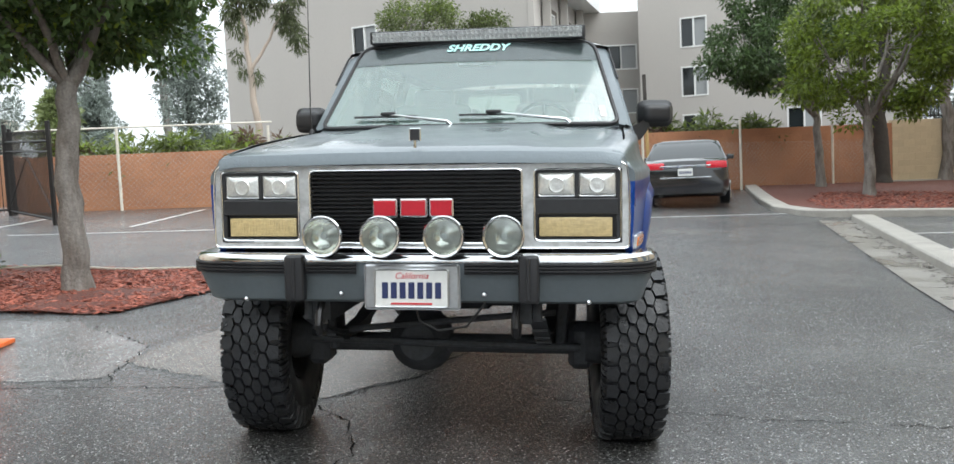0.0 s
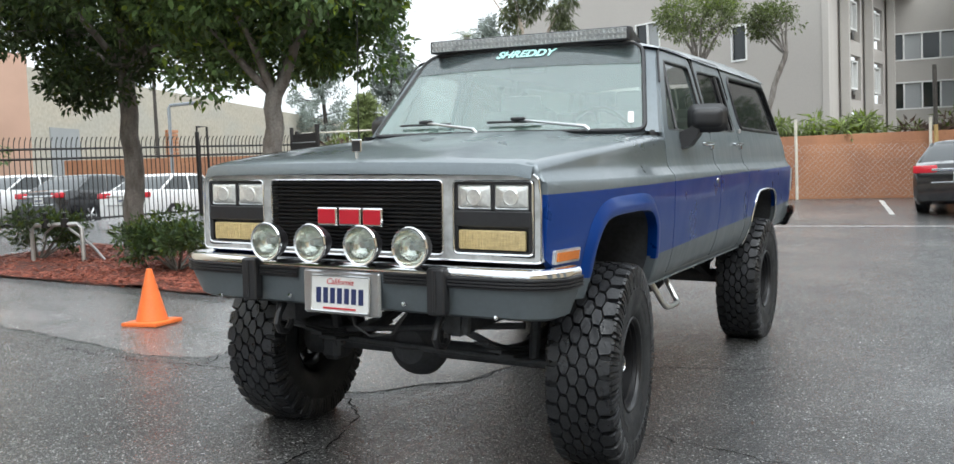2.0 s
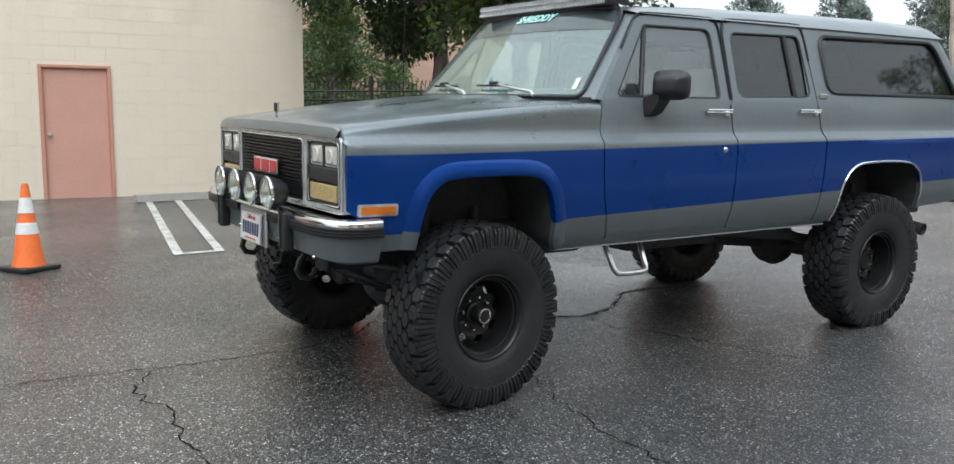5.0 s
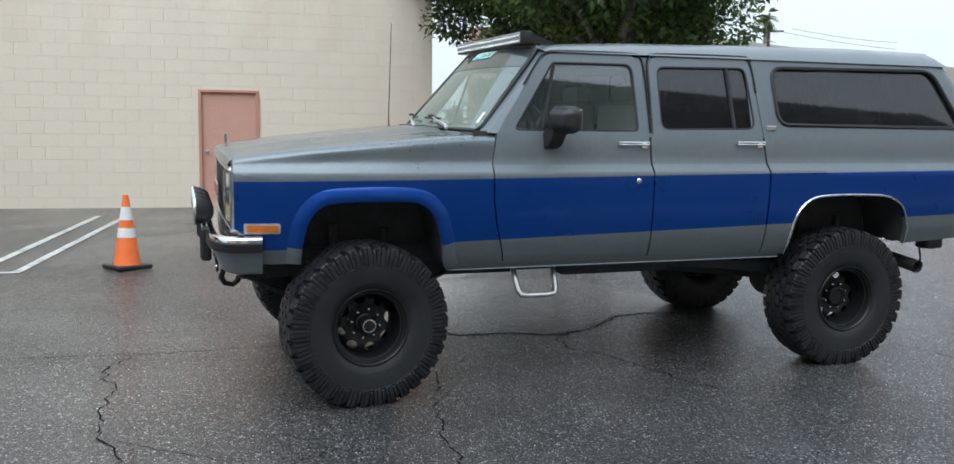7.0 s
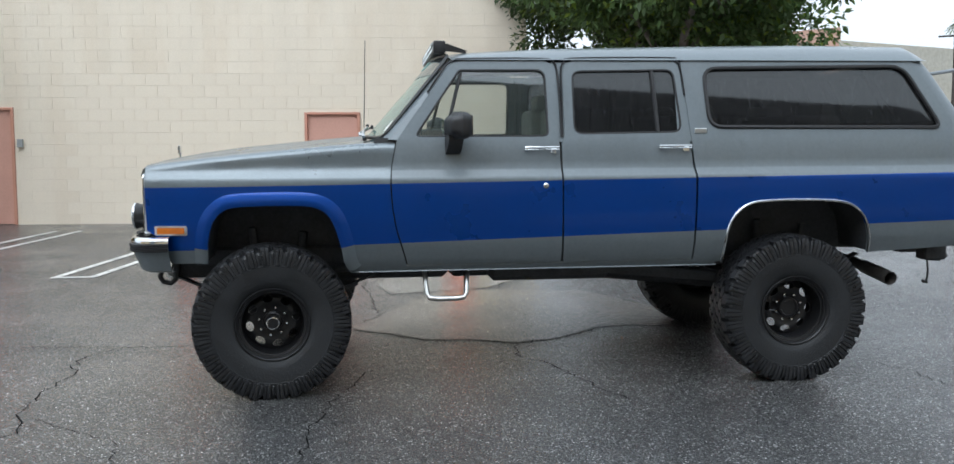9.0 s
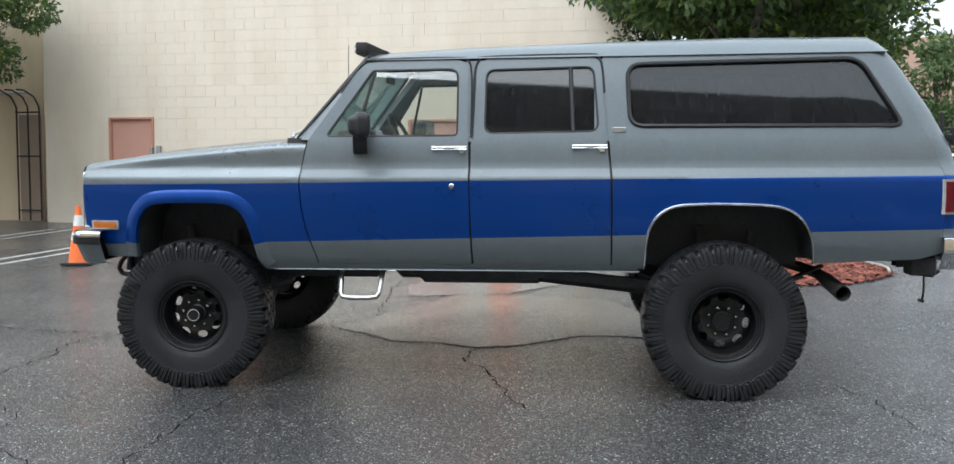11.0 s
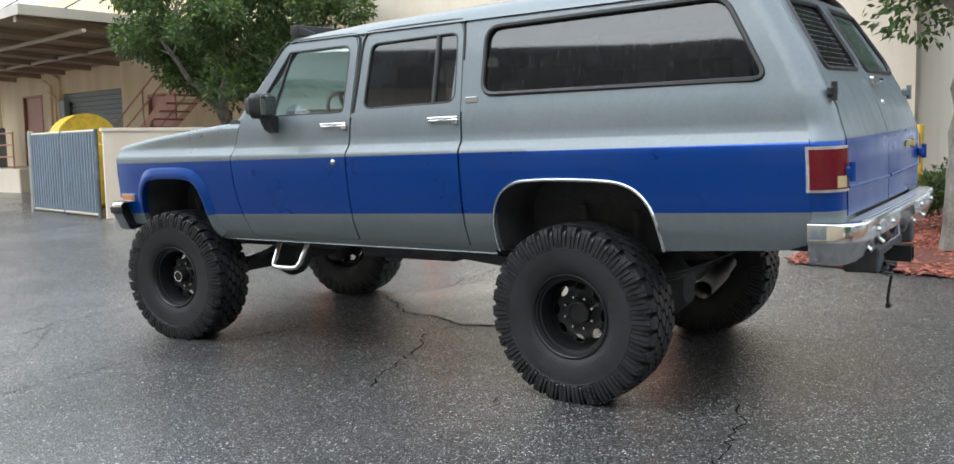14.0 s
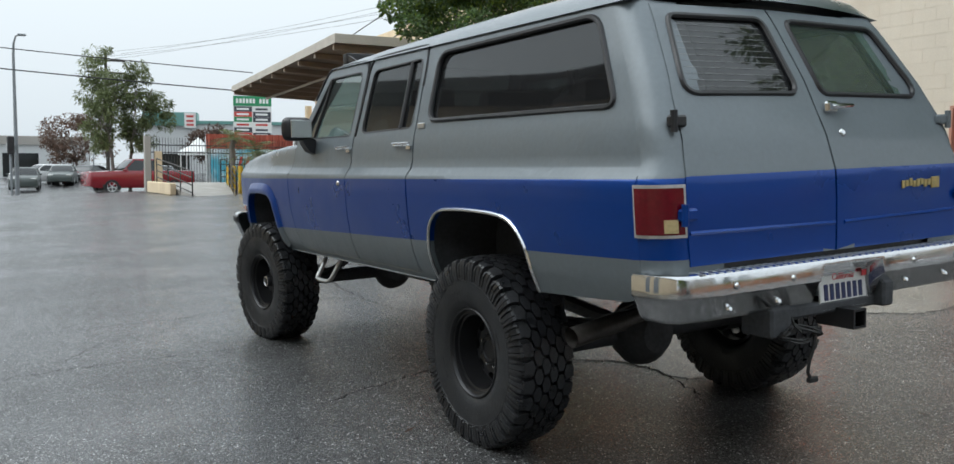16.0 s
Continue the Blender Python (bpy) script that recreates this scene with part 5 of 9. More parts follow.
part("hitch_bracket", boxed((-0.23, 4.53, 0.775), (0.07, 0.12, 0.11), 0.01), M_UNDER, hitch)
part("hitch_bracket", boxed((0.40, 4.48, 0.72), (0.12, 0.16, 0.12), 0.01), M_UNDER, hitch)
bm = B()
loft(bm, [[(0.02 + x * r, y, 0.70 + z * r) for x, z in ((-1, -1), (1, -1), (1, 1), (-1, 1))] for r, y in ((0.040, 4.45), (0.040, 4.63), (0.030, 4.63), (0.030, 4.50))], closed=True)
part("hitch_socket", bm, M_SATIN, hitch)
bm = B()
pts = [(0.31 + (0.11 + 0.012 * math.sin(1.7 * a)) * math.cos(a), 4.57 + 0.02 * math.sin(3 * a), 0.665 + 0.028 * math.sin(a + 0.4) + 0.008 * math.sin(2.3 * a)) for a in np.linspace(0, 24, 90)]
tube(bm, pts, 0.0045, 5)
tube(bm, [(0.34, 4.55, 0.74), (0.33, 4.56, 0.70), (0.30, 4.57, 0.67)], 0.005, 5)
tube(bm, [(0.22, 4.57, 0.655), (0.225, 4.57, 0.61), (0.245, 4.565, 0.55), (0.25, 4.56, 0.50), (0.235, 4.56, 0.478)], 0.0075, 6)
box(bm, (0.222, 4.56, 0.468), (0.05, 0.025, 0.022), 0.004)
part("trailer_cable", bm, M_BLACKRUB, TRUCK, "looped trailer cable with a hanging plug")

# underbody
under = part("chassis", boxed((0, 1.10, 0.80), (1.2, 3.2, 0.12), 0.02), M_UNDER, TRUCK, "grimy dark chassis and axles")
bm = B()
for sgn in (1, -1):
    loft(bm, [[(sgn * 0.44 + dx, y, z + dz) for dx, dz in ((-0.04, -0.05), (0.04, -0.05), (0.04, 0.05), (-0.04, 0.05))] for y, z in ((-0.65, 0.70), (0.5, 0.72), (1.0, 0.765), (2.55, 0.765), (2.85, 0.80), (3.55, 0.83), (3.9, 0.81), (4.45, 0.80))], closed=True, caps=True)
part("frame_rail", bm, M_UNDER, under)
bm = B()
tube(bm, [(-0.80, 0, 0.43), (0.80, 0, 0.43)], 0.048, 12)
lathe(bm, [(0, -0.13), (0.09, -0.12), (0.155, -0.05), (0.17, 0.0), (0.155, 0.05), (0.09, 0.11), (0, 0.12)], 20, Matrix.Translation((-0.14, 0.02, 0.445)) @ pose(0, 0, 0, 90, 0, 0))
for sgn in (1, -1):
    box(bm, (sgn * 0.66, 0, 0.43), (0.12, 0.16, 0.22), 0.03)
tube(bm, [(-0.66, -0.14, 0.47), (0.66, -0.12, 0.44)], 0.018, 8)
tube(bm, [(0.55, -0.17, 0.62), (-0.50, -0.16, 0.52)], 0.016, 8)
part("front_axle", bm, M_UNDER, under)
bm = B()
tube(bm, [(-0.80, 3.289, 0.44), (0.80, 3.289, 0.44)], 0.055, 12)
lathe(bm, [(0, -0.16), (0.10, -0.14), (0.17, -0.06), (0.185, 0.0), (0.16, 0.07), (0.07, 0.12), (0, 0.13)], 20, Matrix.Translation((0.02, 3.32, 0.45)) @ pose(0, 0, 0, 90, 0, 0))
tube(bm, [(0.02, 3.15, 0.46), (-0.05, 1.5, 0.63)], 0.045, 10)
part("rear_axle", bm, M_UNDER, under)
for sgn in (1, -1):
    for y0, zc in ((0.0, 0.50), (3.25, 0.56)):
        bm = B()
        for lift in range(4):
            L = 0.62 - 0.12 * lift
            loft(bm, [[(sgn * 0.50 + dx, y0 + t * L, zc - 0.014 * lift + 0.16 * t * t * (L / 0.62) ** 2 + dz) for dx, dz in ((-0.035, 0), (0.035, 0), (0.035, 0.011), (-0.035, 0.011))] for t in np.linspace(-1, 1, 9)], closed=True, caps=True)
        part("leaf_spring", bm, M_UNDER, under)
        bm = B()
        tube(bm, [(sgn * 0.56, y0 - 0.10, zc - 0.08), (sgn * 0.62, y0 - 0.14, 0.98)], 0.026, 8)
        tube(bm, [(sgn * 0.60, y0 + 0.13, zc - 0.06), (sgn * 0.62, y0 + 0.17, 0.95)], 0.026, 8)
        part("shock_absorber", bm, M_UNDER, under)
    bm = B()
    tube(bm, [(sgn * 0.50, -0.64, 0.66), (sgn * 0.50, -0.62, 0.78)], 0.022, 8)
    part("spring_shackle", bm, M_UNDER, under)
    bm = B()
    tube(bm, [(sgn * 0.42, -0.70, 0.745), (sgn * 0.42, -0.74, 0.70), (sgn * 0.42, -0.755, 0.655), (sgn * 0.42, -0.735, 0.62), (sgn * 0.42, -0.69, 0.61), (sgn * 0.42, -0.66, 0.635), (sgn * 0.42, -0.655, 0.66)], 0.017, 8)
    part("tow_hook", bm, M_SATIN, under, "black tow hook")
bm = B()
box(bm, (0.02, 0.28, 0.68), (0.42, 0.30, 0.22), 0.05)
box(bm, (-0.05, 1.35, 0.66), (0.36, 0.50, 0.20), 0.05)
box(bm, (0.40, 1.75, 0.66), (0.22, 0.8, 0.14), 0.03)
box(bm, (0, 0.55, 0.86), (1.0, 1.2, 0.5), 0.1)
part("engine_block", bm, M_UNDER, under)
bm = B()
tube(bm, [(0.30, -0.78, 0.76), (0.22, -0.77, 0.66), (0.10, -0.76, 0.64), (0.02, -0.76, 0.68), (0.0, -0.76, 0.76)], 0.006, 6)
part("hose", bm, M_BLACKRUB, under)
bm = B()
loft(bm, [[(0.55 + dx, y, z + dz) for dx, dz in ((-0.03, -0.03), (0.03, -0.03), (0.03, 0.03), (-0.03, 0.03))] for y, z in ((1.95, 0.69), (2.85, 0.60), (3.25, 0.46))], closed=True, caps=True)
part("traction_bar", bm, M_UNDER, under)
# exhaust
bm = B()
pts = [(0.36, 1.2, 0.66), (0.38, 2.6, 0.70), (0.40, 3.1, 0.80), (0.36, 3.55, 0.76), (0.37, 3.76, 0.70), (0.45, 3.85, 0.672), (0.60, 3.866, 0.655), (0.62, 3.867, 0.652), (0.91, 3.884, 0.617)]
tube(bm, pts, [0.034] * 6 + [0.036, 0.044, 0.045], 16, caps=False)
tube(bm, [(0.60, 3.866, 0.655), (0.908, 3.884, 0.617)], 0.039, 16, caps=False)
part("exhaust_pipe", bm, M_RUST, TRUCK, "steel exhaust tailpipe with a sooty open end")
# tubular side step
for sgn in (1, -1):
    bm = B()
    tube(bm, [(sgn * 0.80, 0.915, 0.715), (sgn * 0.875, 0.925, 0.585), (sgn * 0.892, 0.94, 0.562), (sgn * 0.897, 0.985, 0.556), (sgn * 0.897, 1.105, 0.556), (sgn * 0.892, 1.15, 0.562), (sgn * 0.875, 1.165, 0.585), (sgn * 0.80, 1.175, 0.715)], 0.016, 10)
    part("side_step", bm, M_STEP, TRUCK, "bright tubular side step")

# cabin
bm = B()
box(bm, (0, 1.72, 0.90), (1.74, 1.9, 0.08), 0.01)
box(bm, (0, 3.45, 1.19), (1.74, 1.6, 0.05), 0.01)
cab = part("cabin_floor", bm, M_TRIMGREY, TRUCK, "grey cabin floor and trim")
bm = B()
for sgn in (1, -1):
    box(bm, (sgn * 0.875, 2.55, 1.35), (0.02, 3.5, 0.34), 0.005)
box(bm, (0, 0.86, 1.28), (1.62, 0.03, 0.5), 0.01)
part("cabin_trim", bm, M_TRIMGREY, cab)
bm = B()
box(bm, (0, 0.98, 1.455), (1.62, 0.30, 0.16), 0.05, None, 2)
box(bm, (0.40, 0.95, 1.535), (0.46, 0.20, 0.09), 0.03, None, 2)
part("dashboard", bm, M_TRIMGREY, cab, "grey dashboard")
bm = B()
m = Matrix.Translation((0.40, 1.24, 1.515)) @ pose(0, 0, 0, -62, 0, 0)
tube(bm, [m @ Vector((0.185 * math.cos(a), 0.185 * math.sin(a), 0)) for a in np.linspace(0, 2 * math.pi, 29)[:-1]], 0.014, 8, closed=True)
for a in (0.2, math.pi - 0.2, -math.pi / 2):
    tube(bm, [m @ Vector((0.185 * math.cos(a), 0.185 * math.sin(a), 0)), m @ Vector((0, 0, -0.03))], 0.013, 6)
tube(bm, [m @ Vector((0, 0, 0)), m @ Vector((0, 0, -0.28))], 0.03, 8)
part("steering_wheel", bm, M_BLACK, cab, "black steering wheel")
bm = B()
box(bm, (0, 0.90, 1.93), (0.24, 0.02, 0.06), 0.01)
for v in bm.verts:
    v.co.y += 0.17
part("rear_view_mirror", bm, M_BLACK, cab)
for x, y, w, h in ((0.42, 1.72, 0.56, 0.60), (-0.42, 1.72, 0.56, 0.60), (0, 2.62, 1.5, 0.50), (0, 3.45, 1.5, 0.48)):
    bm = B()
    box(bm, (x, y - 0.18, 1.16 if y < 3 else 1.29), (w, 0.52, 0.18), 0.06, None, 3)
    box(bm, (x, y + 0.10, 1.42), (w * 0.95, 0.16, h), 0.06, None, 3, )
    if w < 1:
        box(bm, (x, y + 0.13, 1.74), (0.28, 0.11, 0.17), 0.04, None, 2)
    else:
        for dx in (-0.42, 0.42):
            box(bm, (x + dx, y + 0.13, 1.66), (0.40, 0.12, 0.16), 0.05, None, 2)
    part("car_seat", bm, M_SEAT, cab, "grey cloth car seat")
bm = B()
loft(bm, [[(x, y, 1.985 + 0.05 * (1 - (x / 0.75) ** 2)) for x in np.linspace(-0.74, 0.74, 7)] for y in (1.16, 2.5, 4.05)])
part("headlining", bm, M_SEAT, cab)


# ---- wheels ----
def wheel(name, driven=True):
    """A wide mud tyre on a black deep-dish steel wheel, its axle along x, outer face towards +x; driven: with a locking hub cap."""
    w = root(name, "wide mud-terrain tyre on a black steel wheel", "wheel")
    R = 0.455
    turn = pose(0, 0, 0, 0, 90, 0)
    bm = B()
    outer = [(0.208, 0.130), (0.222, 0.152), (0.262, 0.167), (0.310, 0.1735), (0.340, 0.1745), (0.3415, 0.1765), (0.345, 0.1765), (0.3465, 0.174), (0.395, 0.169), (0.420, 0.157), (0.428, 0.12), (0.430, 0.0)]
    lathe(bm, outer + [(r, -x) for r, x in outer[-2::-1]], 64, turn)
    part("tyre", bm, M_TYRE, w, "black mud-terrain tyre", 40)
    # honeycomb tread blocks, shoulder blocks folding into ribs
    bm = B()
    N = 34
    st = 2 * math.pi / N
    p = 0.048

    def crown(x):
        return R - 0.010 * (abs(x) / 0.165) ** 3

    def block(poly, a0, drop=0.026):
        lo, hi = [], []
        cx = sum(q[0] for q in poly) / len(poly)
        for x, v in poly:
            xs, vs = cx + (x - cx) * 0.86, v * 0.87
            r = crown(xs)
            hi.append(bm.verts.new((xs, r * math.cos(a0 + vs * st), r * math.sin(a0 + vs * st))))
            xl, vl = cx + (x - cx) * 0.92, v * 0.93
            lo.append(bm.verts.new((xl, (r - drop) * math.cos(a0 + vl * st), (r - drop) * math.sin(a0 + vl * st))))
        bm.faces.new(hi)
        for i in range(len(poly)):
            j = (i + 1) % len(poly)
            bm.faces.new((lo[i], lo[j], hi[j], hi[i]))

    hexa = [(2 * p / 3, 0.06), (p / 3, 0.5), (-p / 3, 0.44), (-2 * p / 3, -0.06), (-p / 3, -0.5), (p / 3, -0.44)]
    for i in range(N):
        for c in range(4):
            x = (c - 1.5) * p
            a = (i + 0.5 * (c % 2)) * st
            block([(x + u, v) for u, v in hexa], a)
        for s in (1, -1):
            a = (i + (0.0 if s > 0 else 0.5)) * st
            x = s * 2.5 * p
            poly = [(x - s * 2 * p / 3, 0.0), (x - s * p / 3, 0.46), (s * 0.163, 0.36), (s * 0.163, -0.36), (x - s * p / 3, -0.46)]
            block(poly, a)
            for k, (c0, wd, low) in enumerate(((-0.25, 0.10, 0.350), (0.04, 0.13, 0.349), (0.38, 0.07, 0.358))):
                path = ((0.154, 0.446 if k < 2 else 0.432), (0.170, 0.438 if k < 2 else 0.426), (0.179, 0.410), (0.1805, 0.375), (0.1785, low))
                hi = [[bm.verts.new((s * xx, r * math.cos(a + (c0 + d * wd) * st), r * math.sin(a + (c0 + d * wd) * st))) for d in (-1, 1)] for xx, r in path]
                lo = [[bm.verts.new((s * (xx - 0.012), (r - 0.008) * math.cos(a + (c0 + d * wd * 1.3) * st), (r - 0.008) * math.sin(a + (c0 + d * wd * 1.3) * st))) for d in (-1, 1)] for xx, r in path]
                for q in range(4):
                    bm.faces.new((hi[q][0], hi[q][1], hi[q + 1][1], hi[q + 1][0]))
                    bm.faces.new((hi[q][0], hi[q + 1][0], lo[q + 1][0], lo[q][0]))
                    bm.faces.new((hi[q][1], lo[q][1], lo[q + 1][1], hi[q + 1][1]))
                bm.faces.new((hi[4][0], hi[4][1], lo[4][1], lo[4][0]))
                bm.faces.new((hi[0][0], lo[0][0], lo[0][1], hi[0][1]))
    bmesh.ops.recalc_face_normals(bm, faces=bm.faces[:])
    part("tread", bm, M_TREAD, w, "honeycomb tread blocks with ribbed shoulders", 25)
    # raised marks on the sidewall, as plain bars
    bm = B()
    for a0, n, r0, r1 in ((0.5, 8, 0.285, 0.305), (3.6, 8, 0.285, 0.305), (2.1, 5, 0.268, 0.276), (5.2, 5, 0.268, 0.276)):
        for i in range(n):
            a = a0 + i * 0.075
            lo, hi = [], []
            for da, r in ((0, r0), (0.045, r0), (0.060, r1), (0.015, r1)):
                xx = interp(r, [0.262, 0.310, 0.340], [0.167, 0.1735, 0.1745])
                lo.append(bm.verts.new((xx - 0.002, r * math.cos(a + da), r * math.sin(a + da))))
                hi.append(bm.verts.new((xx + 0.0016, r * math.cos(a + da), r * math.sin(a + da))))
            bm.faces.new(hi)
            for k in range(4):
                bm.faces.new((lo[k], lo[(k + 1) % 4], hi[(k + 1) % 4], hi[k]))
    bmesh.ops.recalc_face_normals(bm, faces=bm.faces[:])
    tagged(part("sidewall_mark", bm, M_TYRE, w, "raised rubber marks on the sidewall"), kind="stuff")
    # rim barrel with its stepped deep dish
    bm = B()
    lathe(bm, [(0.206, 0.128), (0.216, 0.146), (0.219, 0.153), (0.216, 0.158), (0.210, 0.157), (0.204, 0.150), (0.201, 0.136), (0.193, 0.133), (0.191, 0.112), (0.182, 0.108), (0.179, 0.004), (0.174, -0.012), (0.172, -0.10), (0.20, -0.14)], 56, turn)
    part("rim", bm, M_SATIN, w, "black steel deep-dish rim", 30)
    holes = []
    for i in range(8):
        a = 2 * math.pi * i / 8 + 0.2
        c, s = math.cos(a), math.sin(a)
        holes.append([(c * (0.138 + 0.023 * math.cos(t)) - s * 0.032 * math.sin(t), s * (0.138 + 0.023 * math.cos(t)) + c * 0.032 * math.sin(t)) for t in np.linspace(0, 2 * math.pi, 15)[:-1]])
    outline = [(0.177 * math.cos(t), 0.177 * math.sin(t)) for t in np.linspace(0, 2 * math.pi, 49)[:-1]]

    def dish(u, v):
        r = math.hypot(u, v)
        return (interp(r, [0.0, 0.085, 0.10, 0.118, 0.136, 0.155, 0.18], [0.002, 0.002, 0.006, 0.014, 0.014, 0.006, -0.010]), u, v)

    bm, _ = sheet(outline, holes, dish, arange(-0.16, 0.17, 0.032), arange(-0.16, 0.17, 0.032), (), back=(-0.014, 0, 0))
    part("wheel_disc", bm, M_SATIN, w, "black disc with eight holes", 40)
    bm = B()
    lathe(bm, [(0.10, -0.20), (0.105, -0.09), (0.09, -0.08), (0, -0.08)], 24, turn)
    part("brake_drum", bm, M_UNDER, w)
    bm = B()
    if driven:
        lathe(bm, [(0.062, 0.000), (0.058, 0.018), (0.047, 0.024), (0.045, 0.080), (0.040, 0.087), (0.030, 0.090), (0, 0.090)], 24, turn)
    else:
        lathe(bm, [(0.066, 0.000), (0.064, 0.030), (0.060, 0.036), (0.050, 0.038), (0.046, 0.030), (0, 0.030)], 28, turn)
    hub = part("hub", bm, M_SATIN, w, "black wheel hub")
    if driven:
        bm = B()
        lathe(bm, [(0.040, 0.086), (0.0385, 0.092), (0.032, 0.093), (0.030, 0.089)], 24, turn)
        part("hub_ring", bm, M_CHROME, w, "bright ring on the hub")
    nut_me = None
    for i in range(8):
        a = 2 * math.pi * (i + 0.5) / 8 + 0.2
        if nut_me is None:
            bm = B()
            lathe(bm, [(0.0105, 0.000), (0.0105, 0.022), (0.007, 0.028), (0, 0.029)], 6, turn)
            ob = part("wheel_nut", bm, M_CHROME, w, "bright wheel nut")
            nut_me = ob.data
        else:
            ob = new("wheel_nut", nut_me)
            ob.parent = w
        ob.location = (0, 0.083 * math.cos(a), 0.083 * math.sin(a))
    # a tall, narrow section round the same rim
    done = set()
    for ob in w.children:
        if ob.data.name in done or ob.name.split(".")[0] not in ("tyre", "tread", "sidewall_mark", "rim"):
            continue
        done.add(ob.data.name)
        for v in ob.data.vertices:
            r = math.hypot(v.co.y, v.co.z)
            k = (0.219 + (r - 0.219) * 1.0508) / r if r > 0.219 else 1.0
            v.co = (v.co.x * 0.85, v.co.y * k, v.co.z * k)
    return w


W0 = wheel("wheel")
W0.matrix_world = SITE @ pose(0.873, 0.0, 0.445, 0, 0, 6.5)
W1 = wheel("wheel", False)
W1.matrix_world = SITE @ pose(0.872, 3.212, 0.446, 75, 0, 0)
wheels = [W0, W1, copy_thing(W0, SITE @ pose(-0.89, -0.02, 0.445, 40, 0, 185)), copy_thing(W1, SITE @ pose(-0.872, 3.212, 0.446, 10, 0, 180))]
for wobj in wheels:
    wobj.parent = TRUCK
    wobj.matrix_parent_inverse = Matrix.Identity(4)
    wobj.matrix_basis = SITE.inverted() @ wobj.matrix_basis


# ---- walls with openings, windows ----
def flat_map(p, q, out=0.0):
    """Maps (along, height) onto an upright plane from p to q; out: towards the right hand of the way p to q."""
    p, q = Vector(p), Vector(q)
    d = (q - p).normalized()
    n = Vector((d.y, -d.x)) * out
    return lambda u, v: (p.x + d.x * u + n.x, p.y + d.y * u + n.y, v)


def wall_sheet(name, p, q, z0, z1, holes, mat, parent, thick=0.25, label=""):
    p, q = Vector(p), Vector(q)
    L = (q - p).length
    d = (q - p).normalized()
    hl = [[(a, b), (c, b), (c, t), (a, t)] for a, b, c, t in holes]
    bm, _ = sheet([(0, z0), (L, z0), (L, z1), (0, z1)], hl, flat_map(p, q), (), (), (), back=(-d.y * thick, d.x * thick, 0))
    return part(name, bm, mat, parent, label, 30)


def window(p, q, a, b, c, t, parent, split=1, inset=0.08, name="window", glass=None, frame_w=0.07):
    """A framed window in the wall p-q: a to c along it, b to t high, with upright glazing bars."""
    f = flat_map(p, q, 0.03)
    g = flat_map(p, q, -inset)
    bm = B()
    fw = frame_w
    for u0, u1, v0, v1 in ((a - fw, c + fw, t, t + fw), (a - fw, c + fw, b - fw, b), (a - fw, a, b, t), (c, c + fw, b, t)):
        loft(bm, [[f(u0, v0), f(u1, v0), g(u1, v0), g(u0, v0)], [f(u0, v1), f(u1, v1), g(u1, v1), g(u0, v1)]], closed=True, caps=True)
    for i in range(1, split + 1):
        u = a + (c - a) * i / (split + 1)
        loft(bm, [[f(u - fw / 2, v), f(u + fw / 2, v), g(u + fw / 2, v), g(u - fw / 2, v)] for v in (b, t)], closed=True, caps=True)
    fr = part(name, bm, M_ALU, parent, "white-framed window")
    n = split + 1
    for i in range(n):
        u0, u1 = a + (c - a) * i / n, a + (c - a) * (i + 1) / n
        bm = B()
        bm.faces.new([bm.verts.new(g(u, v)) for u, v in ((u0, b), (u1, b), (u1, t), (u0, t))])
        part("pane", bm, glass or (M_DARKGLASS if i % 2 == 0 else M_BLIND), fr)
    return fr


# ---- warehouse ----
WA, WB = Vector((-10.09, -7.93)), Vector((-9.05, 3.14))
WDIR = (WB - WA).normalized()
WOUT = Vector((WDIR.y, -WDIR.x))
WTURN = math.degrees(math.atan2(WDIR.y, WDIR.x))
WALL_L = (WB - WA).length
DOORS = [(1.39, 2.33, 0.30, 2.33), (7.30, 8.255, 0.27, 2.235)]


def wall_m(along, out=0.0, z=0.0):
    """A frame on the warehouse wall: x along it from its ladder end, -y outwards, z up."""
    p = WA + WDIR * along + WOUT * out
    return pose(p.x, p.y, z, 0, 0, WTURN)


def wp(along, out=0.0):
    p = WA + WDIR * along + WOUT * out
    return (p.x, p.y)


WAREHOUSE = root("wall_warehouse", "cream-painted concrete block wall of a warehouse", "wall", kind="structure")
wall_sheet("wall_core", wp(0, -0.012), wp(WALL_L, -0.012), -0.1, 8.2, [(a, -0.099, c, t) for a, c, b, t in DOORS], M_MORTAR, WAREHOUSE)
bm = B()
loft(bm, [[(*wp(WALL_L, 0), z), (*wp(WALL_L, -14), z)] for z in (-0.1, 8.2)])
loft(bm, [[(*wp(0, -0.0), z), (*wp(0, -14), z)] for z in (-0.1, 8.2)])
bm.faces.new([bm.verts.new((*p, 8.2)) for p in (wp(0, -0.01), wp(WALL_L, -0.01), wp(WALL_L, -14), wp(0, -14))])
part("end_wall", bm, M_CREAM, WAREHOUSE)
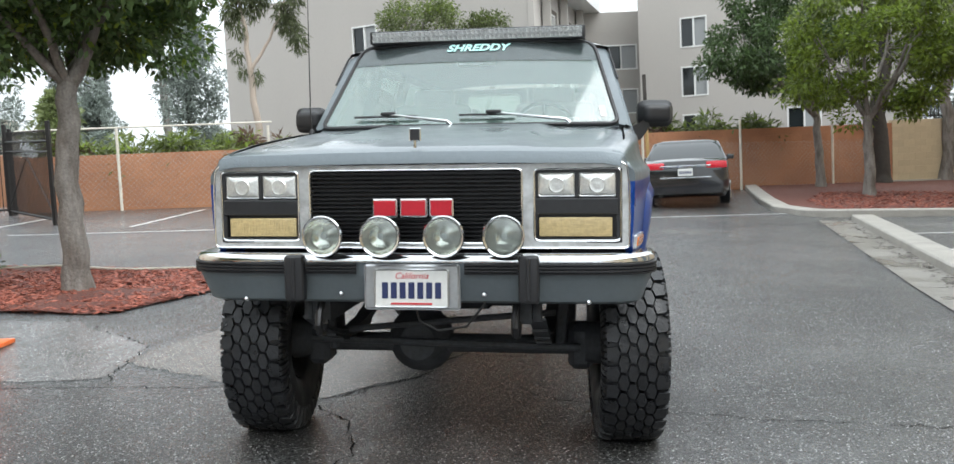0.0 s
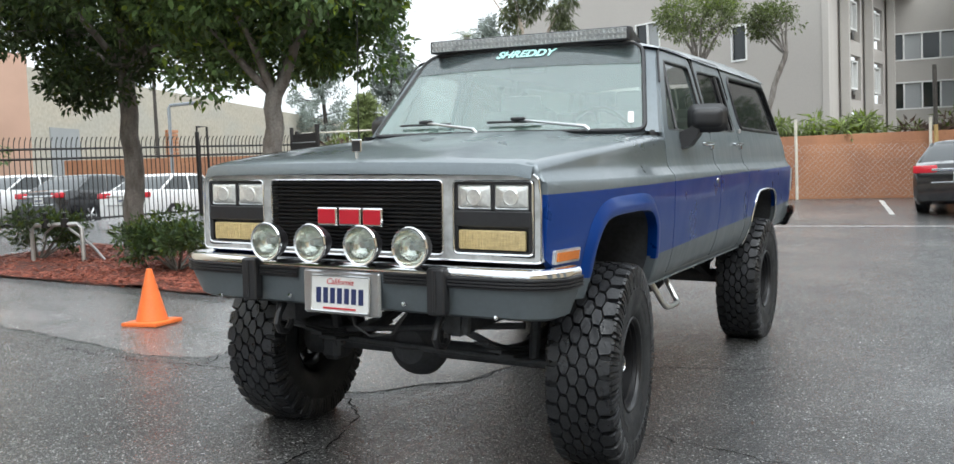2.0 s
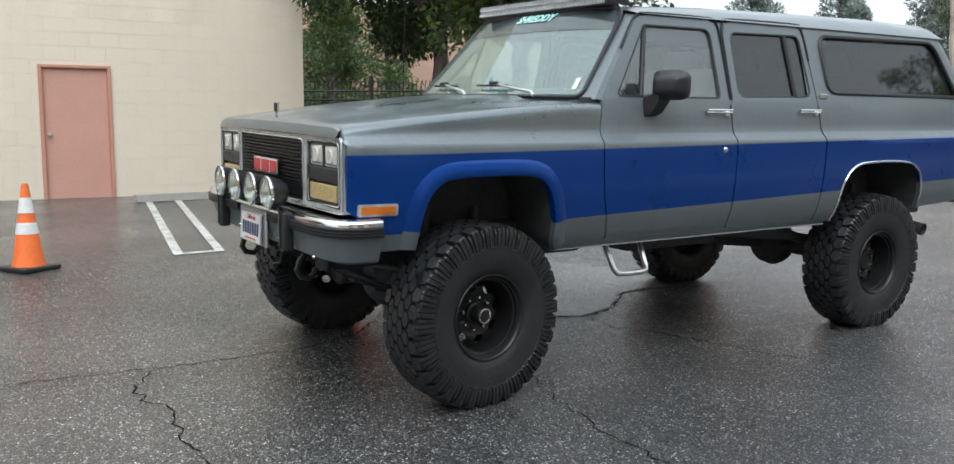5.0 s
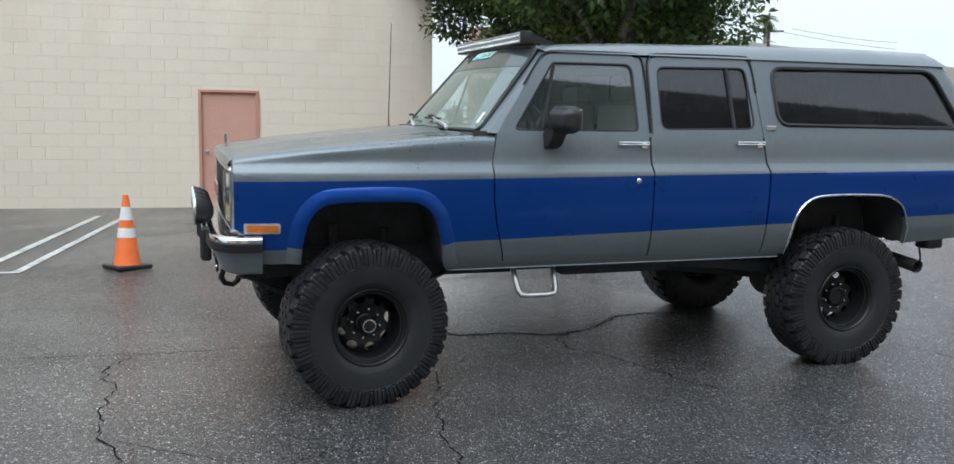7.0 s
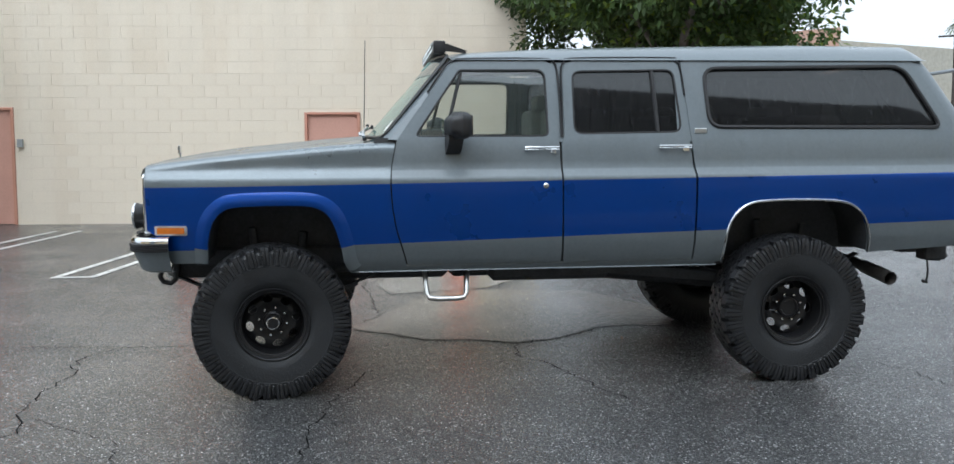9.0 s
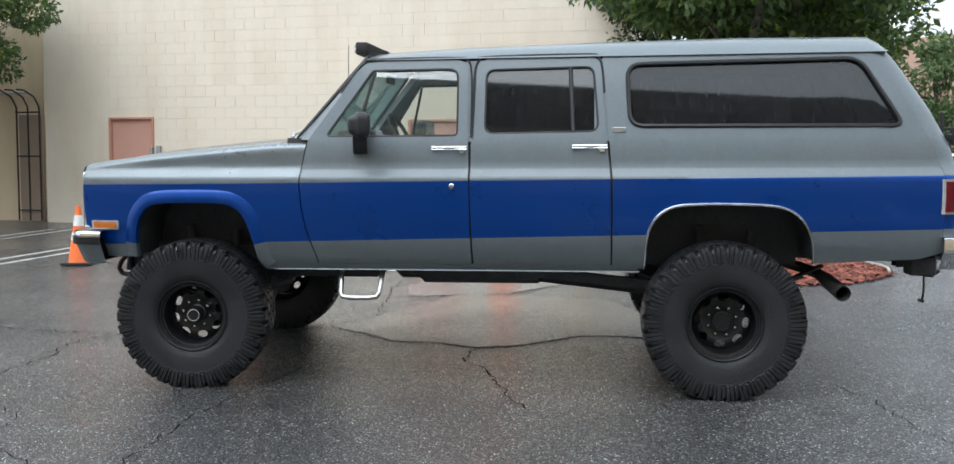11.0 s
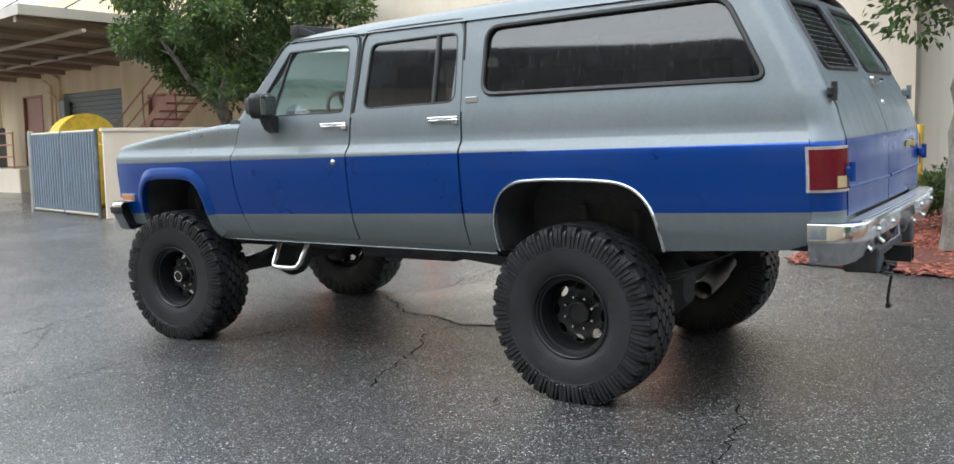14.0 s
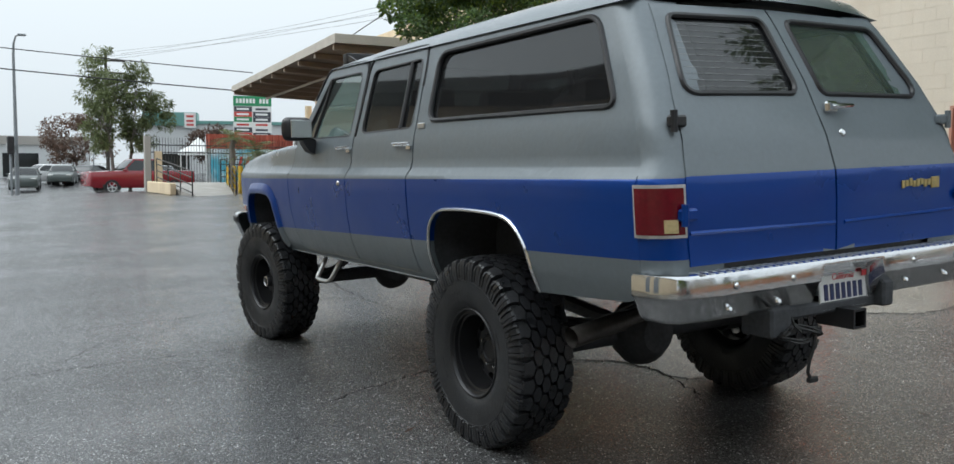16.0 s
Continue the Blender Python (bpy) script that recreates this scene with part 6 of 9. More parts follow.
for i, (a, c, b, t) in enumerate(DOORS):
    d = root("door_%d" % (i + 1), "flat salmon-painted steel door in the cream wall", "door", wall_m(a, 0, 0), kind="structure")
    bm = boxed(((c - a) / 2, 0.06, (t + b) / 2), (c - a - 0.10, 0.05, t - b - 0.06), 0.004)
    leaf = part("door_leaf", bm, M_PINK, d)
    bm = B()
    for x in (0.025, c - a - 0.025):
        box(bm, (x, 0.03, (t + b) / 2), (0.05, 0.10, t - b), 0.004)
    box(bm, ((c - a) / 2, 0.03, t - 0.02), (c - a - 0.1, 0.10, 0.04), 0.004)
    part("door_frame", bm, M_SALMON, d)
    bm = B()
    lathe(bm, [(0.03, 0), (0.03, 0.01), (0.012, 0.015), (0.012, 0.045), (0.026, 0.05), (0.026, 0.07), (0, 0.075)], 14, Matrix.Translation((0.12, 0.034, b + 0.98)) @ pose(0, 0, 0, 90, 0, 0))
    part("door_knob", bm, M_GALV, d)
bm = boxed((2.44, -0.03, 1.72), (0.09, 0.06, 0.14), 0.006)
tagged(finish("wall_box", bm, M_BLIND), "small grey electrical box on the cream wall", "box").matrix_world = wall_m(0)

# lower wing beyond the barred corner
WING = root("wall_wing", "yellowish stucco wall of the lower wing", "wall", kind="structure")
wall_sheet("wing_wall", wp(-26.5, -0.35), wp(0, -0.35), -0.2, 6.4, [(22.0 - 0.0, 0.9, 22.9, 2.75), (16.5, 0.9, 17.9, 2.95), (11.0, 0.75, 14.9, 3.3), (8.0, 0.9, 9.4, 3.3)], M_STUCCO_Y, WING)
bm = B()
loft(bm, [[(*wp(-0.0, -0.34), z), (*wp(-0.0, 0.0), z)] for z in (-0.1, 8.2)])
part("return_wall", bm, M_STUCCO_Y, WING)
bm = B()
loft(bm, [[(*wp(-26.5, -0.3), z), (*wp(-26.5, -12), z)] for z in (-0.2, 6.4)])
bm.faces.new([bm.verts.new((*p, 6.4)) for p in (wp(-26.5, -0.6), wp(0, -0.6), wp(0, -12), wp(-26.5, -12))])
part("wing_roof", bm, M_STUCCO_Y, WING)
# warehouse upper storey behind the wing
bm = B()
loft(bm, [[(*wp(-17, -4), z), (*wp(0, -4), z)] for z in (6.0, 11.5)])
loft(bm, [[(*wp(-17, -4), z), (*wp(-17, -14), z)] for z in (6.0, 11.5)])
bm.faces.new([bm.verts.new((*p, 11.5)) for p in (wp(-17, -4), wp(0, -4), wp(0, -14), wp(-17, -14))])
part("upper_storey", bm, M_CREAM, WING)
window(wp(-16, -4), wp(0, -4), 2.0, 8.0, 2.9, 9.3, WING, 0, 0.02)
for a, b, c, t, m, nm in ((22.0, 0.9, 22.9, 2.75, M_PINK, "wing_door"), (16.5, 0.9, 17.9, 2.95, M_PINK, "wing_door"), (8.0, 0.9, 9.4, 3.3, M_PINK, "wing_door")):
    bm = B()
    f, g = flat_map(wp(-26.5, -0.35), wp(0, -0.35), -0.08), flat_map(wp(-26.5, -0.35), wp(0, -0.35), -0.13)
    loft(bm, [[f(a, v), f(c, v), g(c, v), g(a, v)] for v in (b, t)], closed=True, caps=True)
    dd = part(nm, bm, m, WING, "salmon steel door")
    bm = B()
    f2 = flat_map(wp(-26.5, -0.35), wp(0, -0.35), 0.03)
    for u0, u1, v0, v1 in ((a - 0.06, a, b, t + 0.06), (c, c + 0.06, b, t + 0.06), (a, c, t, t + 0.06)):
        loft(bm, [[f2(u0, v), f2(u1, v), g(u1, v), g(u0, v)] for v in (v0, v1)], closed=True, caps=True)
    part("door_frame", bm, M_SALMON, dd)
# roll-up shutter with two dark panes
f = flat_map(wp(-26.5, -0.35), wp(0, -0.35), -0.10)
shut = root("shutter", "grey loading shutter with two dark panes", "shutter", kind="structure")
slat_me = None
for i in range(17):
    bm = B()
    v = 0.75 + i * 0.15
    loft(bm, [[tuple(Vector(f(u, v + dz)) + Vector((*(WOUT * o), 0))) for u in (11.0, 14.9)] for dz, o in ((0, 0), (0.02, 0.02), (0.12, 0.02), (0.148, 0))])
    part("slat", bm, M_GREYDOOR, shut)
for u0 in (12.2, 13.1):
    bm = B()
    g = flat_map(wp(-26.5, -0.35), wp(0, -0.35), -0.06)
    loft(bm, [[g(u, v) for u in (u0, u0 + 0.7)] for v in (1.4, 2.15)])
    part("pane", bm, M_DARKGLASS, shut)
# pipe along the wing and the barred guard in the corner
bm = B()
tube(bm, [(*wp(-8.5, -0.28), 2.72), (*wp(-0.9, -0.28), 2.86), (*wp(-0.55, -0.28), 2.86)], 0.035, 8)
tagged(finish("wall_pipe", bm, M_CANOPY_E), "pale conduit along the stucco wall", "pipe")
guard = root("ladder_guard", "black iron bars curving outwards over the corner", "grille")
for i in range(3):
    a = -0.62 + i * 0.25
    bm = B()
    tube(bm, [(*wp(a, 0.0), 0.35), (*wp(a, 0.0), 2.55), (*wp(a - 0.06, 0.06), 2.74), (*wp(a - 0.2, 0.16), 2.86), (*wp(a - 0.32, 0.22), 2.87)], 0.018, 6)
    part("bar", bm, M_IRON, guard)
for z in (0.55, 1.6, 2.45):
    bm = B()
    tube(bm, [(*wp(-0.64, 0.0), z), (*wp(-0.10, 0.0), z)], 0.016, 6)
    part("crossbar", bm, M_IRON, guard)
bm = B()
loft(bm, [[(*wp(a, -0.06), z) for a in (-0.62, -0.12)] for z in (0.35, 2.4)])
part("guard_sheet", bm, M_CANOPY, guard)

# salmon stair against the wing
stair = root("steel_stair", "salmon-painted steel stair with handrails", "stair")
bm = B()
for o in (0.25, 1.15):
    loft(bm, [[(*wp(a, o), z + dz) for dz in (0, 0.22)] for a, z in ((-8.9, 1.25), (-4.9, 3.45))])
part("stringer", bm, M_SALMON, stair)
for i in range(12):
    k = i / 11
    bm = boxed((0, 0, 0), (0.28, 0.9, 0.04), 0.006, wall_m(-8.8 + 3.9 * k, 0.70, 1.4 + 2.15 * k))
    part("tread", bm, M_SALMON, stair)
for o in (0.22, 1.18):
    for dz in (0.45, 0.9):
        bm = B()
        tube(bm, [(*wp(-9.1, o), 1.25 + dz), (*wp(-4.9, o), 3.6 + dz)], 0.022, 6)
        part("handrail", bm, M_SALMON, stair)
    for k in (0, 0.33, 0.66, 1):
        bm = B()
        tube(bm, [(*wp(-9.0 + 4.1 * k, o), 1.25 + 2.3 * k), (*wp(-9.0 + 4.1 * k, o), 2.2 + 2.3 * k)], 0.02, 6)
        part("post", bm, M_SALMON, stair)
bm = boxed((-4.3, -0.7, 3.55), (1.3, 1.0, 0.08), 0.01, wall_m(0))
part("landing", bm, M_SALMON, stair)

# loading dock and canopy
dock = root("loading_dock", "low pale concrete loading dock with a rail", "dock", kind="structure")
bm = B()
box(bm, (-16.0, -1.05, 0.40), (7.2, 2.9, 1.0), 0.03, wall_m(0))
part("dock_block", bm, M_CREAM, dock)
for z in (1.25, 1.6, 1.95):
    bm = B()
    tube(bm, [(*wp(-19.5, 2.42), z), (*wp(-12.9, 2.42), z)], 0.025, 6)
    part("rail", bm, M_SALMON, dock)
for a in (-19.5, -17.8, -16.1, -14.5, -12.9):
    bm = B()
    tube(bm, [(*wp(a, 2.42), 0.9), (*wp(a, 2.42), 1.98)], 0.025, 6)
    part("rail_post", bm, M_SALMON, dock)
canopy = root("dock_canopy", "wide flat brown canopy with steel ribs over the dock", "canopy", kind="structure")
CN, CF = Vector((-5.2, -13.4)), Vector((-7.45, -29.6))
bm = B()
cin = [CN - WOUT * 5.3, CF - WOUT * 5.3]
zs = (4.40, 4.18)
loft(bm, [[(CN.x, CN.y, 4.26), (CF.x, CF.y, 4.26)], [(cin[0].x, cin[0].y, 4.05), (cin[1].x, cin[1].y, 4.05)]])
part("soffit", bm, M_CANOPY, canopy)
bm = B()
loft(bm, [[(p.x, p.y, z) for p in (cin[0], CN, CF, cin[1])] for z in (4.24, 4.46)])
loft(bm, [[(CN.x, CN.y, 4.46), (CF.x, CF.y, 4.46)], [(cin[0].x, cin[0].y, 4.46), (cin[1].x, cin[1].y, 4.46)]])
part("fascia", bm, M_CANOPY_E, canopy)
for k in np.linspace(0.02, 0.98, 9):
    p = CN.lerp(CF, k)
    q = p - WOUT * 5.2
    bm = B()
    loft(bm, [[(v.x + dx, v.y + dy, z + dz) for dx, dy, dz in ((0, -0.05, 0), (0, 0.05, 0), (0, 0.05, -0.14), (0, -0.05, -0.14))] for v, z in ((p - WOUT * 0.05, 4.25), (q, 4.05))], closed=True, caps=True)
    part("rib", bm, M_CANOPY, canopy)
for o in (1.4, 3.4):
    bm = B()
    a, c = CN - WOUT * o, CF - WOUT * o
    tube(bm, [(a.x, a.y, 4.02), (c.x, c.y, 4.02)], 0.05, 6)
    part("purlin", bm, M_CANOPY_E, canopy)
bm = B()
tube(bm, [(*wp(-26.3, 0.1), 0.2), (*wp(-26.3, 0.1), 4.1)], 0.16, 10)
part("column", bm, M_STUCCO_Y, canopy)
# switch cabinets and pipes on the dock wall
for a, w, h, m in ((-19.3, 1.5, 1.35, M_CABINET), (-17.6, 1.2, 1.30, M_GREYDOOR)):
    cb = root("switch_cabinet", "grey-green steel electrical cabinet on the dock", "cabinet", wall_m(a, 1.2, 0.9))
    part("cabinet_body", boxed((0, 0, h / 2), (w, 0.5, h), 0.02), m, cb)
    for x in (-w / 4, w / 4):
        part("cabinet_door", boxed((x, -0.262, h / 2), (w / 2 - 0.06, 0.02, h - 0.12), 0.006), m, cb)
    part("cabinet_handle", boxed((0.06, -0.285, h / 2), (0.03, 0.03, 0.16), 0.006), M_IRON, cb)
for a, z1 in ((-16.2, 3.6), (-15.9, 3.2), (-15.6, 3.8), (-20.4, 3.9)):
    bm = B()
    tube(bm, [(*wp(a, -0.27), 0.9), (*wp(a, -0.27), z1), (*wp(a - 0.5, -0.27), z1 + 0.2)], 0.045, 8)
    tagged(finish("wall_pipe", bm, M_STUCCO_Y), "painted service pipe on the dock wall", "pipe")
bm = boxed((-15.2, 0.25, 2.7), (0.35, 0.2, 0.75), 0.02, wall_m(0))
tagged(finish("meter_box", bm, M_CABINET), "grey meter box on the dock wall", "box")

# bin enclosure: low wall and sheet-metal gates
E0, E1 = Vector((-4.62, -9.70)), Vector((-6.55, -8.72))
enc = root("wall_enclosure", "low cream block wall of a bin enclosure", "wall", kind="structure")
d = (E1 - E0).normalized()
n = Vector((-d.y, d.x))
bm = B()
L = (E1 - E0).length
loft(bm, [[(*(E0 + d * u + n * o), z) for u, o in ((0, 0), (L, 0), (L, -0.2), (0, -0.2))] for z in (-0.1, 1.70)], closed=True, caps=True)
part("enclosure_wall", bm, M_CREAM, enc)
bm = B()
loft(bm, [[(*(E0 + d * u + n * o), z) for u, o in ((-0.03, 0.03), (L + 0.03, 0.03), (L + 0.03, -0.23), (-0.03, -0.23))] for z in (1.70, 1.76)], closed=True, caps=True)
part("coping", bm, M_CREAM, enc)
GA, GB = Vector((-4.62, -9.86)), Vector((-5.27, -13.3))
gd = (GB - GA).normalized()
for k in range(2):
    gate = root("bin_gate", "blue-grey ribbed sheet-metal gate of the bin enclosure", "gate", group="bin gates")
    p0 = GA + gd * (0.05 + k * 1.74)
    bm = B()
    go = Vector((-gd.y, gd.x))
    row0, row1 = [], []
    for i in range(69):
        p = p0 + gd * (i * 0.025)
        o = 0.012 if (i // 2) % 2 else -0.012
        row0.append((*(p + go * o), 0.16))
        row1.append((*(p + go * o), 1.72))
    loft(bm, [row0, row1])
    part("gate_sheet", bm, M_CORRUG, gate)
    for i in range(12):
        p = p0 + gd * (0.075 + i * 0.141)
        bm = B()
        loft(bm, [[(*(p + gd * u + go * v), z) for u, v in ((-0.026, -0.05), (-0.016, 0.05), (0.016, 0.05), (0.026, -0.05))] for z in (0.2, 1.0, 1.70)], closed=True, caps=True)
        bmesh.ops.recalc_face_normals(bm, faces=bm.faces[:])
        part("rib", bm, M_RIB, gate, "", 20)
    for u in (0.0, 1.70):
        bm = B()
        tube(bm, [(*(p0 + gd * u), 0.1), (*(p0 + gd * u), 1.75)], 0.035, 6)
        part("gate_stile", bm, M_CORRUG, gate)
    for z in (0.16, 1.72):
        bm = B()
        tube(bm, [(*p0, z), (*(p0 + gd * 1.70), z)], 0.03, 6)
        part("gate_rail", bm, M_CANOPY_E, gate)
bm = B()
tube(bm, [(*(GB + gd * 0.1), -0.1), (*(GB + gd * 0.1), 1.8)], 0.06, 8)
part("gate_post", bm, M_GALV, enc)
lid = root("waste_bin", "yellow waste bin with a domed lid behind the gate", "bin", pose(-6.0, -12.6, 0.1, 0, 0, 70))
bm = B()
rows = [[(x, 0.62 * math.cos(a), 1.42 + 0.62 * math.sin(a)) for a in np.linspace(0, math.pi, 16)] for x in (-0.55, -0.5, 0.5, 0.55)]
loft(bm, rows)
for x in (-0.55, 0.55):
    bm.faces.new([bm.verts.new((x, 0.62 * math.cos(a), 1.42 + 0.62 * math.sin(a))) for a in np.linspace(0, math.pi, 16)])
part("lid", bm, M_YELLOW, lid)
part("body", boxed((0, 0, 0.75), (1.2, 1.3, 1.35), 0.05), M_YELLOW, lid)

# ---- brown boundary wall with a wire fence in front ----
BW0, BW1 = Vector((-12.75, 14.85)), Vector((9.2, 24.25))
bdir = (BW1 - BW0).normalized()
bout = Vector((bdir.y, -bdir.x))
BWALL = root("wall_brown", "reddish brown block boundary wall", "wall", kind="structure")
bl = (BW1 - BW0).length
bm = B()
loft(bm, [[(*(BW0 + bdir * u - bout * o), z) for u, o in ((0, 0.012), (bl, 0.012), (bl, 0.2), (0, 0.2))] for z in (-0.1, 2.02)], closed=True, caps=True)
part("wall_core", bm, M_BROWN, BWALL)
YW = [Vector((-12.75, 14.85)), Vector((-17.5, 20.3)), Vector((-32.5, 22.4))]
for (a, za), (c, zc) in (((YW[0], 2.02), (YW[1], 2.35)), ((YW[1], 2.35), (YW[2], 2.8))):
    o = Vector((a.y - c.y, c.x - a.x)).normalized() * 0.2
    bm = B()
    loft(bm, [[(*p, -0.1), (*p, z), (*(p - o), z), (*(p - o), -0.1)] for p, z in ((a, za), (c, zc))], closed=True, caps=True)
    bmesh.ops.recalc_face_normals(bm, faces=bm.faces[:])
    part("yard_wall", bm, M_BROWN, BWALL)
# tan block wall further along
TW1 = BW1 + bdir * 14
bm = B()
loft(bm, [[(*(BW1 + bdir * u - bout * o), z) for u, o in ((0, 0), (14, 0), (14, 0.2), (0, 0.2))] for z in (-0.1, 2.10)], closed=True, caps=True)
TAN = root("wall_tan", "tan block wall with an iron fence on top", "wall", kind="structure")
part("wall_core", bm, M_BLOCK_Y, TAN)
tf = root("wall_fence", "black iron fence on the tan wall", "fence")
for z in (2.2, 2.6):
    bm = B()
    tube(bm, [(*(BW1 + bdir * 0.3 - bout * 0.1), z), (*(TW1 - bout * 0.1), z)], 0.022, 6)
    part("rail", bm, M_IRON, tf)
pk = None
for i in range(90):
    p = BW1 + bdir * (0.4 + i * 0.15) - bout * 0.1
    if pk is None:
        bm = B()
        tube(bm, [(0, 0, 0), (0, 0, 0.62)], 0.011, 5)
        ob = part("picket", bm, M_IRON, tf)
        pk = ob.data
    else:
        ob = new("picket", pk)
        ob.parent = tf
    ob.location = (p.x, p.y, 2.1)
# wire fence
WF = root("wire_fence", "wire mesh fence on pale posts before the brown wall", "fence")
for u in (2.1, 5.6, 9.1, 12.4, 15.6, 18.6, 21.6):
    p = BW0 + bdir * u + bout * 0.28
    bm = B()
    tube(bm, [(p.x, p.y, gz(*p) - 0.05), (p.x, p.y, gz(*p) + 1.98)], 0.036, 8)
    part("post", bm, M_POSTW, WF)
bm = B()
tube(bm, [(*(BW0 + bdir * -0.1 + bout * 0.28), 2.63), (*(BW0 + bdir * 5.7 + bout * 0.28), 2.66)], 0.024, 6)
part("top_rail", bm, M_POSTW, WF)
wv, we = [], []
bm = B()
sp = 0.13
for i in range(int(bl / sp)):
    for s in (1, -1):
        pts = []
        for k in range(11):
            u = i * sp + s * k * 0.13
            if 0 <= u <= bl - 0.5:
                p = BW0 + bdir * u + bout * (0.25 + 0.004 * s)
                pts.append((p.x, p.y, gz(*p) + 0.06 + k * 0.13))
        if len(pts) > 2:
            tube(bm, [pts[0], pts[-1]], 0.0028, 3, caps=False)
mesh = part("wire_mesh", bm, M_GALV, WF)
tagged(mesh, kind="stuff")
bm = B()
p = BW0 + bdir * 15.75 + bout * 0.32
tube(bm, [(p.x, p.y, 0.3), (p.x - 0.04, p.y, 2.15)], 0.05, 8)
pole = root("marker_pole", "tall weathered pole, pale below and dark above", "pole")
part("pole_low", bm, material("ochre_pole", (0.45, 0.30, 0.12), 0.6, vary=0.2), pole)
bm = B()
tube(bm, [(p.x - 0.04, p.y, 2.15), (p.x - 0.06, p.y, 3.60)], 0.05, 8)
part("pole_top", bm, M_BARK_D, pole)

# ---- iron fence towards the neighbour's yard ----
IF0, IF1 = Vector((-12.75, 14.4)), Vector((-15.6, 1.6))
idir = (IF1 - IF0).normalized()
il = (IF1 - IF0).length
IFENCE = root("iron_fence", "black iron picket fence with curved tips and a gate", "fence")
for h in (0.13, 1.42, 1.62):
    bm = B()
    pts = [(*(IF0 + idir * u), gz(*(IF0 + idir * u)) + h) for u in np.linspace(0, il, 9)]
    tube(bm, pts, 0.022, 4)
    part("rail", bm, M_IRON, IFENCE)
pk = None
for i in range(int(il / 0.105)):
    p = IF0 + idir * (i * 0.105)
    if pk is None:
        bm = B()
        tube(bm, [(0, 0, 0.08), (0, 0, 1.68), (0.02, 0, 1.78), (0.07, 0, 1.86)], 0.0105, 5)
        ob = part("picket", bm, M_IRON, IFENCE)
        pk = ob.data
    else:
        ob = new("picket", pk)
        ob.parent = IFENCE
    ob.location = (p.x, p.y, gz(*p))
for u in (0.0, 2.9, 4.6, 7.6, 10.6, 13.1):
    p = IF0 + idir * u
    bm = boxed((p.x, p.y, gz(*p) + 0.98), (0.075, 0.075, 1.96), 0.006)
    part("post", bm, M_IRON, IFENCE)
gl = root("iron_gate", "black iron gate leaf standing open with a brace", "gate")
GP, GQ = Vector((-12.62, 14.05)), Vector((-10.03, 11.8))
gdir = (GQ - GP).normalized()
glen = (GQ - GP).length
for h in (0.12, 1.45, 1.66):
    bm = B()
    tube(bm, [(*GP, gz(*GP) + h), (*GQ, gz(*GQ) + h)], 0.022, 4)
    part("rail", bm, M_IRON, gl)
bm = B()
tube(bm, [(*GP, gz(*GP) + 0.2), (*GP.lerp(GQ, 0.5), gz(*GQ) + 1.4), (*GQ, gz(*GQ) + 0.2)], 0.014, 4)
part("brace", bm, M_IRON, gl)
pk = None
for i in range(int(glen / 0.105)):
    p = GP + gdir * (i * 0.105)
    if pk is None:
        bm = B()
        tube(bm, [(0, 0, 0.08), (0, 0, 1.70), (0.02, 0, 1.80), (0.07, 0, 1.88)], 0.0105, 5)
        ob = part("picket", bm, M_IRON, gl)
        pk = ob.data
    else:
        ob = new("picket", pk)
        ob.parent = gl
    ob.location = (p.x, p.y, gz(*p))
for p in (GP, GQ):
    part("post", boxed((p.x, p.y, gz(*p) + 1.02), (0.075, 0.075, 2.06), 0.006), M_IRON, gl)
bm = B()
p = IF0 + idir * 2.9
q = p + Vector((0.25, 0.0))
z = gz(*p)
tube(bm, [(p.x, p.y, z + 1.9), (p.x, p.y, z + 2.08), (p.x + 0.1, p.y + 0.22, z + 2.08), (p.x + 0.1, p.y + 0.22, z + 0.1)], 0.03, 6)
part("gate_frame", bm, M_IRON, IFENCE)

# concrete hall behind the fence
HALL = root("hall_building", "long pale concrete hall with a reddish end", "building", kind="structure")
H0, H1, H2 = (-41.0, 14.0), (-33.8, 21.8), (-48.6, 65.1)
wall_sheet("hall_end", H0, H1, 0.2, 7.6, [], material("faded_red_wall", (0.47, 0.30, 0.225), 0.8, vary=0.12, scale=0.6), HALL)
wall_sheet("hall_wall", H1, H2, 0.2, 7.0, [], M_TILTUP, HALL)
hp = flat_map(H1, H2, 0.06)
wall_sheet("hall_panel", hp(1.3, 0)[:2], hp(3.5, 0)[:2], 1.7, 4.4, [], M_BLIND, HALL, 0.1)
bm = B()
for i in range(9):
    box(bm, (*hp(12.2 + frand(-0.1, 0.1), 0)[:2], 3.0 + i * 0.21), (0.5, 0.8, 0.17), 0.01)
part("brick_patch", bm, M_BROWN, HALL)
lamp = root("yard_lamp", "grey yard lamp on a bent pole", "lamp", pose(-21.8, 18.6, 0.4))
bm = B()
tube(bm, [(0, 0, 0), (0, 0, 3.75), (0.08, 0.02, 3.84), (1.0, 0.2, 3.86)], 0.06, 8)
part("lamp_pole", bm, M_GREYDOOR, lamp)
part("lamp_head", boxed((1.1, 0.22, 3.86), (0.5, 0.22, 0.1), 0.03), M_GREYDOOR, lamp)

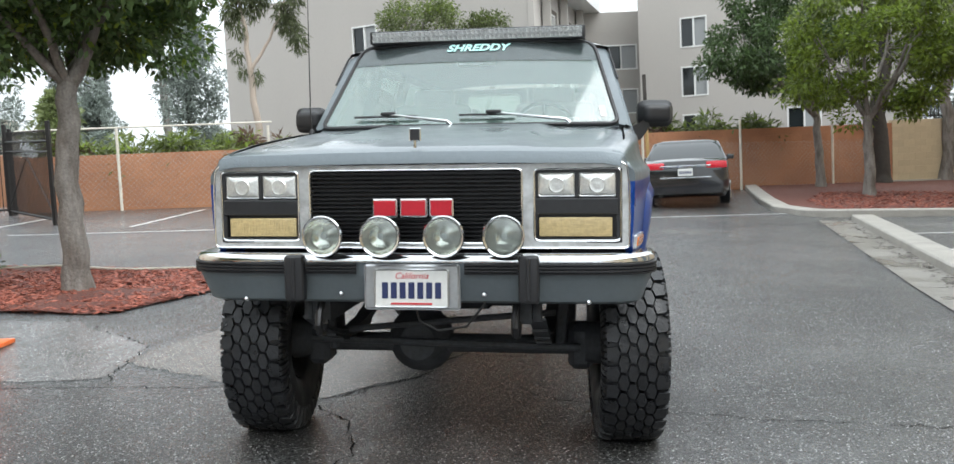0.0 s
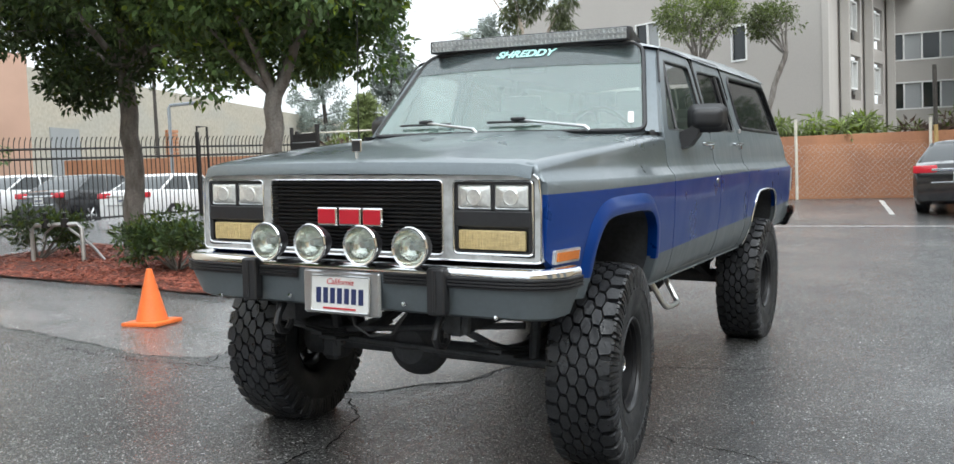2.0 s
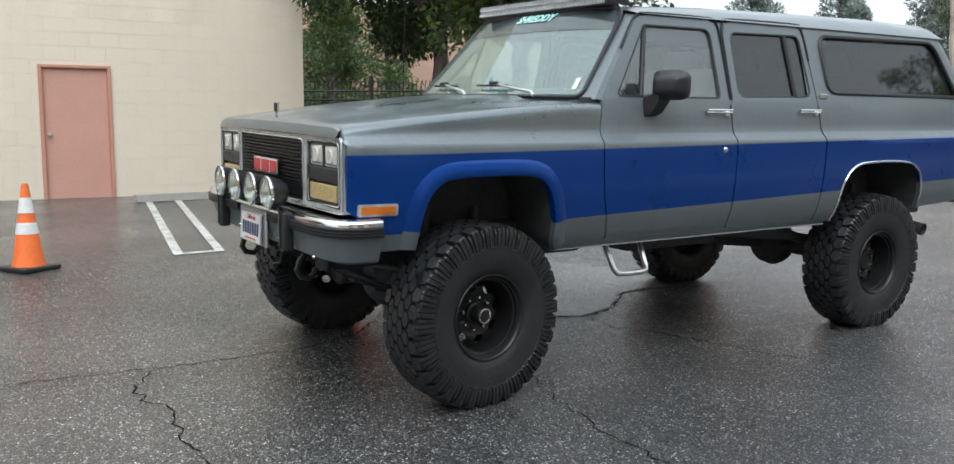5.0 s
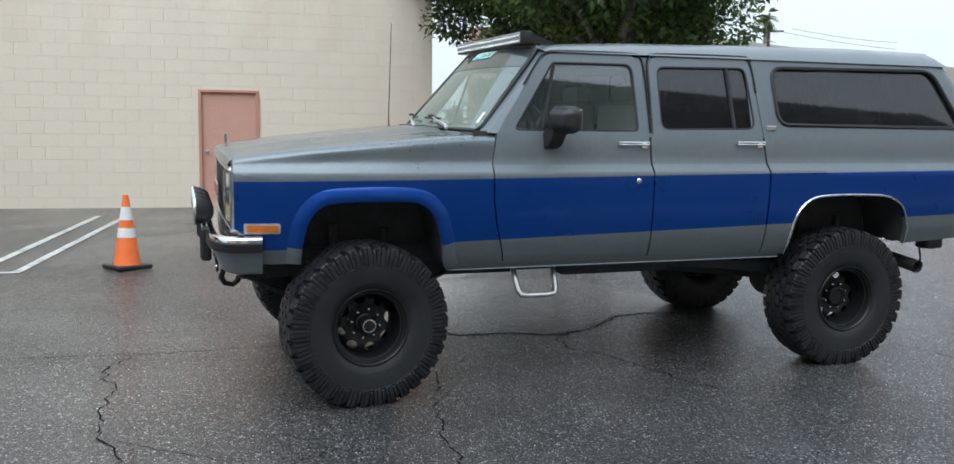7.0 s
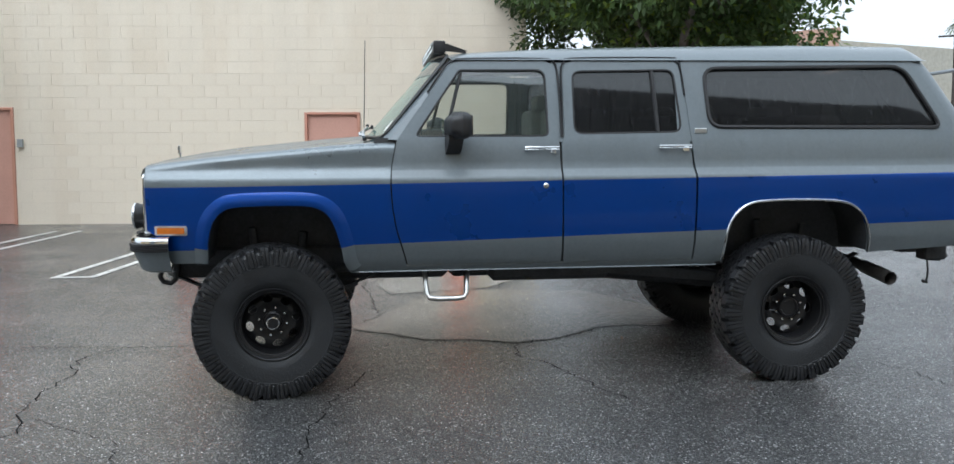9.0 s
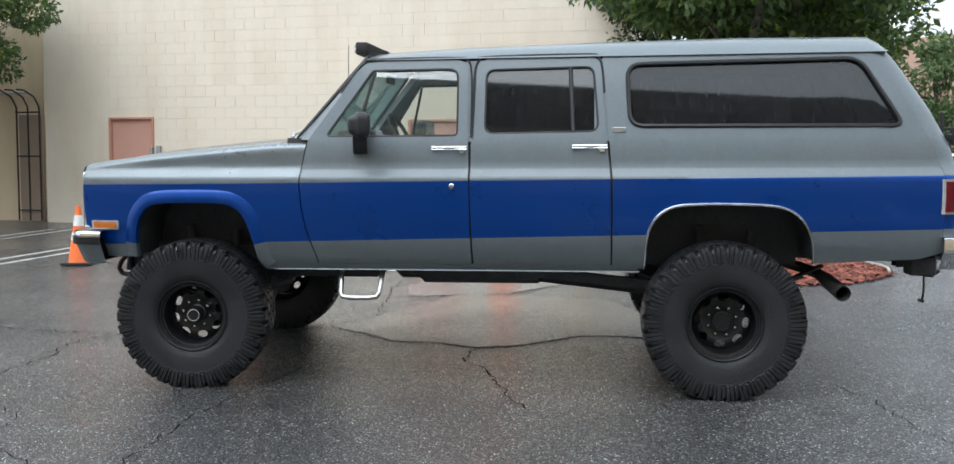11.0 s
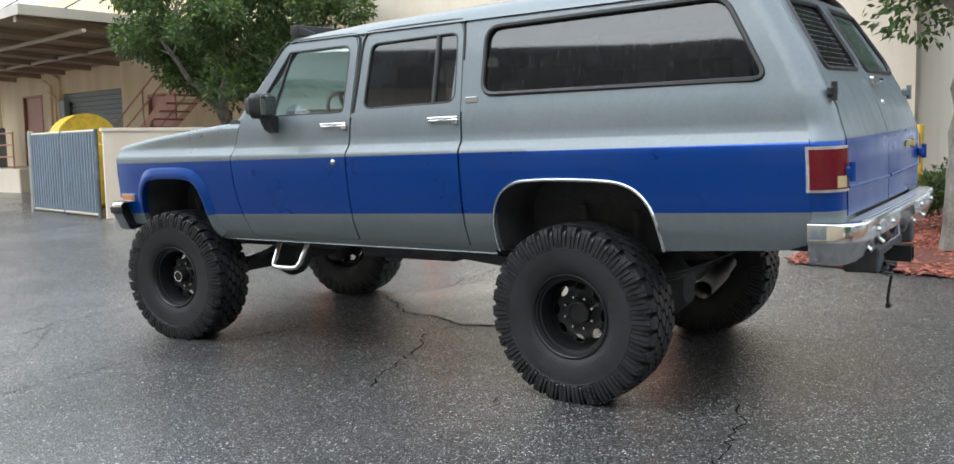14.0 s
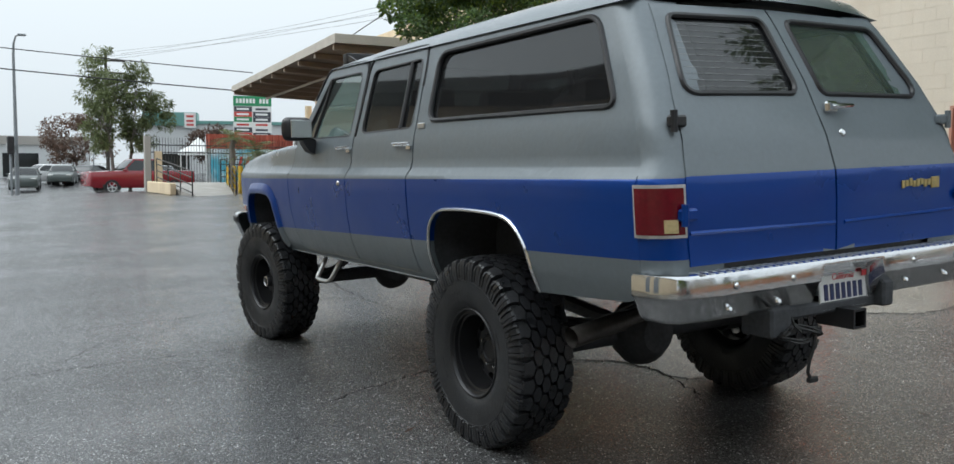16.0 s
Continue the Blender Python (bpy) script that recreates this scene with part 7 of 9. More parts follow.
# ---- apartment building ----
APT = root("apartment_building", "three-storey grey stucco apartment building with white windows", "building", kind="structure")
A0, A1 = (-18.9, 40.55), (-2.2, 34.1)
ups = [(8.35, 6.75, 9.65, 8.15), (8.4, 4.35, 9.7, 5.80), (13.55, 5.9, 14.2, 7.3), (13.6, 3.5, 14.25, 4.9)]
wall_sheet("front_wall", A0, A1, 0.5, 10.0, [(a, b, c, t) for a, b, c, t in ups], M_STUCCO_G, APT)
for a, b, c, t in ups:
    window(A0, A1, a, b, c, t, APT, 1 if c - a > 1 else 0)
# balconied side
S0, S1 = A1, (-0.55, 45.2)
wall_sheet("side_wall", S0, S1, 0.5, 10.0, [(2.2, b, 4.9, b + 1.9) for b in (1.6, 4.0, 6.5)] + [(6.3, b, 9.0, b + 1.9) for b in (1.6, 4.0, 6.5)], M_STUCCO_G, APT)
for b in (1.6, 4.0, 6.5):
    for a in (2.2, 6.3):
        f = flat_map(S0, S1, -0.9)
        bm = B()
        loft(bm, [[f(a - 0.4, v), f(a + 3.1, v)] for v in (b, b + 1.9)])
        part("balcony_back", bm, M_STUCCO_D, APT)
        window(S0, S1, a + 0.5, b + 0.5, a + 2.0, b + 1.6, APT, 1, 0.8)
for u in (1.5, 5.4, 9.6):
    f = flat_map(S0, S1, 0.25)
    p = f(u, 0)
    part("pillar", boxed((p[0], p[1], 4.8), (0.35, 0.35, 9.0), 0.02), M_STUCCO_D, APT)
bm = B()
f0, f1 = flat_map(S0, S1, 0.0), flat_map(S0, S1, 1.1)
loft(bm, [[f0(0, 9.2), f0(11, 9.2), f1(11, 9.2), f1(0, 9.2)], [f0(0, 10.0), f0(11, 10.0), f1(11, 10.0), f1(0, 10.0)]], closed=True, caps=True)
part("overhang", bm, M_ALU, APT)
G0, G1 = (-1.0, 44.4), (4.6, 45.4)
gw = [(0.16, b, 3.36, b + 1.2) for b in (1.35, 3.85, 6.2)]
wall_sheet("wing_wall", G0, G1, 0.5, 9.2, gw, M_STUCCO_D, APT)
for w in gw:
    window(G0, G1, *w, APT, 3)
R0, R1 = (2.40, 42.4), (14.5, 38.0)
rw = [(2.2, b, 3.4, b + 1.35) for b in (2.0, 4.35, 6.75)] + [(7.2, b, 8.6, b + 1.35) for b in (2.0, 4.35, 6.75)]
wall_sheet("right_wall", R0, R1, 0.5, 11.0, rw, M_STUCCO_G, APT)
for w in rw:
    window(R0, R1, *w, APT, 1)
wall_sheet("right_side", (3.4, 46), R0, 0.5, 11.0, [], M_STUCCO_G, APT)
wall_sheet("left_side", (-15.0, 51.0), A0, 0.5, 10.0, [], M_STUCCO_G, APT)
bm = B()
bm.faces.new([bm.verts.new((*p, 9.98)) for p in (A0, A1, S1, (-15, 51))])
bm.faces.new([bm.verts.new((*p, 10.98)) for p in (R0, R1, (17, 47), (3.4, 46))])
part("flat_roof", bm, M_STUCCO_D, APT)

# ---- right-hand planting bed with kerbs, swale ----
BED = [(4.72, 13.30), (7.6, 13.5), (16.0, 14.5), (16.0, 27.0), (9.5, 24.2), (5.0, 23.2), (4.66, 19.5), (4.42, 16.5), (4.34, 14.3)]


def bed(name, poly, h, mat, label, r=0.3, kerb=0.13, kerb_h=0.11):
    pts = rounded(poly, r, 6)
    rt = root(name, label, "planting bed", kind="structure")
    bm = B()
    vs = [bm.verts.new((*p, gz(*p) + h)) for p in pts]
    bm.faces.new(vs)
    bmesh.ops.triangulate(bm, faces=bm.faces[:])
    bmesh.ops.subdivide_edges(bm, edges=bm.edges[:], cuts=3, use_grid_fill=True)
    for v in bm.verts:
        v.co.z = gz(v.co.x, v.co.y) + h + 0.05 * noise.noise(Vector((v.co.x * 1.7, v.co.y * 1.7, 0))) * (0.5 if kerb else 1)
    part("mulch", bm, mat, rt, "red bark mulch")
    if kerb:
        bm = B()
        rows = []
        k = len(pts)
        for i in range(k + 1):
            p = Vector(pts[i % k])
            a, c = Vector(pts[i % k - 1]), Vector(pts[(i + 1) % k])
            t = (c - a).normalized()
            nrm = Vector((t.y, -t.x))
            g = gz(*p)
            rows.append([(*(p + nrm * o), g + z) for o, z in ((kerb, -0.05), (kerb, kerb_h - 0.02), (kerb - 0.02, kerb_h), (0.0, kerb_h), (-0.01, 0.0))])
        loft(bm, rows)
        bmesh.ops.recalc_face_normals(bm, faces=bm.faces[:])
        part("kerb", bm, M_CURB, rt, "wet concrete kerb")
    return rt


bed("planter_far", BED, 0.09, M_MULCH, "raised bed of red bark mulch inside a concrete kerb", 0.35, 0.32, 0.13)
sw = root("swale", "shallow wet concrete gutter beside a low kerb", "gutter", kind="structure")


def gutter_x(y):
    return 3.6 + (y - 3.0) * 0.0915


for i in range(7):
    y0, y1 = 12.25 - i * 1.45, 12.25 - (i + 1) * 1.45 + 0.012
    rows = []
    for y in (y0, (y0 + y1) / 2, y1):
        rows.append([(gutter_x(y) + d, y, gz(gutter_x(y) + d, y) + h) for d, h in ((0, 0.009), (0.20, 0.006), (0.30, 0.004), (0.42, 0.004), (0.56, 0.006))])
    bm = B()
    loft(bm, rows)
    part("slab", bm, M_SWALE, sw)
    bm = B()
    loft(bm, [[(gutter_x(y) + d, y, gz(gutter_x(y) + d, y) + h) for d, h in ((0.55, -0.02), (0.56, 0.095), (0.58, 0.112), (0.92, 0.112), (0.94, 0.095), (0.95, -0.02))] for y in (y0, (y0 + y1) / 2, y1)], caps=True)
    bmesh.ops.recalc_face_normals(bm, faces=bm.faces[:])
    part("kerb", bm, M_CURB, sw, "low wet concrete kerb")
rnd = random.Random(14)
v, f = [], []
for i in range(160):
    y = rnd.uniform(3.5, 11.0)
    x = gutter_x(y) + rnd.gauss(0.42, 0.06)
    m = pose(x, y, gz(x, y) + 0.012, 0, 0, rnd.uniform(0, 360))
    b0 = len(v)
    l, w = rnd.uniform(0.015, 0.05), rnd.uniform(0.006, 0.02)
    v += [tuple(m @ Vector(q)) for q in ((-l, 0, 0), (0, -w, 0.004), (l, 0, 0.002), (0, w, 0.006))]
    f.append((b0, b0 + 1, b0 + 2, b0 + 3))
tagged(raw("leaf_litter", v, f, M_BARK_D), "dark wet leaf litter along the gutter", "litter", kind="stuff")

# ---- mulch island by the warehouse corner ----
ISLAND = [(-3.62, 2.90), (-3.28, 4.3), (-3.32, 5.1), (-3.95, 5.75), (-6.9, 5.98), (-10.2, 6.1), (-10.2, 3.3), (-8.9, 3.25), (-8.3, 2.98), (-5.6, 2.98)]
bed("planter_island", ISLAND, 0.022, M_MULCH, "flat island of red bark mulch beside the warehouse", 0.35, kerb=0)


def inside(x, y, poly):
    r = False
    for (x0, y0), (x1, y1) in zip(poly, poly[1:] + poly[:1]):
        if (y0 > y) != (y1 > y) and x < (x1 - x0) * (y - y0) / (y1 - y0) + x0:
            r = not r
    return r


def chips(poly, n, h, seed):
    rnd = random.Random(seed)
    xs, ys = [p[0] for p in poly], [p[1] for p in poly]
    v, f = [], []
    while len(f) < n * 5:
        x, y = rnd.uniform(min(xs), max(xs)), rnd.uniform(min(ys), max(ys))
        if not inside(x, y, poly):
            continue
        a, t = rnd.uniform(0, 6.28), rnd.uniform(-0.5, 0.5)
        l, w, th = rnd.uniform(0.02, 0.05), rnd.uniform(0.008, 0.018), 0.006
        m = pose(x, y, gz(x, y) + h + rnd.uniform(0, 0.03), math.degrees(t), math.degrees(rnd.uniform(-0.4, 0.4)), math.degrees(a))
        b0 = len(v)
        for p in ((-l, -w, 0), (l, -w, 0), (l, w, 0), (-l, w, 0), (-l * 0.9, -w, th), (l * 0.9, -w * 0.8, th), (l * 0.9, w * 0.9, th), (-l, w * 0.8, th)):
            v.append(tuple(m @ Vector(p)))
        for q in ((4, 5, 6, 7), (0, 1, 5, 4), (1, 2, 6, 5), (2, 3, 7, 6), (3, 0, 4, 7)):
            f.append(tuple(b0 + i for i in q))
    return v, f


v, f = chips([(x * 1.012 + 0.06, y * 1.01) for x, y in ISLAND], 11000, 0.008, 3)
tagged(raw("bark_chips", v, f, M_CHIP), "loose red bark chips", "mulch", kind="stuff")
v, f = chips([(4.95, 13.4), (7.6, 13.7), (12, 14.3), (12, 19), (6, 19), (5.0, 16)], 4000, 0.09, 4)
tagged(raw("bark_chips", v, f, M_CHIP), "loose red bark chips", "mulch", kind="stuff")

# ---- painted lines ----
LINES = root("stall_lines", "worn white stall lines on the asphalt", "road marking", kind="structure")
sd = Vector((-1, 0.17)).normalized()
for x0, y0 in ((-4.03, 0.005), (-3.80, -2.705), (-4.0, -5.15), (-4.08, -7.55)):
    for off in (-0.20, 0.20):
        a = Vector((x0, y0 + off))
        strip("stall_line", a, a + sd * 4.7, 0.09, M_LINE, LINES, "", 0.005, 12, "", 0.06)
    strip("stall_line", Vector((x0, y0 - 0.24)), Vector((x0, y0 + 0.24)), 0.09, M_LINE, LINES, "", 0.0065, 3)
strip("bay_line", (-9.65, 9.85), (4.2, 13.8), 0.10, M_LINE, LINES, "", 0.005, 20, "", 0.1)
for u in (1.2, 4.0, 6.8, 9.4, 14.2, 15.0):
    p = BW0 + bdir * u + bout * 0.9
    strip("bay_line", p, p + Vector((0.12, -1)).normalized() * 4.2, 0.10, M_LINE, LINES, "", 0.005, 8, "", 0.1)
for k in range(3):
    strip("bay_line", Vector((5.3 - 0.15 * k, 10.1 - 2.0 * k)), Vector((11.0, 11.2 - 2.0 * k)), 0.10, M_LINE, LINES, "", 0.005, 8, "", 0.1)
# wheel stop
ws_ = root("wheel_stop", "short worn concrete wheel stop", "wheel stop", at(-8.55, 1.12, 0, 96))
bm = B()
loft(bm, [[(x, y, z) for y, z in ((-0.08, 0), (-0.06, 0.10), (0.06, 0.10), (0.08, 0))] for x in (-0.75, -0.72, 0.72, 0.75)], closed=True, caps=True)
part("stop_block", bm, M_CURB, ws_)


# ---- cracks, patches ----
def crack(pts, w, seed, lift=0.004):
    rnd = random.Random(seed)
    out = []
    for a, b in zip(pts, pts[1:]):
        a, b = Vector(a), Vector(b)
        n = max(2, int((b - a).length / 0.05))
        for i in range(n):
            p = a.lerp(b, i / n)
            out.append(p + Vector((rnd.uniform(-1, 1), rnd.uniform(-1, 1))) * 0.026)
    out.append(Vector(pts[-1]))
    bm = B()
    rows = []
    for i, p in enumerate(out):
        d = (out[min(i + 1, len(out) - 1)] - out[max(i - 1, 0)]).normalized()
        s = Vector((-d.y, d.x)) * w * rnd.uniform(0.2, 0.85) / 2
        if i in (0, len(out) - 1):
            s *= 0.1
        rows.append([(*(p + s), gz(*(p + s)) + lift), (*(p - s), gz(*(p - s)) + lift)])
    loft(bm, rows)
    return finish("crack", bm, M_CRACK, CRACKS)


CRACKS = root("cracks", "jagged dark cracks in the asphalt", "crack", kind="structure")

# plain building that closes the lot on its open side
OPP = root("wall_opposite", "plain cream building with a dark eave", "wall", kind="structure")
opp_m = Matrix.Translation((11.9, 2.0, 0.0)) @ pose(0, 0, 0, 0, 0, -6)
oa, ob_ = opp_m @ Vector((0.9, 24.0, 0)), opp_m @ Vector((0.9, -32.0, 0))
wall_sheet("opposite_wall", (oa.x, oa.y), (ob_.x, ob_.y), -0.8, 8.6, [], M_STUCCO_Y, OPP)
part("eave", boxed((0.8, -4.0, 8.75), (1.6, 56.4, 0.5), 0.03, opp_m), M_BARK_D, OPP)
part("opposite_roof", boxed((6.0, -4.0, 8.92), (10.4, 56.4, 0.12), 0.02, opp_m), M_GREYDOOR, OPP)
for y0, y1 in ((-10.2, -7.0), (-3.8, -0.9), (1.6, 4.6)):
    part("opposite_shutter", boxed((0.86, (y0 + y1) / 2, 3.8), (0.06, y1 - y0, 7.9), 0.01, opp_m), M_GREYDOOR, OPP)
for i, (pts, w) in enumerate((
        ([(-0.68, -3.3), (-0.60, -2.35), (-0.55, -2.22), (-0.42, -1.28), (-0.38, -0.45), (-0.55, 0.0), (-0.86, 0.34)], 0.016),
        ([(-0.40, -1.29), (-0.11, -1.44), (0.10, -1.43), (0.22, -1.35), (0.55, -1.40), (0.72, -1.40), (1.17, -1.38), (1.32, -1.28), (1.49, -1.27), (1.57, -1.35), (2.14, -1.30), (2.75, -1.4), (4.2, -1.5)], 0.016),
        ([(-0.86, 0.34), (-1.31, 0.64), (-1.66, 0.58), (-2.15, 0.55), (-2.83, 0.44), (-3.72, 0.52)], 0.015),
        ([(-0.86, 0.34), (-0.36, 0.98), (-0.31, 1.38), (-0.18, 1.62), (-0.28, 1.95), (-0.61, 2.36), (-0.67, 2.6), (-0.59, 2.91), (-0.50, 3.2), (-0.35, 3.42)], 0.022),
        ([(-0.18, 1.62), (0.16, 1.59), (0.46, 1.79), (0.87, 1.92), (1.3, 2.1)], 0.018),
        ([(-3.55, 2.45), (-2.56, 1.70), (-2.36, 0.84), (-2.19, 0.55)], 0.012),
        ([(0.25, 0.82), (0.51, 0.51), (0.70, 0.50), (1.07, 0.36), (1.33, 0.33), (1.6, 0.26), (2.07, 0.26), (2.42, 0.23), (3.4, 0.3), (5.0, 0.2)], 0.014),
        ([(0.5, 3.9), (0.94, 4.07), (1.49, 4.12), (2.21, 4.63), (3.4, 4.7)], 0.012),
        ([(1.2, -1.3), (1.7, -0.7), (2.1, -0.6), (2.5, 0.0)], 0.010))):
    crack(pts, w, 10 + i)


def patch(name, pts, mat, label, lift=0.003, seed=1):
    """A thin repaired or damp-looking field with an uneven edge that follows the ground."""
    rnd = random.Random(seed)
    pts = rounded(pts, 0.12, 4)
    bm = B()
    out = []
    for a, b in zip(pts, pts[1:] + pts[:1]):
        a, b = Vector(a), Vector(b)
        n = max(1, int((b - a).length / 0.12))
        for i in range(n):
            p = a.lerp(b, i / n) + Vector((rnd.uniform(-1, 1), rnd.uniform(-1, 1))) * 0.03
            out.append(p)
    vs = [bm.verts.new((p.x, p.y, 0)) for p in out]
    bm.faces.new(vs)
    bmesh.ops.triangulate(bm, faces=bm.faces[:])
    for v in bm.verts:
        v.co.z = gz(v.co.x, v.co.y) + lift
    return tagged(finish(name, bm, mat), label, "asphalt", kind="structure")


M_PATCH = asphalt_material("worn_pale_asphalt", (0.135, 0.132, 0.126), 190, 0.35, (0.9, 1.0), (0.12, 0.05))
M_CLAY = asphalt_material("silt_stained_asphalt", (0.120, 0.110, 0.096), 190, 0.45, (0.7, 1.0), (0.16, 0.08))
patch("pale_patch", [(-8.0, 2.7), (-3.7, 2.58), (-2.56, 1.70), (-2.32, 0.75), (-2.85, 0.6), (-5.0, 0.9), (-8.0, 1.6)], M_PATCH, "paler worn asphalt before the mulch island")
patch("pale_patch", [(-0.88, 0.38), (-0.39, 0.98), (-0.34, 1.38), (-0.21, 1.62), (-0.31, 1.95), (-0.64, 2.36), (-0.70, 2.6), (-0.63, 2.95), (-1.3, 3.1), (-2.3, 2.6), (-2.5, 1.2), (-1.4, 0.68)], M_CLAY, "silty damp field beside the truck", seed=4)


# a few fallen leaves
rnd = random.Random(23)
v, f = [], []
for i in range(46):
    x, y = (rnd.uniform(-4.0, 2.6), rnd.uniform(-3.5, 5.5)) if i < 26 else (rnd.uniform(-9, -3.4), rnd.uniform(-3, 3))
    m = pose(x, y, gz(x, y) + 0.008, rnd.uniform(-12, 12), rnd.uniform(-12, 12), rnd.uniform(0, 360))
    l, w = rnd.uniform(0.02, 0.045), rnd.uniform(0.008, 0.016)
    b0 = len(v)
    v += [tuple(m @ Vector(q)) for q in ((-l, 0, 0), (-l * 0.2, -w, 0.004), (l, 0, 0.006), (-l * 0.2, w, 0.004))]
    f.append((b0, b0 + 1, b0 + 2, b0 + 3))
tagged(raw("fallen_leaves", v, f, M_LEAF_R), "small brown leaves lying on the asphalt", "leaves", kind="stuff")


# ---- cones ----
def cone(x, y, mat, bands, h=0.72, turn=0, label=""):
    c = root("traffic_cone", label, "cone", at(x, y, 0, turn), group="cones along the stalls")
    bm = B()
    box(bm, (0, 0, 0.018), (0.36, 0.36, 0.036), 0.012, None, 2)
    part("cone_base", bm, M_BLACKRUB if bands else mat, c)
    bm = B()
    lathe(bm, [(0.135, 0.034), (0.128, 0.06), (0.030, h - 0.03), (0.026, h - 0.005), (0.018, h), (0.012, h - 0.01)], 28)
    part("cone_body", bm, mat, c)
    if bands:
        for z0, z1 in ((h * 0.42, h * 0.55), (h * 0.66, h * 0.84)):
            bm = B()
            f = lambda z: 0.128 + (0.030 - 0.128) * (z - 0.06) / (h - 0.09) + 0.003
            lathe(bm, [(f(z0) - 0.003, z0), (f(z0), z0 + 0.002), (f(z1), z1 - 0.002), (f(z1) - 0.003, z1)], 28)
            part("reflective_band", bm, M_WHITEBAND, c, "white reflective band")
    return c


cone(-3.80, 1.52, M_ORANGE, False, 0.48, 10, "plain orange traffic cone on wet asphalt")
cone(-3.86, -1.495, M_ORANGE, True, 0.74, 30, "orange traffic cone with two white bands and a black foot")
cone(-4.32, -3.87, M_ORANGE, True, 0.74, 15, "orange traffic cone with two white bands and a black foot")
cone(-4.72, -6.36, M_FADED, False, 0.88, 20, "plain faded orange traffic cone")
cone(-5.14, -8.67, M_ORANGE, True, 0.66, 5, "orange traffic cone with two white bands by the low wall")


# ---- bollards ----
def bollard(x, y, h=1.1, lean=0.0, r=0.055):
    b = root("bollard", "scuffed yellow steel bollard", "bollard", at(x, y, -0.02) @ pose(0, 0, 0, 0, lean, 0), group="yellow bollards")
    bm = B()
    lathe(bm, [(r + 0.001, 0), (r, 0.02), (r, h - 0.03), (r * 0.9, h - 0.01), (r * 0.5, h), (0, h)], 18)
    part("bollard_post", bm, M_YELLOW, b)
    return b


bollard(-8.98, 2.40, 1.16)
bollard(-8.86, 3.235, 1.18, -4)
for x, y in ((-9.49, -28.5), (-8.85, -29.6), (-7.95, -30.2), (-8.42, -32.7), (-8.76, -34.7)):
    bollard(x, y, 1.15, 0, 0.10)


# ---- trees and shrubs ----
def leaf_mesh(name, centres, radii, count, size, mat, parent, seed, droop=0.3, aspect=0.36, flat=0.8, bright=None):
    """Clumps of single leaves round the given centres, as one mesh."""
    rnd = np.random.RandomState(seed)
    centres, radii = np.array(centres, float), np.array(radii, float)
    pick = rnd.randint(0, len(centres), count)
    d = rnd.normal(size=(count, 3))
    d /= np.linalg.norm(d, axis=1)[:, None]
    rr = radii[pick] * rnd.uniform(0.25, 1.0, count) ** 0.6
    pos = centres[pick] + d * rr[:, None] * np.array([1, 1, flat])
    ax = d * 0.8 + rnd.normal(size=(count, 3)) * 0.6
    ax[:, 2] -= droop
    ax /= np.linalg.norm(ax, axis=1)[:, None]
    nn = rnd.normal(size=(count, 3)) * 0.7 + np.array([0, 0, 0.9])
    sd = np.cross(ax, nn)
    sd /= np.maximum(1e-6, np.linalg.norm(sd, axis=1))[:, None]
    up = np.cross(sd, ax)
    L = size * rnd.uniform(0.6, 1.25, count)[:, None]
    w = L * aspect
    v = np.stack([pos, pos + ax * L * 0.45 + sd * w * 0.5 + up * L * 0.05, pos + ax * L, pos + ax * L * 0.45 - sd * w * 0.5 + up * L * 0.05], axis=1).reshape(-1, 3)
    me = bpy.data.meshes.new(name)
    me.vertices.add(len(v))
    me.vertices.foreach_set("co", v.ravel())
    me.loops.add(count * 4)
    me.loops.foreach_set("vertex_index", np.arange(count * 4))
    me.polygons.add(count)
    me.polygons.foreach_set("loop_start", np.arange(count) * 4)
    me.polygons.foreach_set("loop_total", np.full(count, 4))
    me.materials.append(mat)
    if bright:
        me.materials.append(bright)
        # second leaf colour: a random share, larger in the upper crown
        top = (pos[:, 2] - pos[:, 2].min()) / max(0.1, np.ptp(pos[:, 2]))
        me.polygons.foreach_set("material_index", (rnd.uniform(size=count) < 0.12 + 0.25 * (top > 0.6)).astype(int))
    me.update()
    ob = new(name, me)
    ob.parent = parent
    return ob


def limb(bm, pts, r0, r1, n=10, seed=0):
    """A tapered, slightly crooked limb through the points."""
    rnd = random.Random(seed)
    out, rs = [], []
    for i, (a, b) in enumerate(zip(pts, pts[1:])):
        a, b = Vector(a), Vector(b)
        for k in range(4):
            t = (i + k / 4) / (len(pts) - 1)
            j = Vector((rnd.uniform(-1, 1), rnd.uniform(-1, 1), 0)) * (0.04 * (a - b).length if (i or k) else 0)
            out.append(a.lerp(b, k / 4) + j)
            rs.append(r0 + (r1 - r0) * t)
    out.append(Vector(pts[-1]))
    rs.append(r1)
    tube(bm, out, rs, n)


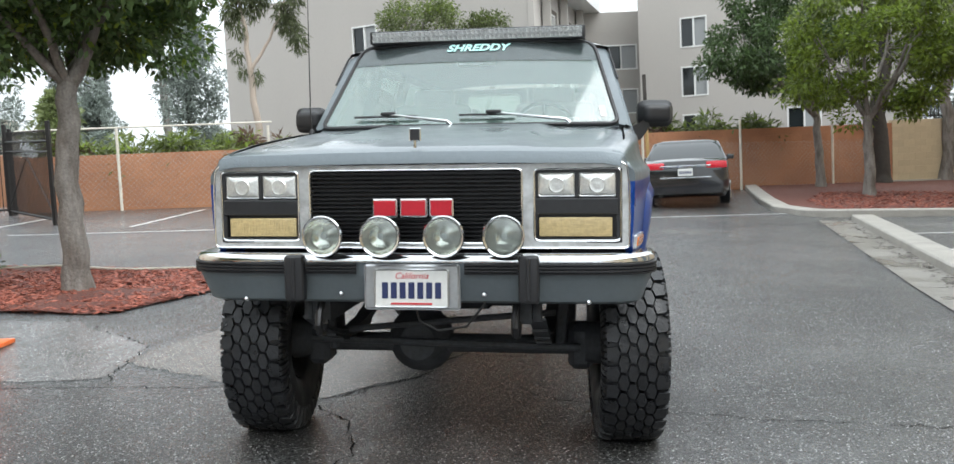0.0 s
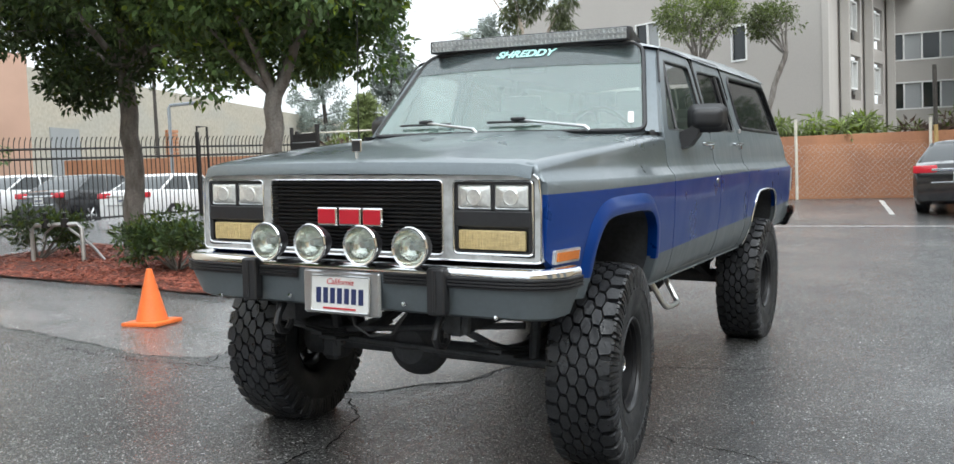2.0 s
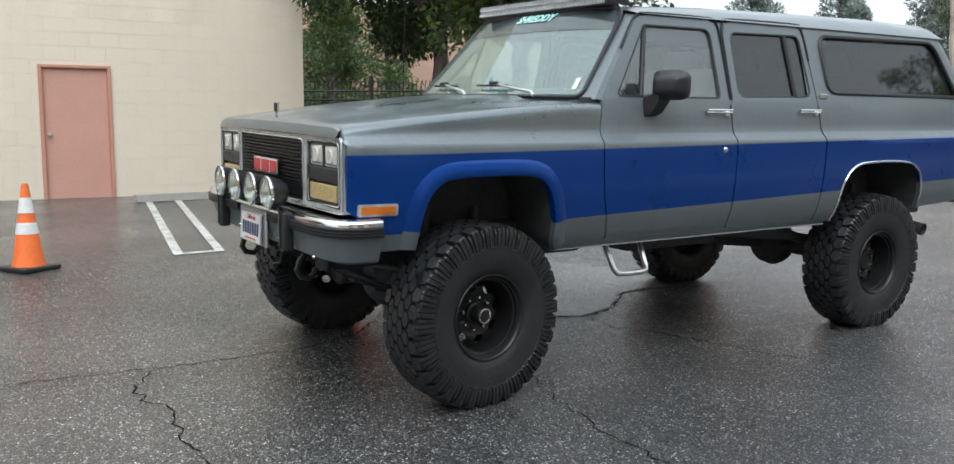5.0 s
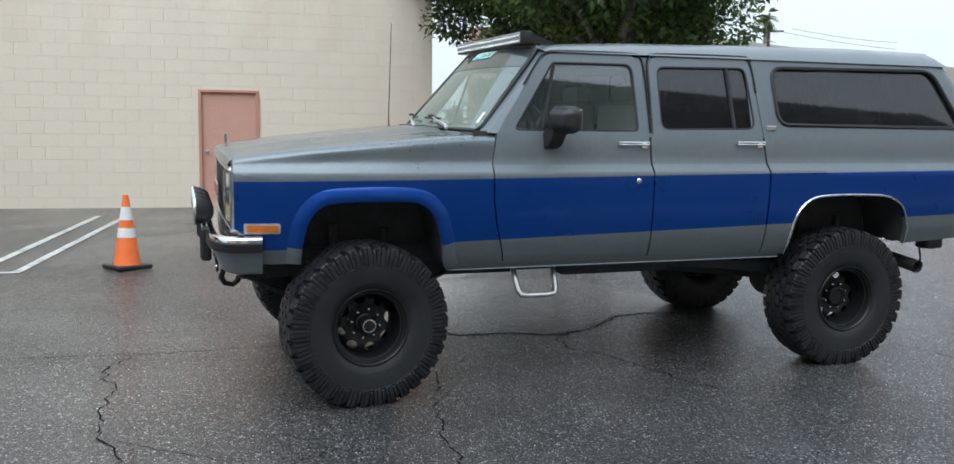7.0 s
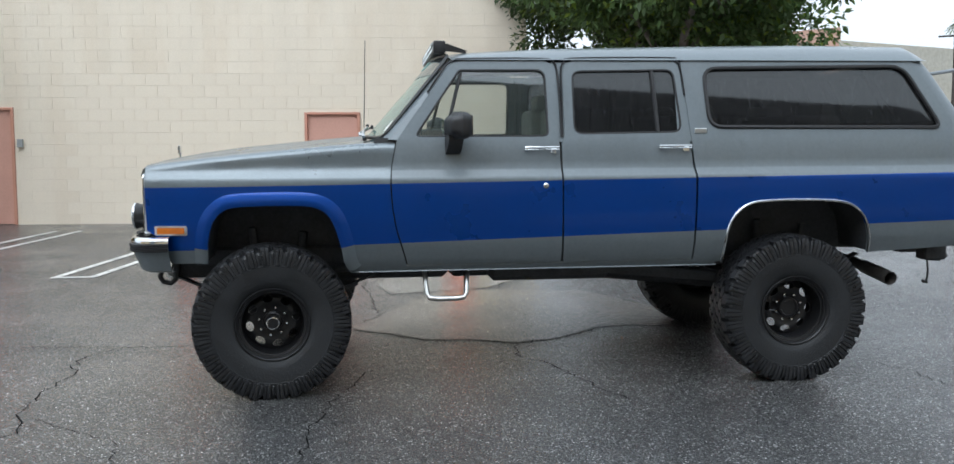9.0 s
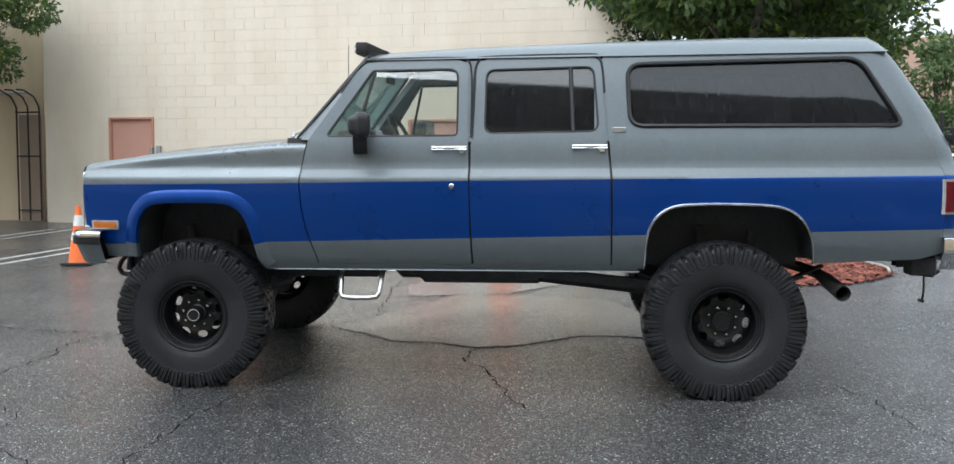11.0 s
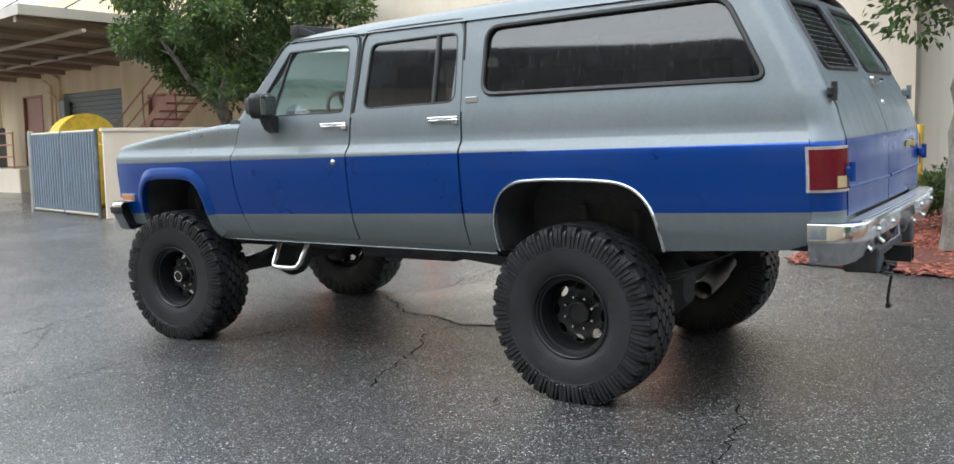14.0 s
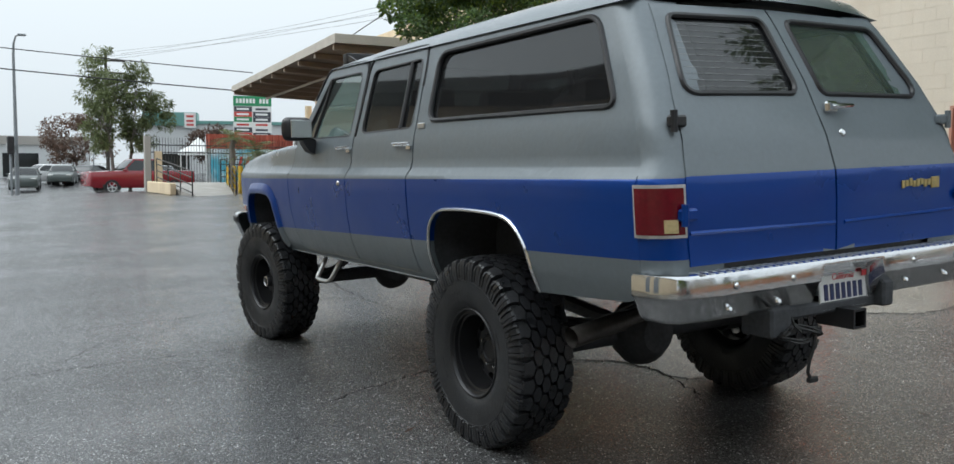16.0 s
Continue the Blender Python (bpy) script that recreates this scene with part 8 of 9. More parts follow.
def tree(name, x, y, h0, trunk, r, crown, crad, leaves, size, mat, label, seed, clumps=60, bark=None, bright=None, clump_r=0.42, category="tree", droop=0.3, aspect=0.36, base_flare=1.35, hollow=0.35):
    """trunk: (x, y, z) points from the base; crown: centre; crad: its three radii."""
    rnd = random.Random(seed)
    t = root(name, label, category, pose(x, y, h0))
    bm = B()
    limb(bm, [(0, 0, -0.1), (trunk[0][0] * 0.2, trunk[0][1] * 0.2, 0.25)], r * base_flare, r, 12, seed)
    limb(bm, [(trunk[0][0] * 0.2, trunk[0][1] * 0.2, 0.2)] + list(trunk), r, r * 0.72, 12, seed)
    top = Vector(trunk[-1])
    cen, rad = [], []
    c = Vector(crown)
    for i in range(clumps):
        d = Vector((rnd.gauss(0, 1), rnd.gauss(0, 1), rnd.gauss(0, 1))).normalized()
        k = rnd.uniform(hollow, 1.0) ** 0.55
        p = c + Vector((d.x * crad[0] * k, d.y * crad[1] * k, d.z * crad[2] * k))
        cen.append(p)
        rad.append(clump_r * rnd.uniform(0.6, 1.3))
    mains = []
    for i in range(6):
        a = i * 1.05 + rnd.uniform(-0.3, 0.3)
        e = c + Vector((math.cos(a) * crad[0] * 0.6, math.sin(a) * crad[1] * 0.6, rnd.uniform(-0.35, 0.5) * crad[2]))
        mid = top.lerp(e, 0.5) + Vector((0, 0, -0.10 * crad[2]))
        limb(bm, [top - Vector((0, 0, 0.1)), mid, e], r * (0.55 if i < 3 else 0.4), r * 0.12, 8, seed + i)
        mains.append((mid, e))
    for i, p in enumerate(cen):
        if i % 2 == 0:
            mid, e = min(mains, key=lambda q: (q[1] - p).length)
            limb(bm, [e.lerp(mid, 0.4), p], r * 0.12, r * 0.03, 5, seed + 20 + i)
    bmesh.ops.recalc_face_normals(bm, faces=bm.faces[:])
    part("trunk", bm, bark or M_BARK, t, "", 60)
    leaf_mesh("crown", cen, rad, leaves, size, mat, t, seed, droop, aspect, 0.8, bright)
    return t


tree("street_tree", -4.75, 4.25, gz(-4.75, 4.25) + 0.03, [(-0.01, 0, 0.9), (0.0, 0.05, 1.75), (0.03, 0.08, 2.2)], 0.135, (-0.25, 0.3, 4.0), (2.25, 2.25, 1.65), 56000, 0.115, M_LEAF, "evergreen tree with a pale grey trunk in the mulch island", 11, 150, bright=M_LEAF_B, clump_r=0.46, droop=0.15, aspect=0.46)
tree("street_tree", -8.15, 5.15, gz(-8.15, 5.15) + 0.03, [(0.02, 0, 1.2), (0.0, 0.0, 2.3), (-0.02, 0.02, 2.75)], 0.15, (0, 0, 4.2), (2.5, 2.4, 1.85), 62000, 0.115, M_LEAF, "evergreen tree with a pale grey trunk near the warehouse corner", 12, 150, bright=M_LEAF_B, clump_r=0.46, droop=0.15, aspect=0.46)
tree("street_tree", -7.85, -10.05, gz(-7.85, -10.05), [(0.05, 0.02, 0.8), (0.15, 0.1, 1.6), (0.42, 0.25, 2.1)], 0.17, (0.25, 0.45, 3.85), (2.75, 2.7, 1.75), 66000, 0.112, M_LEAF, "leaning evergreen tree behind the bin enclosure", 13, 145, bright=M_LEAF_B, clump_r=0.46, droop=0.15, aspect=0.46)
tree("street_tree", 6.55, 21.6, 0.30, [(-0.05, 0, 1.2), (-0.1, 0, 2.0)], 0.13, (-1.1, 0.0, 4.0), (2.0, 2.0, 1.7), 20000, 0.16, M_LEAF, "dark green tree in the far planting bed", 14, 70)
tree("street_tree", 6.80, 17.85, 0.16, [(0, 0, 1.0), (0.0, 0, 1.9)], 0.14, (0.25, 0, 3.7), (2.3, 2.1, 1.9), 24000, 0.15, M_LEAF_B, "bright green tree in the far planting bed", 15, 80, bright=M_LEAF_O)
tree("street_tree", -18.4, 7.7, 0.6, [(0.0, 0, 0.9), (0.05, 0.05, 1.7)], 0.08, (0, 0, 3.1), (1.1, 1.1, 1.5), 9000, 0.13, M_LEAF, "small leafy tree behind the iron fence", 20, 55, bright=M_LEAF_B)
tree("tall_tree", 8.75, 23.7, 0.25, [(0, 0, 2.0), (0.1, 0, 5)], 0.24, (0.2, 0.3, 6.5), (2.5, 2.5, 1.8), 5000, 0.2, M_LEAF, "tall tree with a thick dark trunk by the wall", 16, 40, M_BARK_D)
tree("tall_tree", 10.9, 24.9, 0.25, [(0.1, 0, 2.5), (0.2, 0, 6.5)], 0.20, (0.3, 0.3, 8.0), (2, 2, 1.5), 2500, 0.2, M_LEAF_O, "tall pale-barked tree behind the tan wall", 17, 30)
tree("courtyard_tree", -6.3, 31.3, 0.9, [(0.1, 0, 1.5), (-0.1, 0, 3.2), (-0.3, 0, 4.4)], 0.16, (-0.2, 0, 6.3), (1.6, 1.6, 1.0), 7000, 0.15, M_LEAF_O, "spreading olive-green tree behind the brown wall", 18, 70, bright=M_LEAF_B)
tree("courtyard_tree", -4.2, 31.0, 0.9, [(0.1, 0, 1.8), (0.5, 0, 3.4), (0.9, 0, 4.6)], 0.13, (0.4, 0, 5.8), (1.0, 1.0, 0.7), 3000, 0.15, M_LEAF_O, "slender olive-green tree behind the brown wall", 19, 45, bright=M_LEAF_B)


# eucalyptus with hanging sprays
euc = root("eucalyptus_tree", "thin pale eucalyptus with hanging leaf sprays behind the brown wall", "tree", pose(-11.9, 27.0, 0.6))
bm = B()
limb(bm, [(0, 0, -0.2), (-0.02, 0, 2.4), (-0.1, -0.1, 4.6)], 0.16, 0.12, 8, 5)
limb(bm, [(-0.1, -0.1, 4.6), (-0.15, -0.2, 6.2), (-0.4, -0.4, 7.6)], 0.11, 0.05, 8, 6)
limb(bm, [(-0.1, -0.1, 4.6), (0.7, 0.1, 5.7), (1.35, 0.2, 7.2)], 0.08, 0.03, 8, 7)
limb(bm, [(-0.15, -0.2, 6.3), (-0.9, -0.3, 6.9), (-1.3, -0.4, 7.6)], 0.05, 0.02, 6, 8)
part("trunk", bm, material("pale_eucalyptus_bark", (0.40, 0.33, 0.27), 0.7, vary=0.3, scale=4, streak=(3, 3, 0.6)), euc, "", 60)
cen = [(-0.4 + 0.25 * math.cos(i), -0.4, 7.4 - 0.25 * (i % 6)) for i in range(10)] + [(1.4 + 0.3 * math.cos(i), 0.2, 7.3 - 0.28 * (i % 7)) for i in range(14)] + [(0.3 + 0.3 * math.cos(i), 0.1, 7.6 - 0.2 * (i % 5)) for i in range(9)] + [(-0.55, -0.2, 5.2), (-0.35, -0.1, 4.6), (0.1, 0, 4.4)]
leaf_mesh("crown", cen, [0.32] * (len(cen) - 3) + [0.2] * 3, 3000, 0.30, M_LEAF_O, euc, 6, 1.4, 0.16, 1.5)


def conifer(x, y, z0, h, r, seed, mat=None, label="conifer far behind the apartments, needles paled for haze", ragged=0.25, n=16000, size=0.30, low=0.12):
    rnd = random.Random(seed)
    t = root("conifer", label, "tree", pose(x, y, z0))
    bm = B()
    limb(bm, [(0, 0, -0.3), (0, 0, h * 0.95)], r * 0.09, 0.05, 8, seed)
    cen, rad = [], []
    for i in range(90):
        k = rnd.uniform(low, 1.0)
        a = rnd.uniform(0, 6.28)
        rr = r * (1 - k) ** 0.55 * rnd.uniform(0.35, 1.0 + ragged)
        cen.append((rr * math.cos(a), rr * math.sin(a), h * k))
        rad.append(r * rnd.uniform(0.16, 0.30))
        if i % 3 == 0:
            limb(bm, [(0, 0, h * k * 0.95), cen[-1]], 0.06, 0.02, 5, seed + i)
    part("trunk", bm, M_BARK_D, t, "", 60)
    leaf_mesh("crown", cen, rad, n, size, mat or M_LEAF_HAZED, t, seed, 0.1, 0.35, 0.9)
    return t


# distant conifers, their needle colour paled to stand for haze
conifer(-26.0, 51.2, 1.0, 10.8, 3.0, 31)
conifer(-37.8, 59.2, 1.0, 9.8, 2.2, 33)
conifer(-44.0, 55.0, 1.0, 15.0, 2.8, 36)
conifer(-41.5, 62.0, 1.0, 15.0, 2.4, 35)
conifer(-25.5, 35.5, 0.8, 4.9, 1.6, 38, M_LEAF_O, "yellow-green shrub behind the hall", 0.3, 5000, 0.35, 0.02)
conifer(-32.5, 16.8, 0.6, 6.2, 2.2, 39, M_LEAF, "dark shrub against the hall end", 0.3, 7000, 0.25, 0.02)
conifer(-34.5, 14.8, 0.6, 7.0, 2.4, 40, M_LEAF, "tall feathery tree by the hall end", 0.5, 6000, 0.3, 0.2)
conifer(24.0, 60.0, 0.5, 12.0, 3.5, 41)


def palm(x, y, z0, h, r, n, seed, label="small fan palm by the access ramp", frond=1.1):
    rnd = random.Random(seed)
    t = root("palm", label, "palm", pose(x, y, z0))
    bm = B()
    limb(bm, [(0, 0, -0.2), (0.05, 0, h * 0.5), (0, 0.05, h)], r * 1.2, r, 8, seed)
    part("trunk", bm, M_BARK, t, "", 60)
    for i in range(n):
        a = i * 2.4
        el = rnd.uniform(-0.5, 1.2)
        bm = B()
        pts = []
        for k in range(6):
            s = k / 5
            pts.append(Vector((math.cos(a) * frond * s * math.cos(el), math.sin(a) * frond * s * math.cos(el), h + frond * (s * math.sin(el) - 0.55 * s * s))))
        side = Vector((-math.sin(a), math.cos(a), 0))
        for k in range(1, 6):
            for sg in (1, -1):
                for off in (0.0, 0.5):
                    p = pts[k - 1].lerp(pts[k], off)
                    d = (pts[k] - pts[k - 1]).normalized()
                    tip = p + side * sg * 0.36 * frond * math.sin(0.5 + 2.2 * k / 6) + d * 0.22 + Vector((0, 0, -0.10))
                    vs = [bm.verts.new(q) for q in (p, p + d * 0.05, tip)]
                    bm.faces.new(vs)
        tube(bm, pts, [0.02, 0.016, 0.012, 0.01, 0.007, 0.004], 4)
        part("frond", bm, M_LEAF_O, t)
    return t


palm(-8.75, -33.9, -0.1, 2.5, 0.13, 14, 51, frond=1.3)
palm(-9.15, -31.7, -0.1, 1.9, 0.15, 16, 52, frond=1.5)
palm(-35.6, 65.6, 1.0, 12.6, 0.3, 18, 53, "tall fan palm far behind the apartments", 2.2)
palm(-38.85, 31.3, 1.0, 7.7, 0.13, 26, 55, "distant fan palm behind the concrete hall", 0.8)
palm(2.5, -62.0, -0.3, 5.5, 0.2, 14, 54, "slim street palm across the road", 1.8)


def shrub(x, y, h0, rx, ry, h, leaves, size, mat, seed, label, name="shrub", stems=9, clumps=26, bright=None, droop=0.0, aspect=0.36):
    rnd = random.Random(seed)
    t = root(name, label, "shrub", pose(x, y, h0))
    bm = B()
    cen, rad = [], []
    for i in range(clumps):
        a, k = rnd.uniform(0, 6.28), rnd.uniform(0.15, 1) ** 0.6
        cen.append((rx * k * math.cos(a), ry * k * math.sin(a), h * rnd.uniform(0.35, 0.95) * (1.1 - 0.35 * k)))
        rad.append(0.24 * h * rnd.uniform(0.7, 1.2))
    for i in range(stems):
        limb(bm, [(0, 0, -0.03), tuple(Vector(cen[i]) * 0.55), cen[i]], 0.02, 0.006, 5, seed + i)
    part("stem", bm, M_BARK, t, "", 60)
    leaf_mesh("foliage", cen, rad, leaves, size, mat, t, seed, droop, aspect, 0.85, bright)
    return t


shrub(-6.35, 4.2, gz(-6.35, 4.2) + 0.03, 0.80, 0.62, 0.82, 4500, 0.085, M_LEAF, 61, "low rounded shrub in the mulch island", bright=M_LEAF_B)
shrub(-10.05, -11.0, gz(-10, -11), 0.95, 0.7, 1.0, 3500, 0.09, M_LEAF, 62, "dark shrub against the stucco wall", bright=M_LEAF_B)
shrub(9.6, 15.9, 0.0, 0.9, 0.6, 0.5, 2500, 0.09, M_LEAF, 63, "low shrub in the far planting bed")
shrub(-9.3, 4.4, gz(-9.3, 4.4) + 0.02, 0.55, 0.5, 0.8, 2200, 0.09, M_LEAF, 64, "shrub beside the warehouse corner", bright=M_LEAF_B)
# climbers spilling over the brown wall
for i, (u, s) in enumerate(((0.6, 0.5), (1.8, 0.55), (3.1, 0.6), (4.3, 0.62), (5.4, 0.5), (7.4, 0.45), (8.9, 0.6), (10.2, 0.65), (11.2, 0.6), (12.2, 0.55), (13.4, 0.45), (14.5, 0.55), (16.0, 0.45), (17.4, 0.5), (18.6, 0.55), (20.0, 0.45))):
    p = BW0 + bdir * u - bout * 0.75
    shrub(p.x, p.y, 1.25, 0.75, 0.4, 0.75 + s, 1300, 0.26, M_LEAF_O if i % 4 else M_LEAF_R, 70 + i, "leafy climber spilling over the brown wall", "climber", 5, 14, M_LEAF_B, 0.5, 0.22)

# backflow pipework by the island
bf = root("backflow_valve", "grey standing pipework with valves in the mulch", "valve", at(-8.72, 4.28, 0.02, 25))
bm = B()
tube(bm, [(-0.36, 0, -0.05), (-0.36, 0, 0.46), (-0.30, 0, 0.52), (0.30, 0, 0.52), (0.36, 0, 0.46), (0.36, 0, -0.05)], 0.030, 8)
part("pipe", bm, M_GALV, bf)
for x in (-0.16, 0.12):
    bm = B()
    lathe(bm, [(0.05, -0.06), (0.055, 0), (0.05, 0.06), (0.02, 0.07), (0.02, 0.13), (0.06, 0.135), (0.06, 0.145), (0, 0.15)], 12, Matrix.Translation((x, 0, 0.54)))
    part("valve_body", bm, M_IRON, bf)
bm = B()
tube(bm, [(0.12, 0.02, 0.5), (0.45, 0.1, 0.2), (0.6, 0.12, 0.0)], 0.018, 6)
tube(bm, [(-0.05, 0.02, 0.5), (-0.25, 0.15, 0.4), (-0.3, 0.15, 0.28)], 0.016, 6)
part("handle", bm, M_GALV, bf)
# irrigation hose along the island's rear edge
bm = B()
tube(bm, [(x, y, gz(x, y) + 0.05 + 0.01 * math.sin(3 * x)) for x, y in [(-3.9 - 0.25 * i, 5.72 + 0.08 * math.sin(i * 0.9) + 0.006 * i) for i in range(22)]], 0.016, 6)
tagged(finish("hose", bm, M_POSTW), "pale irrigation hose along the mulch", "hose")


# ---- vehicles ----
def car(name, m, paint, L, W, H, hood, belt, kind, label, lights=(M_LAMP, M_REDCAR), clearance=0.2, wheel_r=0.33):
    """A parked car: nose towards -y. hood, belt: heights; kind: sedan, suv or pickup."""
    t = root(name, label, "car", m)
    w = W / 2
    stations = {
        "sedan": [(-0.5, 0.80, hood - 0.22), (-0.485, 0.93, hood - 0.10), (-0.44, 0.98, hood - 0.02), (-0.30, 1.0, hood + 0.03), (-0.20, 1.0, belt - 0.02), (0.0, 1.0, belt), (0.25, 1.0, belt + 0.02), (0.36, 0.99, belt + 0.04), (0.45, 0.97, belt + 0.03), (0.485, 0.93, belt - 0.02), (0.5, 0.85, belt - 0.18)],
        "suv": [(-0.5, 0.82, hood - 0.2), (-0.485, 0.94, hood - 0.08), (-0.44, 0.98, hood), (-0.28, 1.0, hood + 0.06), (-0.18, 1.0, belt), (0.1, 1.0, belt), (0.35, 1.0, belt + 0.02), (0.46, 0.98, belt + 0.02), (0.49, 0.94, belt), (0.5, 0.88, belt - 0.15)],
        "pickup": [(-0.5, 0.88, hood - 0.12), (-0.49, 0.96, hood - 0.03), (-0.44, 0.99, hood), (-0.27, 1.0, hood + 0.04), (-0.18, 1.0, belt), (0.0, 1.0, belt), (0.14, 1.0, belt), (0.30, 1.0, belt), (0.48, 1.0, belt), (0.495, 0.99, belt - 0.03), (0.5, 0.97, belt - 0.1)],
    }[kind]
    bm = B()
    rows = []
    for k, ww, zt in stations:
        zb = clearance if abs(k) < 0.47 else clearance + 0.08
        x = w * ww
        rows.append([(-x * 0.90, k * L, zb), (-x * 0.985, k * L, zb + 0.12), (-x, k * L, (zb + zt) / 2), (-x * 0.985, k * L, zt - 0.10), (-x * 0.93, k * L, zt - 0.01), (-x * 0.5, k * L, zt + 0.015), (0, k * L, zt + 0.02), (x * 0.5, k * L, zt + 0.015), (x * 0.93, k * L, zt - 0.01), (x * 0.985, k * L, zt - 0.10), (x, k * L, (zb + zt) / 2), (x * 0.985, k * L, zb + 0.12), (x * 0.90, k * L, zb)])
    loft(bm, rows, closed=True, caps=True)
    bmesh.ops.recalc_face_normals(bm, faces=bm.faces[:])
    part("body", bm, paint, t, "", 40)
    b0, b1, r0, r1 = {"sedan": (-0.21, 0.40, -0.06, 0.22), "suv": (-0.20, 0.485, -0.06, 0.42), "pickup": (-0.20, 0.155, -0.08, 0.12)}[kind]
    bm = B()
    def ring(y0, y1, hw, z, r):
        return [(p[0], p[1], z) for p in rounded([(-hw, y0 * L), (hw, y0 * L), (hw, y1 * L), (-hw, y1 * L)], r, 4)]
    loft(bm, [ring(b0, b1, w * 0.93, belt - 0.02, 0.12), ring((b0 * 0.4 + r0 * 0.6), (b1 * 0.4 + r1 * 0.6), w * 0.82, belt + (H - belt) * 0.62, 0.12), ring(r0 - 0.01, r1 + 0.01, w * 0.74, H - 0.07, 0.14)], closed=True)
    bmesh.ops.recalc_face_normals(bm, faces=bm.faces[:])
    part("side_glass", bm, M_DARKGLASS, t, "dark car glass", 40)
    bm = B()
    loft(bm, [ring(r0 - 0.012, r1 + 0.012, w * 0.75, H - 0.085, 0.14), ring(r0, r1, w * 0.72, H - 0.03, 0.16), ring(r0 + 0.02, r1 - 0.02, w * 0.55, H, 0.16)], closed=True, caps=True)
    bmesh.ops.recalc_face_normals(bm, faces=bm.faces[:])
    part("roof", bm, paint, t, "", 50)
    for s in (1, -1):
        for yb, yt in ((b0 + 0.005, r0), (b1 - 0.005, r1), ((b0 + b1) / 2 + 0.02, (r0 + r1) / 2 + 0.01)):
            bm = B()
            tube(bm, [(s * w * 0.925, yb * L, belt - 0.02), (s * w * 0.745, yt * L, H - 0.07)], 0.035, 6)
            part("pillar", bm, paint, t)
    for s in (1, -1):
        for yy in (-0.305 * L, 0.29 * L):
            bm = B()
            mm = Matrix.Translation((s * (w - 0.10), yy, wheel_r)) @ pose(0, 0, 0, 0, 90, 0)
            lathe(bm, [(wheel_r * 0.62, -0.1), (wheel_r * 0.95, -0.1), (wheel_r, -0.06), (wheel_r, 0.06), (wheel_r * 0.95, 0.105), (wheel_r * 0.64, 0.105)], 24, mm)
            wh = part("tyre", bm, M_TYRE, t)
            bm = B()
            lathe(bm, [(wheel_r * 0.64, 0.10 * s), (wheel_r * 0.60, 0.085 * s), (wheel_r * 0.2, 0.06 * s), (0, 0.075 * s)], 20, mm)
            for k in range(5):
                a = k * 1.2566
                tube(bm, [mm @ Vector((0, 0, 0.085 * s)), mm @ Vector((wheel_r * 0.6 * math.cos(a), wheel_r * 0.6 * math.sin(a), 0.10 * s))], 0.03, 6)
            part("rim", bm, M_ALUM, t, "bright alloy rim")
            # no opening in the body: a flat black disc paints the arch's shade
            bm = B()
            lathe(bm, [(wheel_r * 1.18, 0.082 * s), (0, 0.082 * s)], 24, mm)
            part("wheel_arch", bm, M_BLACK, t)
        tl = boxed((s * w * 0.70, 0.489 * L, belt - 0.10), (w * 0.46, 0.11, 0.15), 0.03, None, 2)
        part("tail_lamp", tl, lights[1], t, "red tail lamp")
        part("headlamp", boxed((s * w * 0.68, -0.478 * L, hood - 0.14), (w * 0.40, 0.12, 0.13), 0.03, None, 2), lights[0], t, "clear headlamp")
        part("door_mirror", boxed((s * (w + 0.07), (b0 + 0.03) * L, belt + 0.05), (0.18, 0.10, 0.12), 0.03, None, 2), paint, t)
    bm = boxed((0, 0.502 * L, belt - 0.24), (0.31, 0.012, 0.155), 0.004)
    pl = part("number_plate", bm, M_PLATE, t)
    bm = B()
    for i in range(7):
        box(bm, (-0.11 + i * 0.0367, 0.5105 * L if False else 0.502 * L + 0.008, belt - 0.245), (0.024, 0.004, 0.06))
    part("plate_characters", bm, M_NAVY, t)
    part("rear_trim", boxed((0, 0.500 * L, belt - 0.115), (w * 1.15, 0.03, 0.04), 0.006), M_CHROME, t)
    part("bumper_trim", boxed((0, 0.502 * L, belt - 0.36), (w * 1.15, 0.03, 0.03), 0.006), M_CHROME, t)
    part("rear_bumper", boxed((0, 0.488 * L, clearance + 0.17), (w * 1.75, 0.10, 0.22), 0.05, None, 2), paint, t)
    part("front_grille", boxed((0, -0.488 * L, hood - 0.22), (w * 1.0, 0.06, 0.18), 0.02), M_BLACK, t)
    return t


P_BLACKCAR = material("black_car_paint", (0.018, 0.018, 0.02), 0.2, vary=0.1, coat=0.7)
P_WHITECAR = material("white_car_paint", (0.72, 0.72, 0.72), 0.25, vary=0.03, coat=0.5)
P_REDCAR = material("red_car_paint", (0.26, 0.012, 0.022), 0.25, vary=0.06, coat=0.6)
P_SILVER = material("silver_car_paint", (0.36, 0.38, 0.39), 0.3, metal=0.5, vary=0.05, coat=0.4)
P_DKGREEN = material("dark_green_car_paint", (0.07, 0.085, 0.08), 0.3, vary=0.05, coat=0.5)
car("sedan", pose(2.63, 17.5, gz(2.6, 17.0), 0, 0, 174), P_BLACKCAR, 4.75, 1.84, 1.44, 0.84, 0.98, "sedan", "black wet saloon car parked before the brown wall")
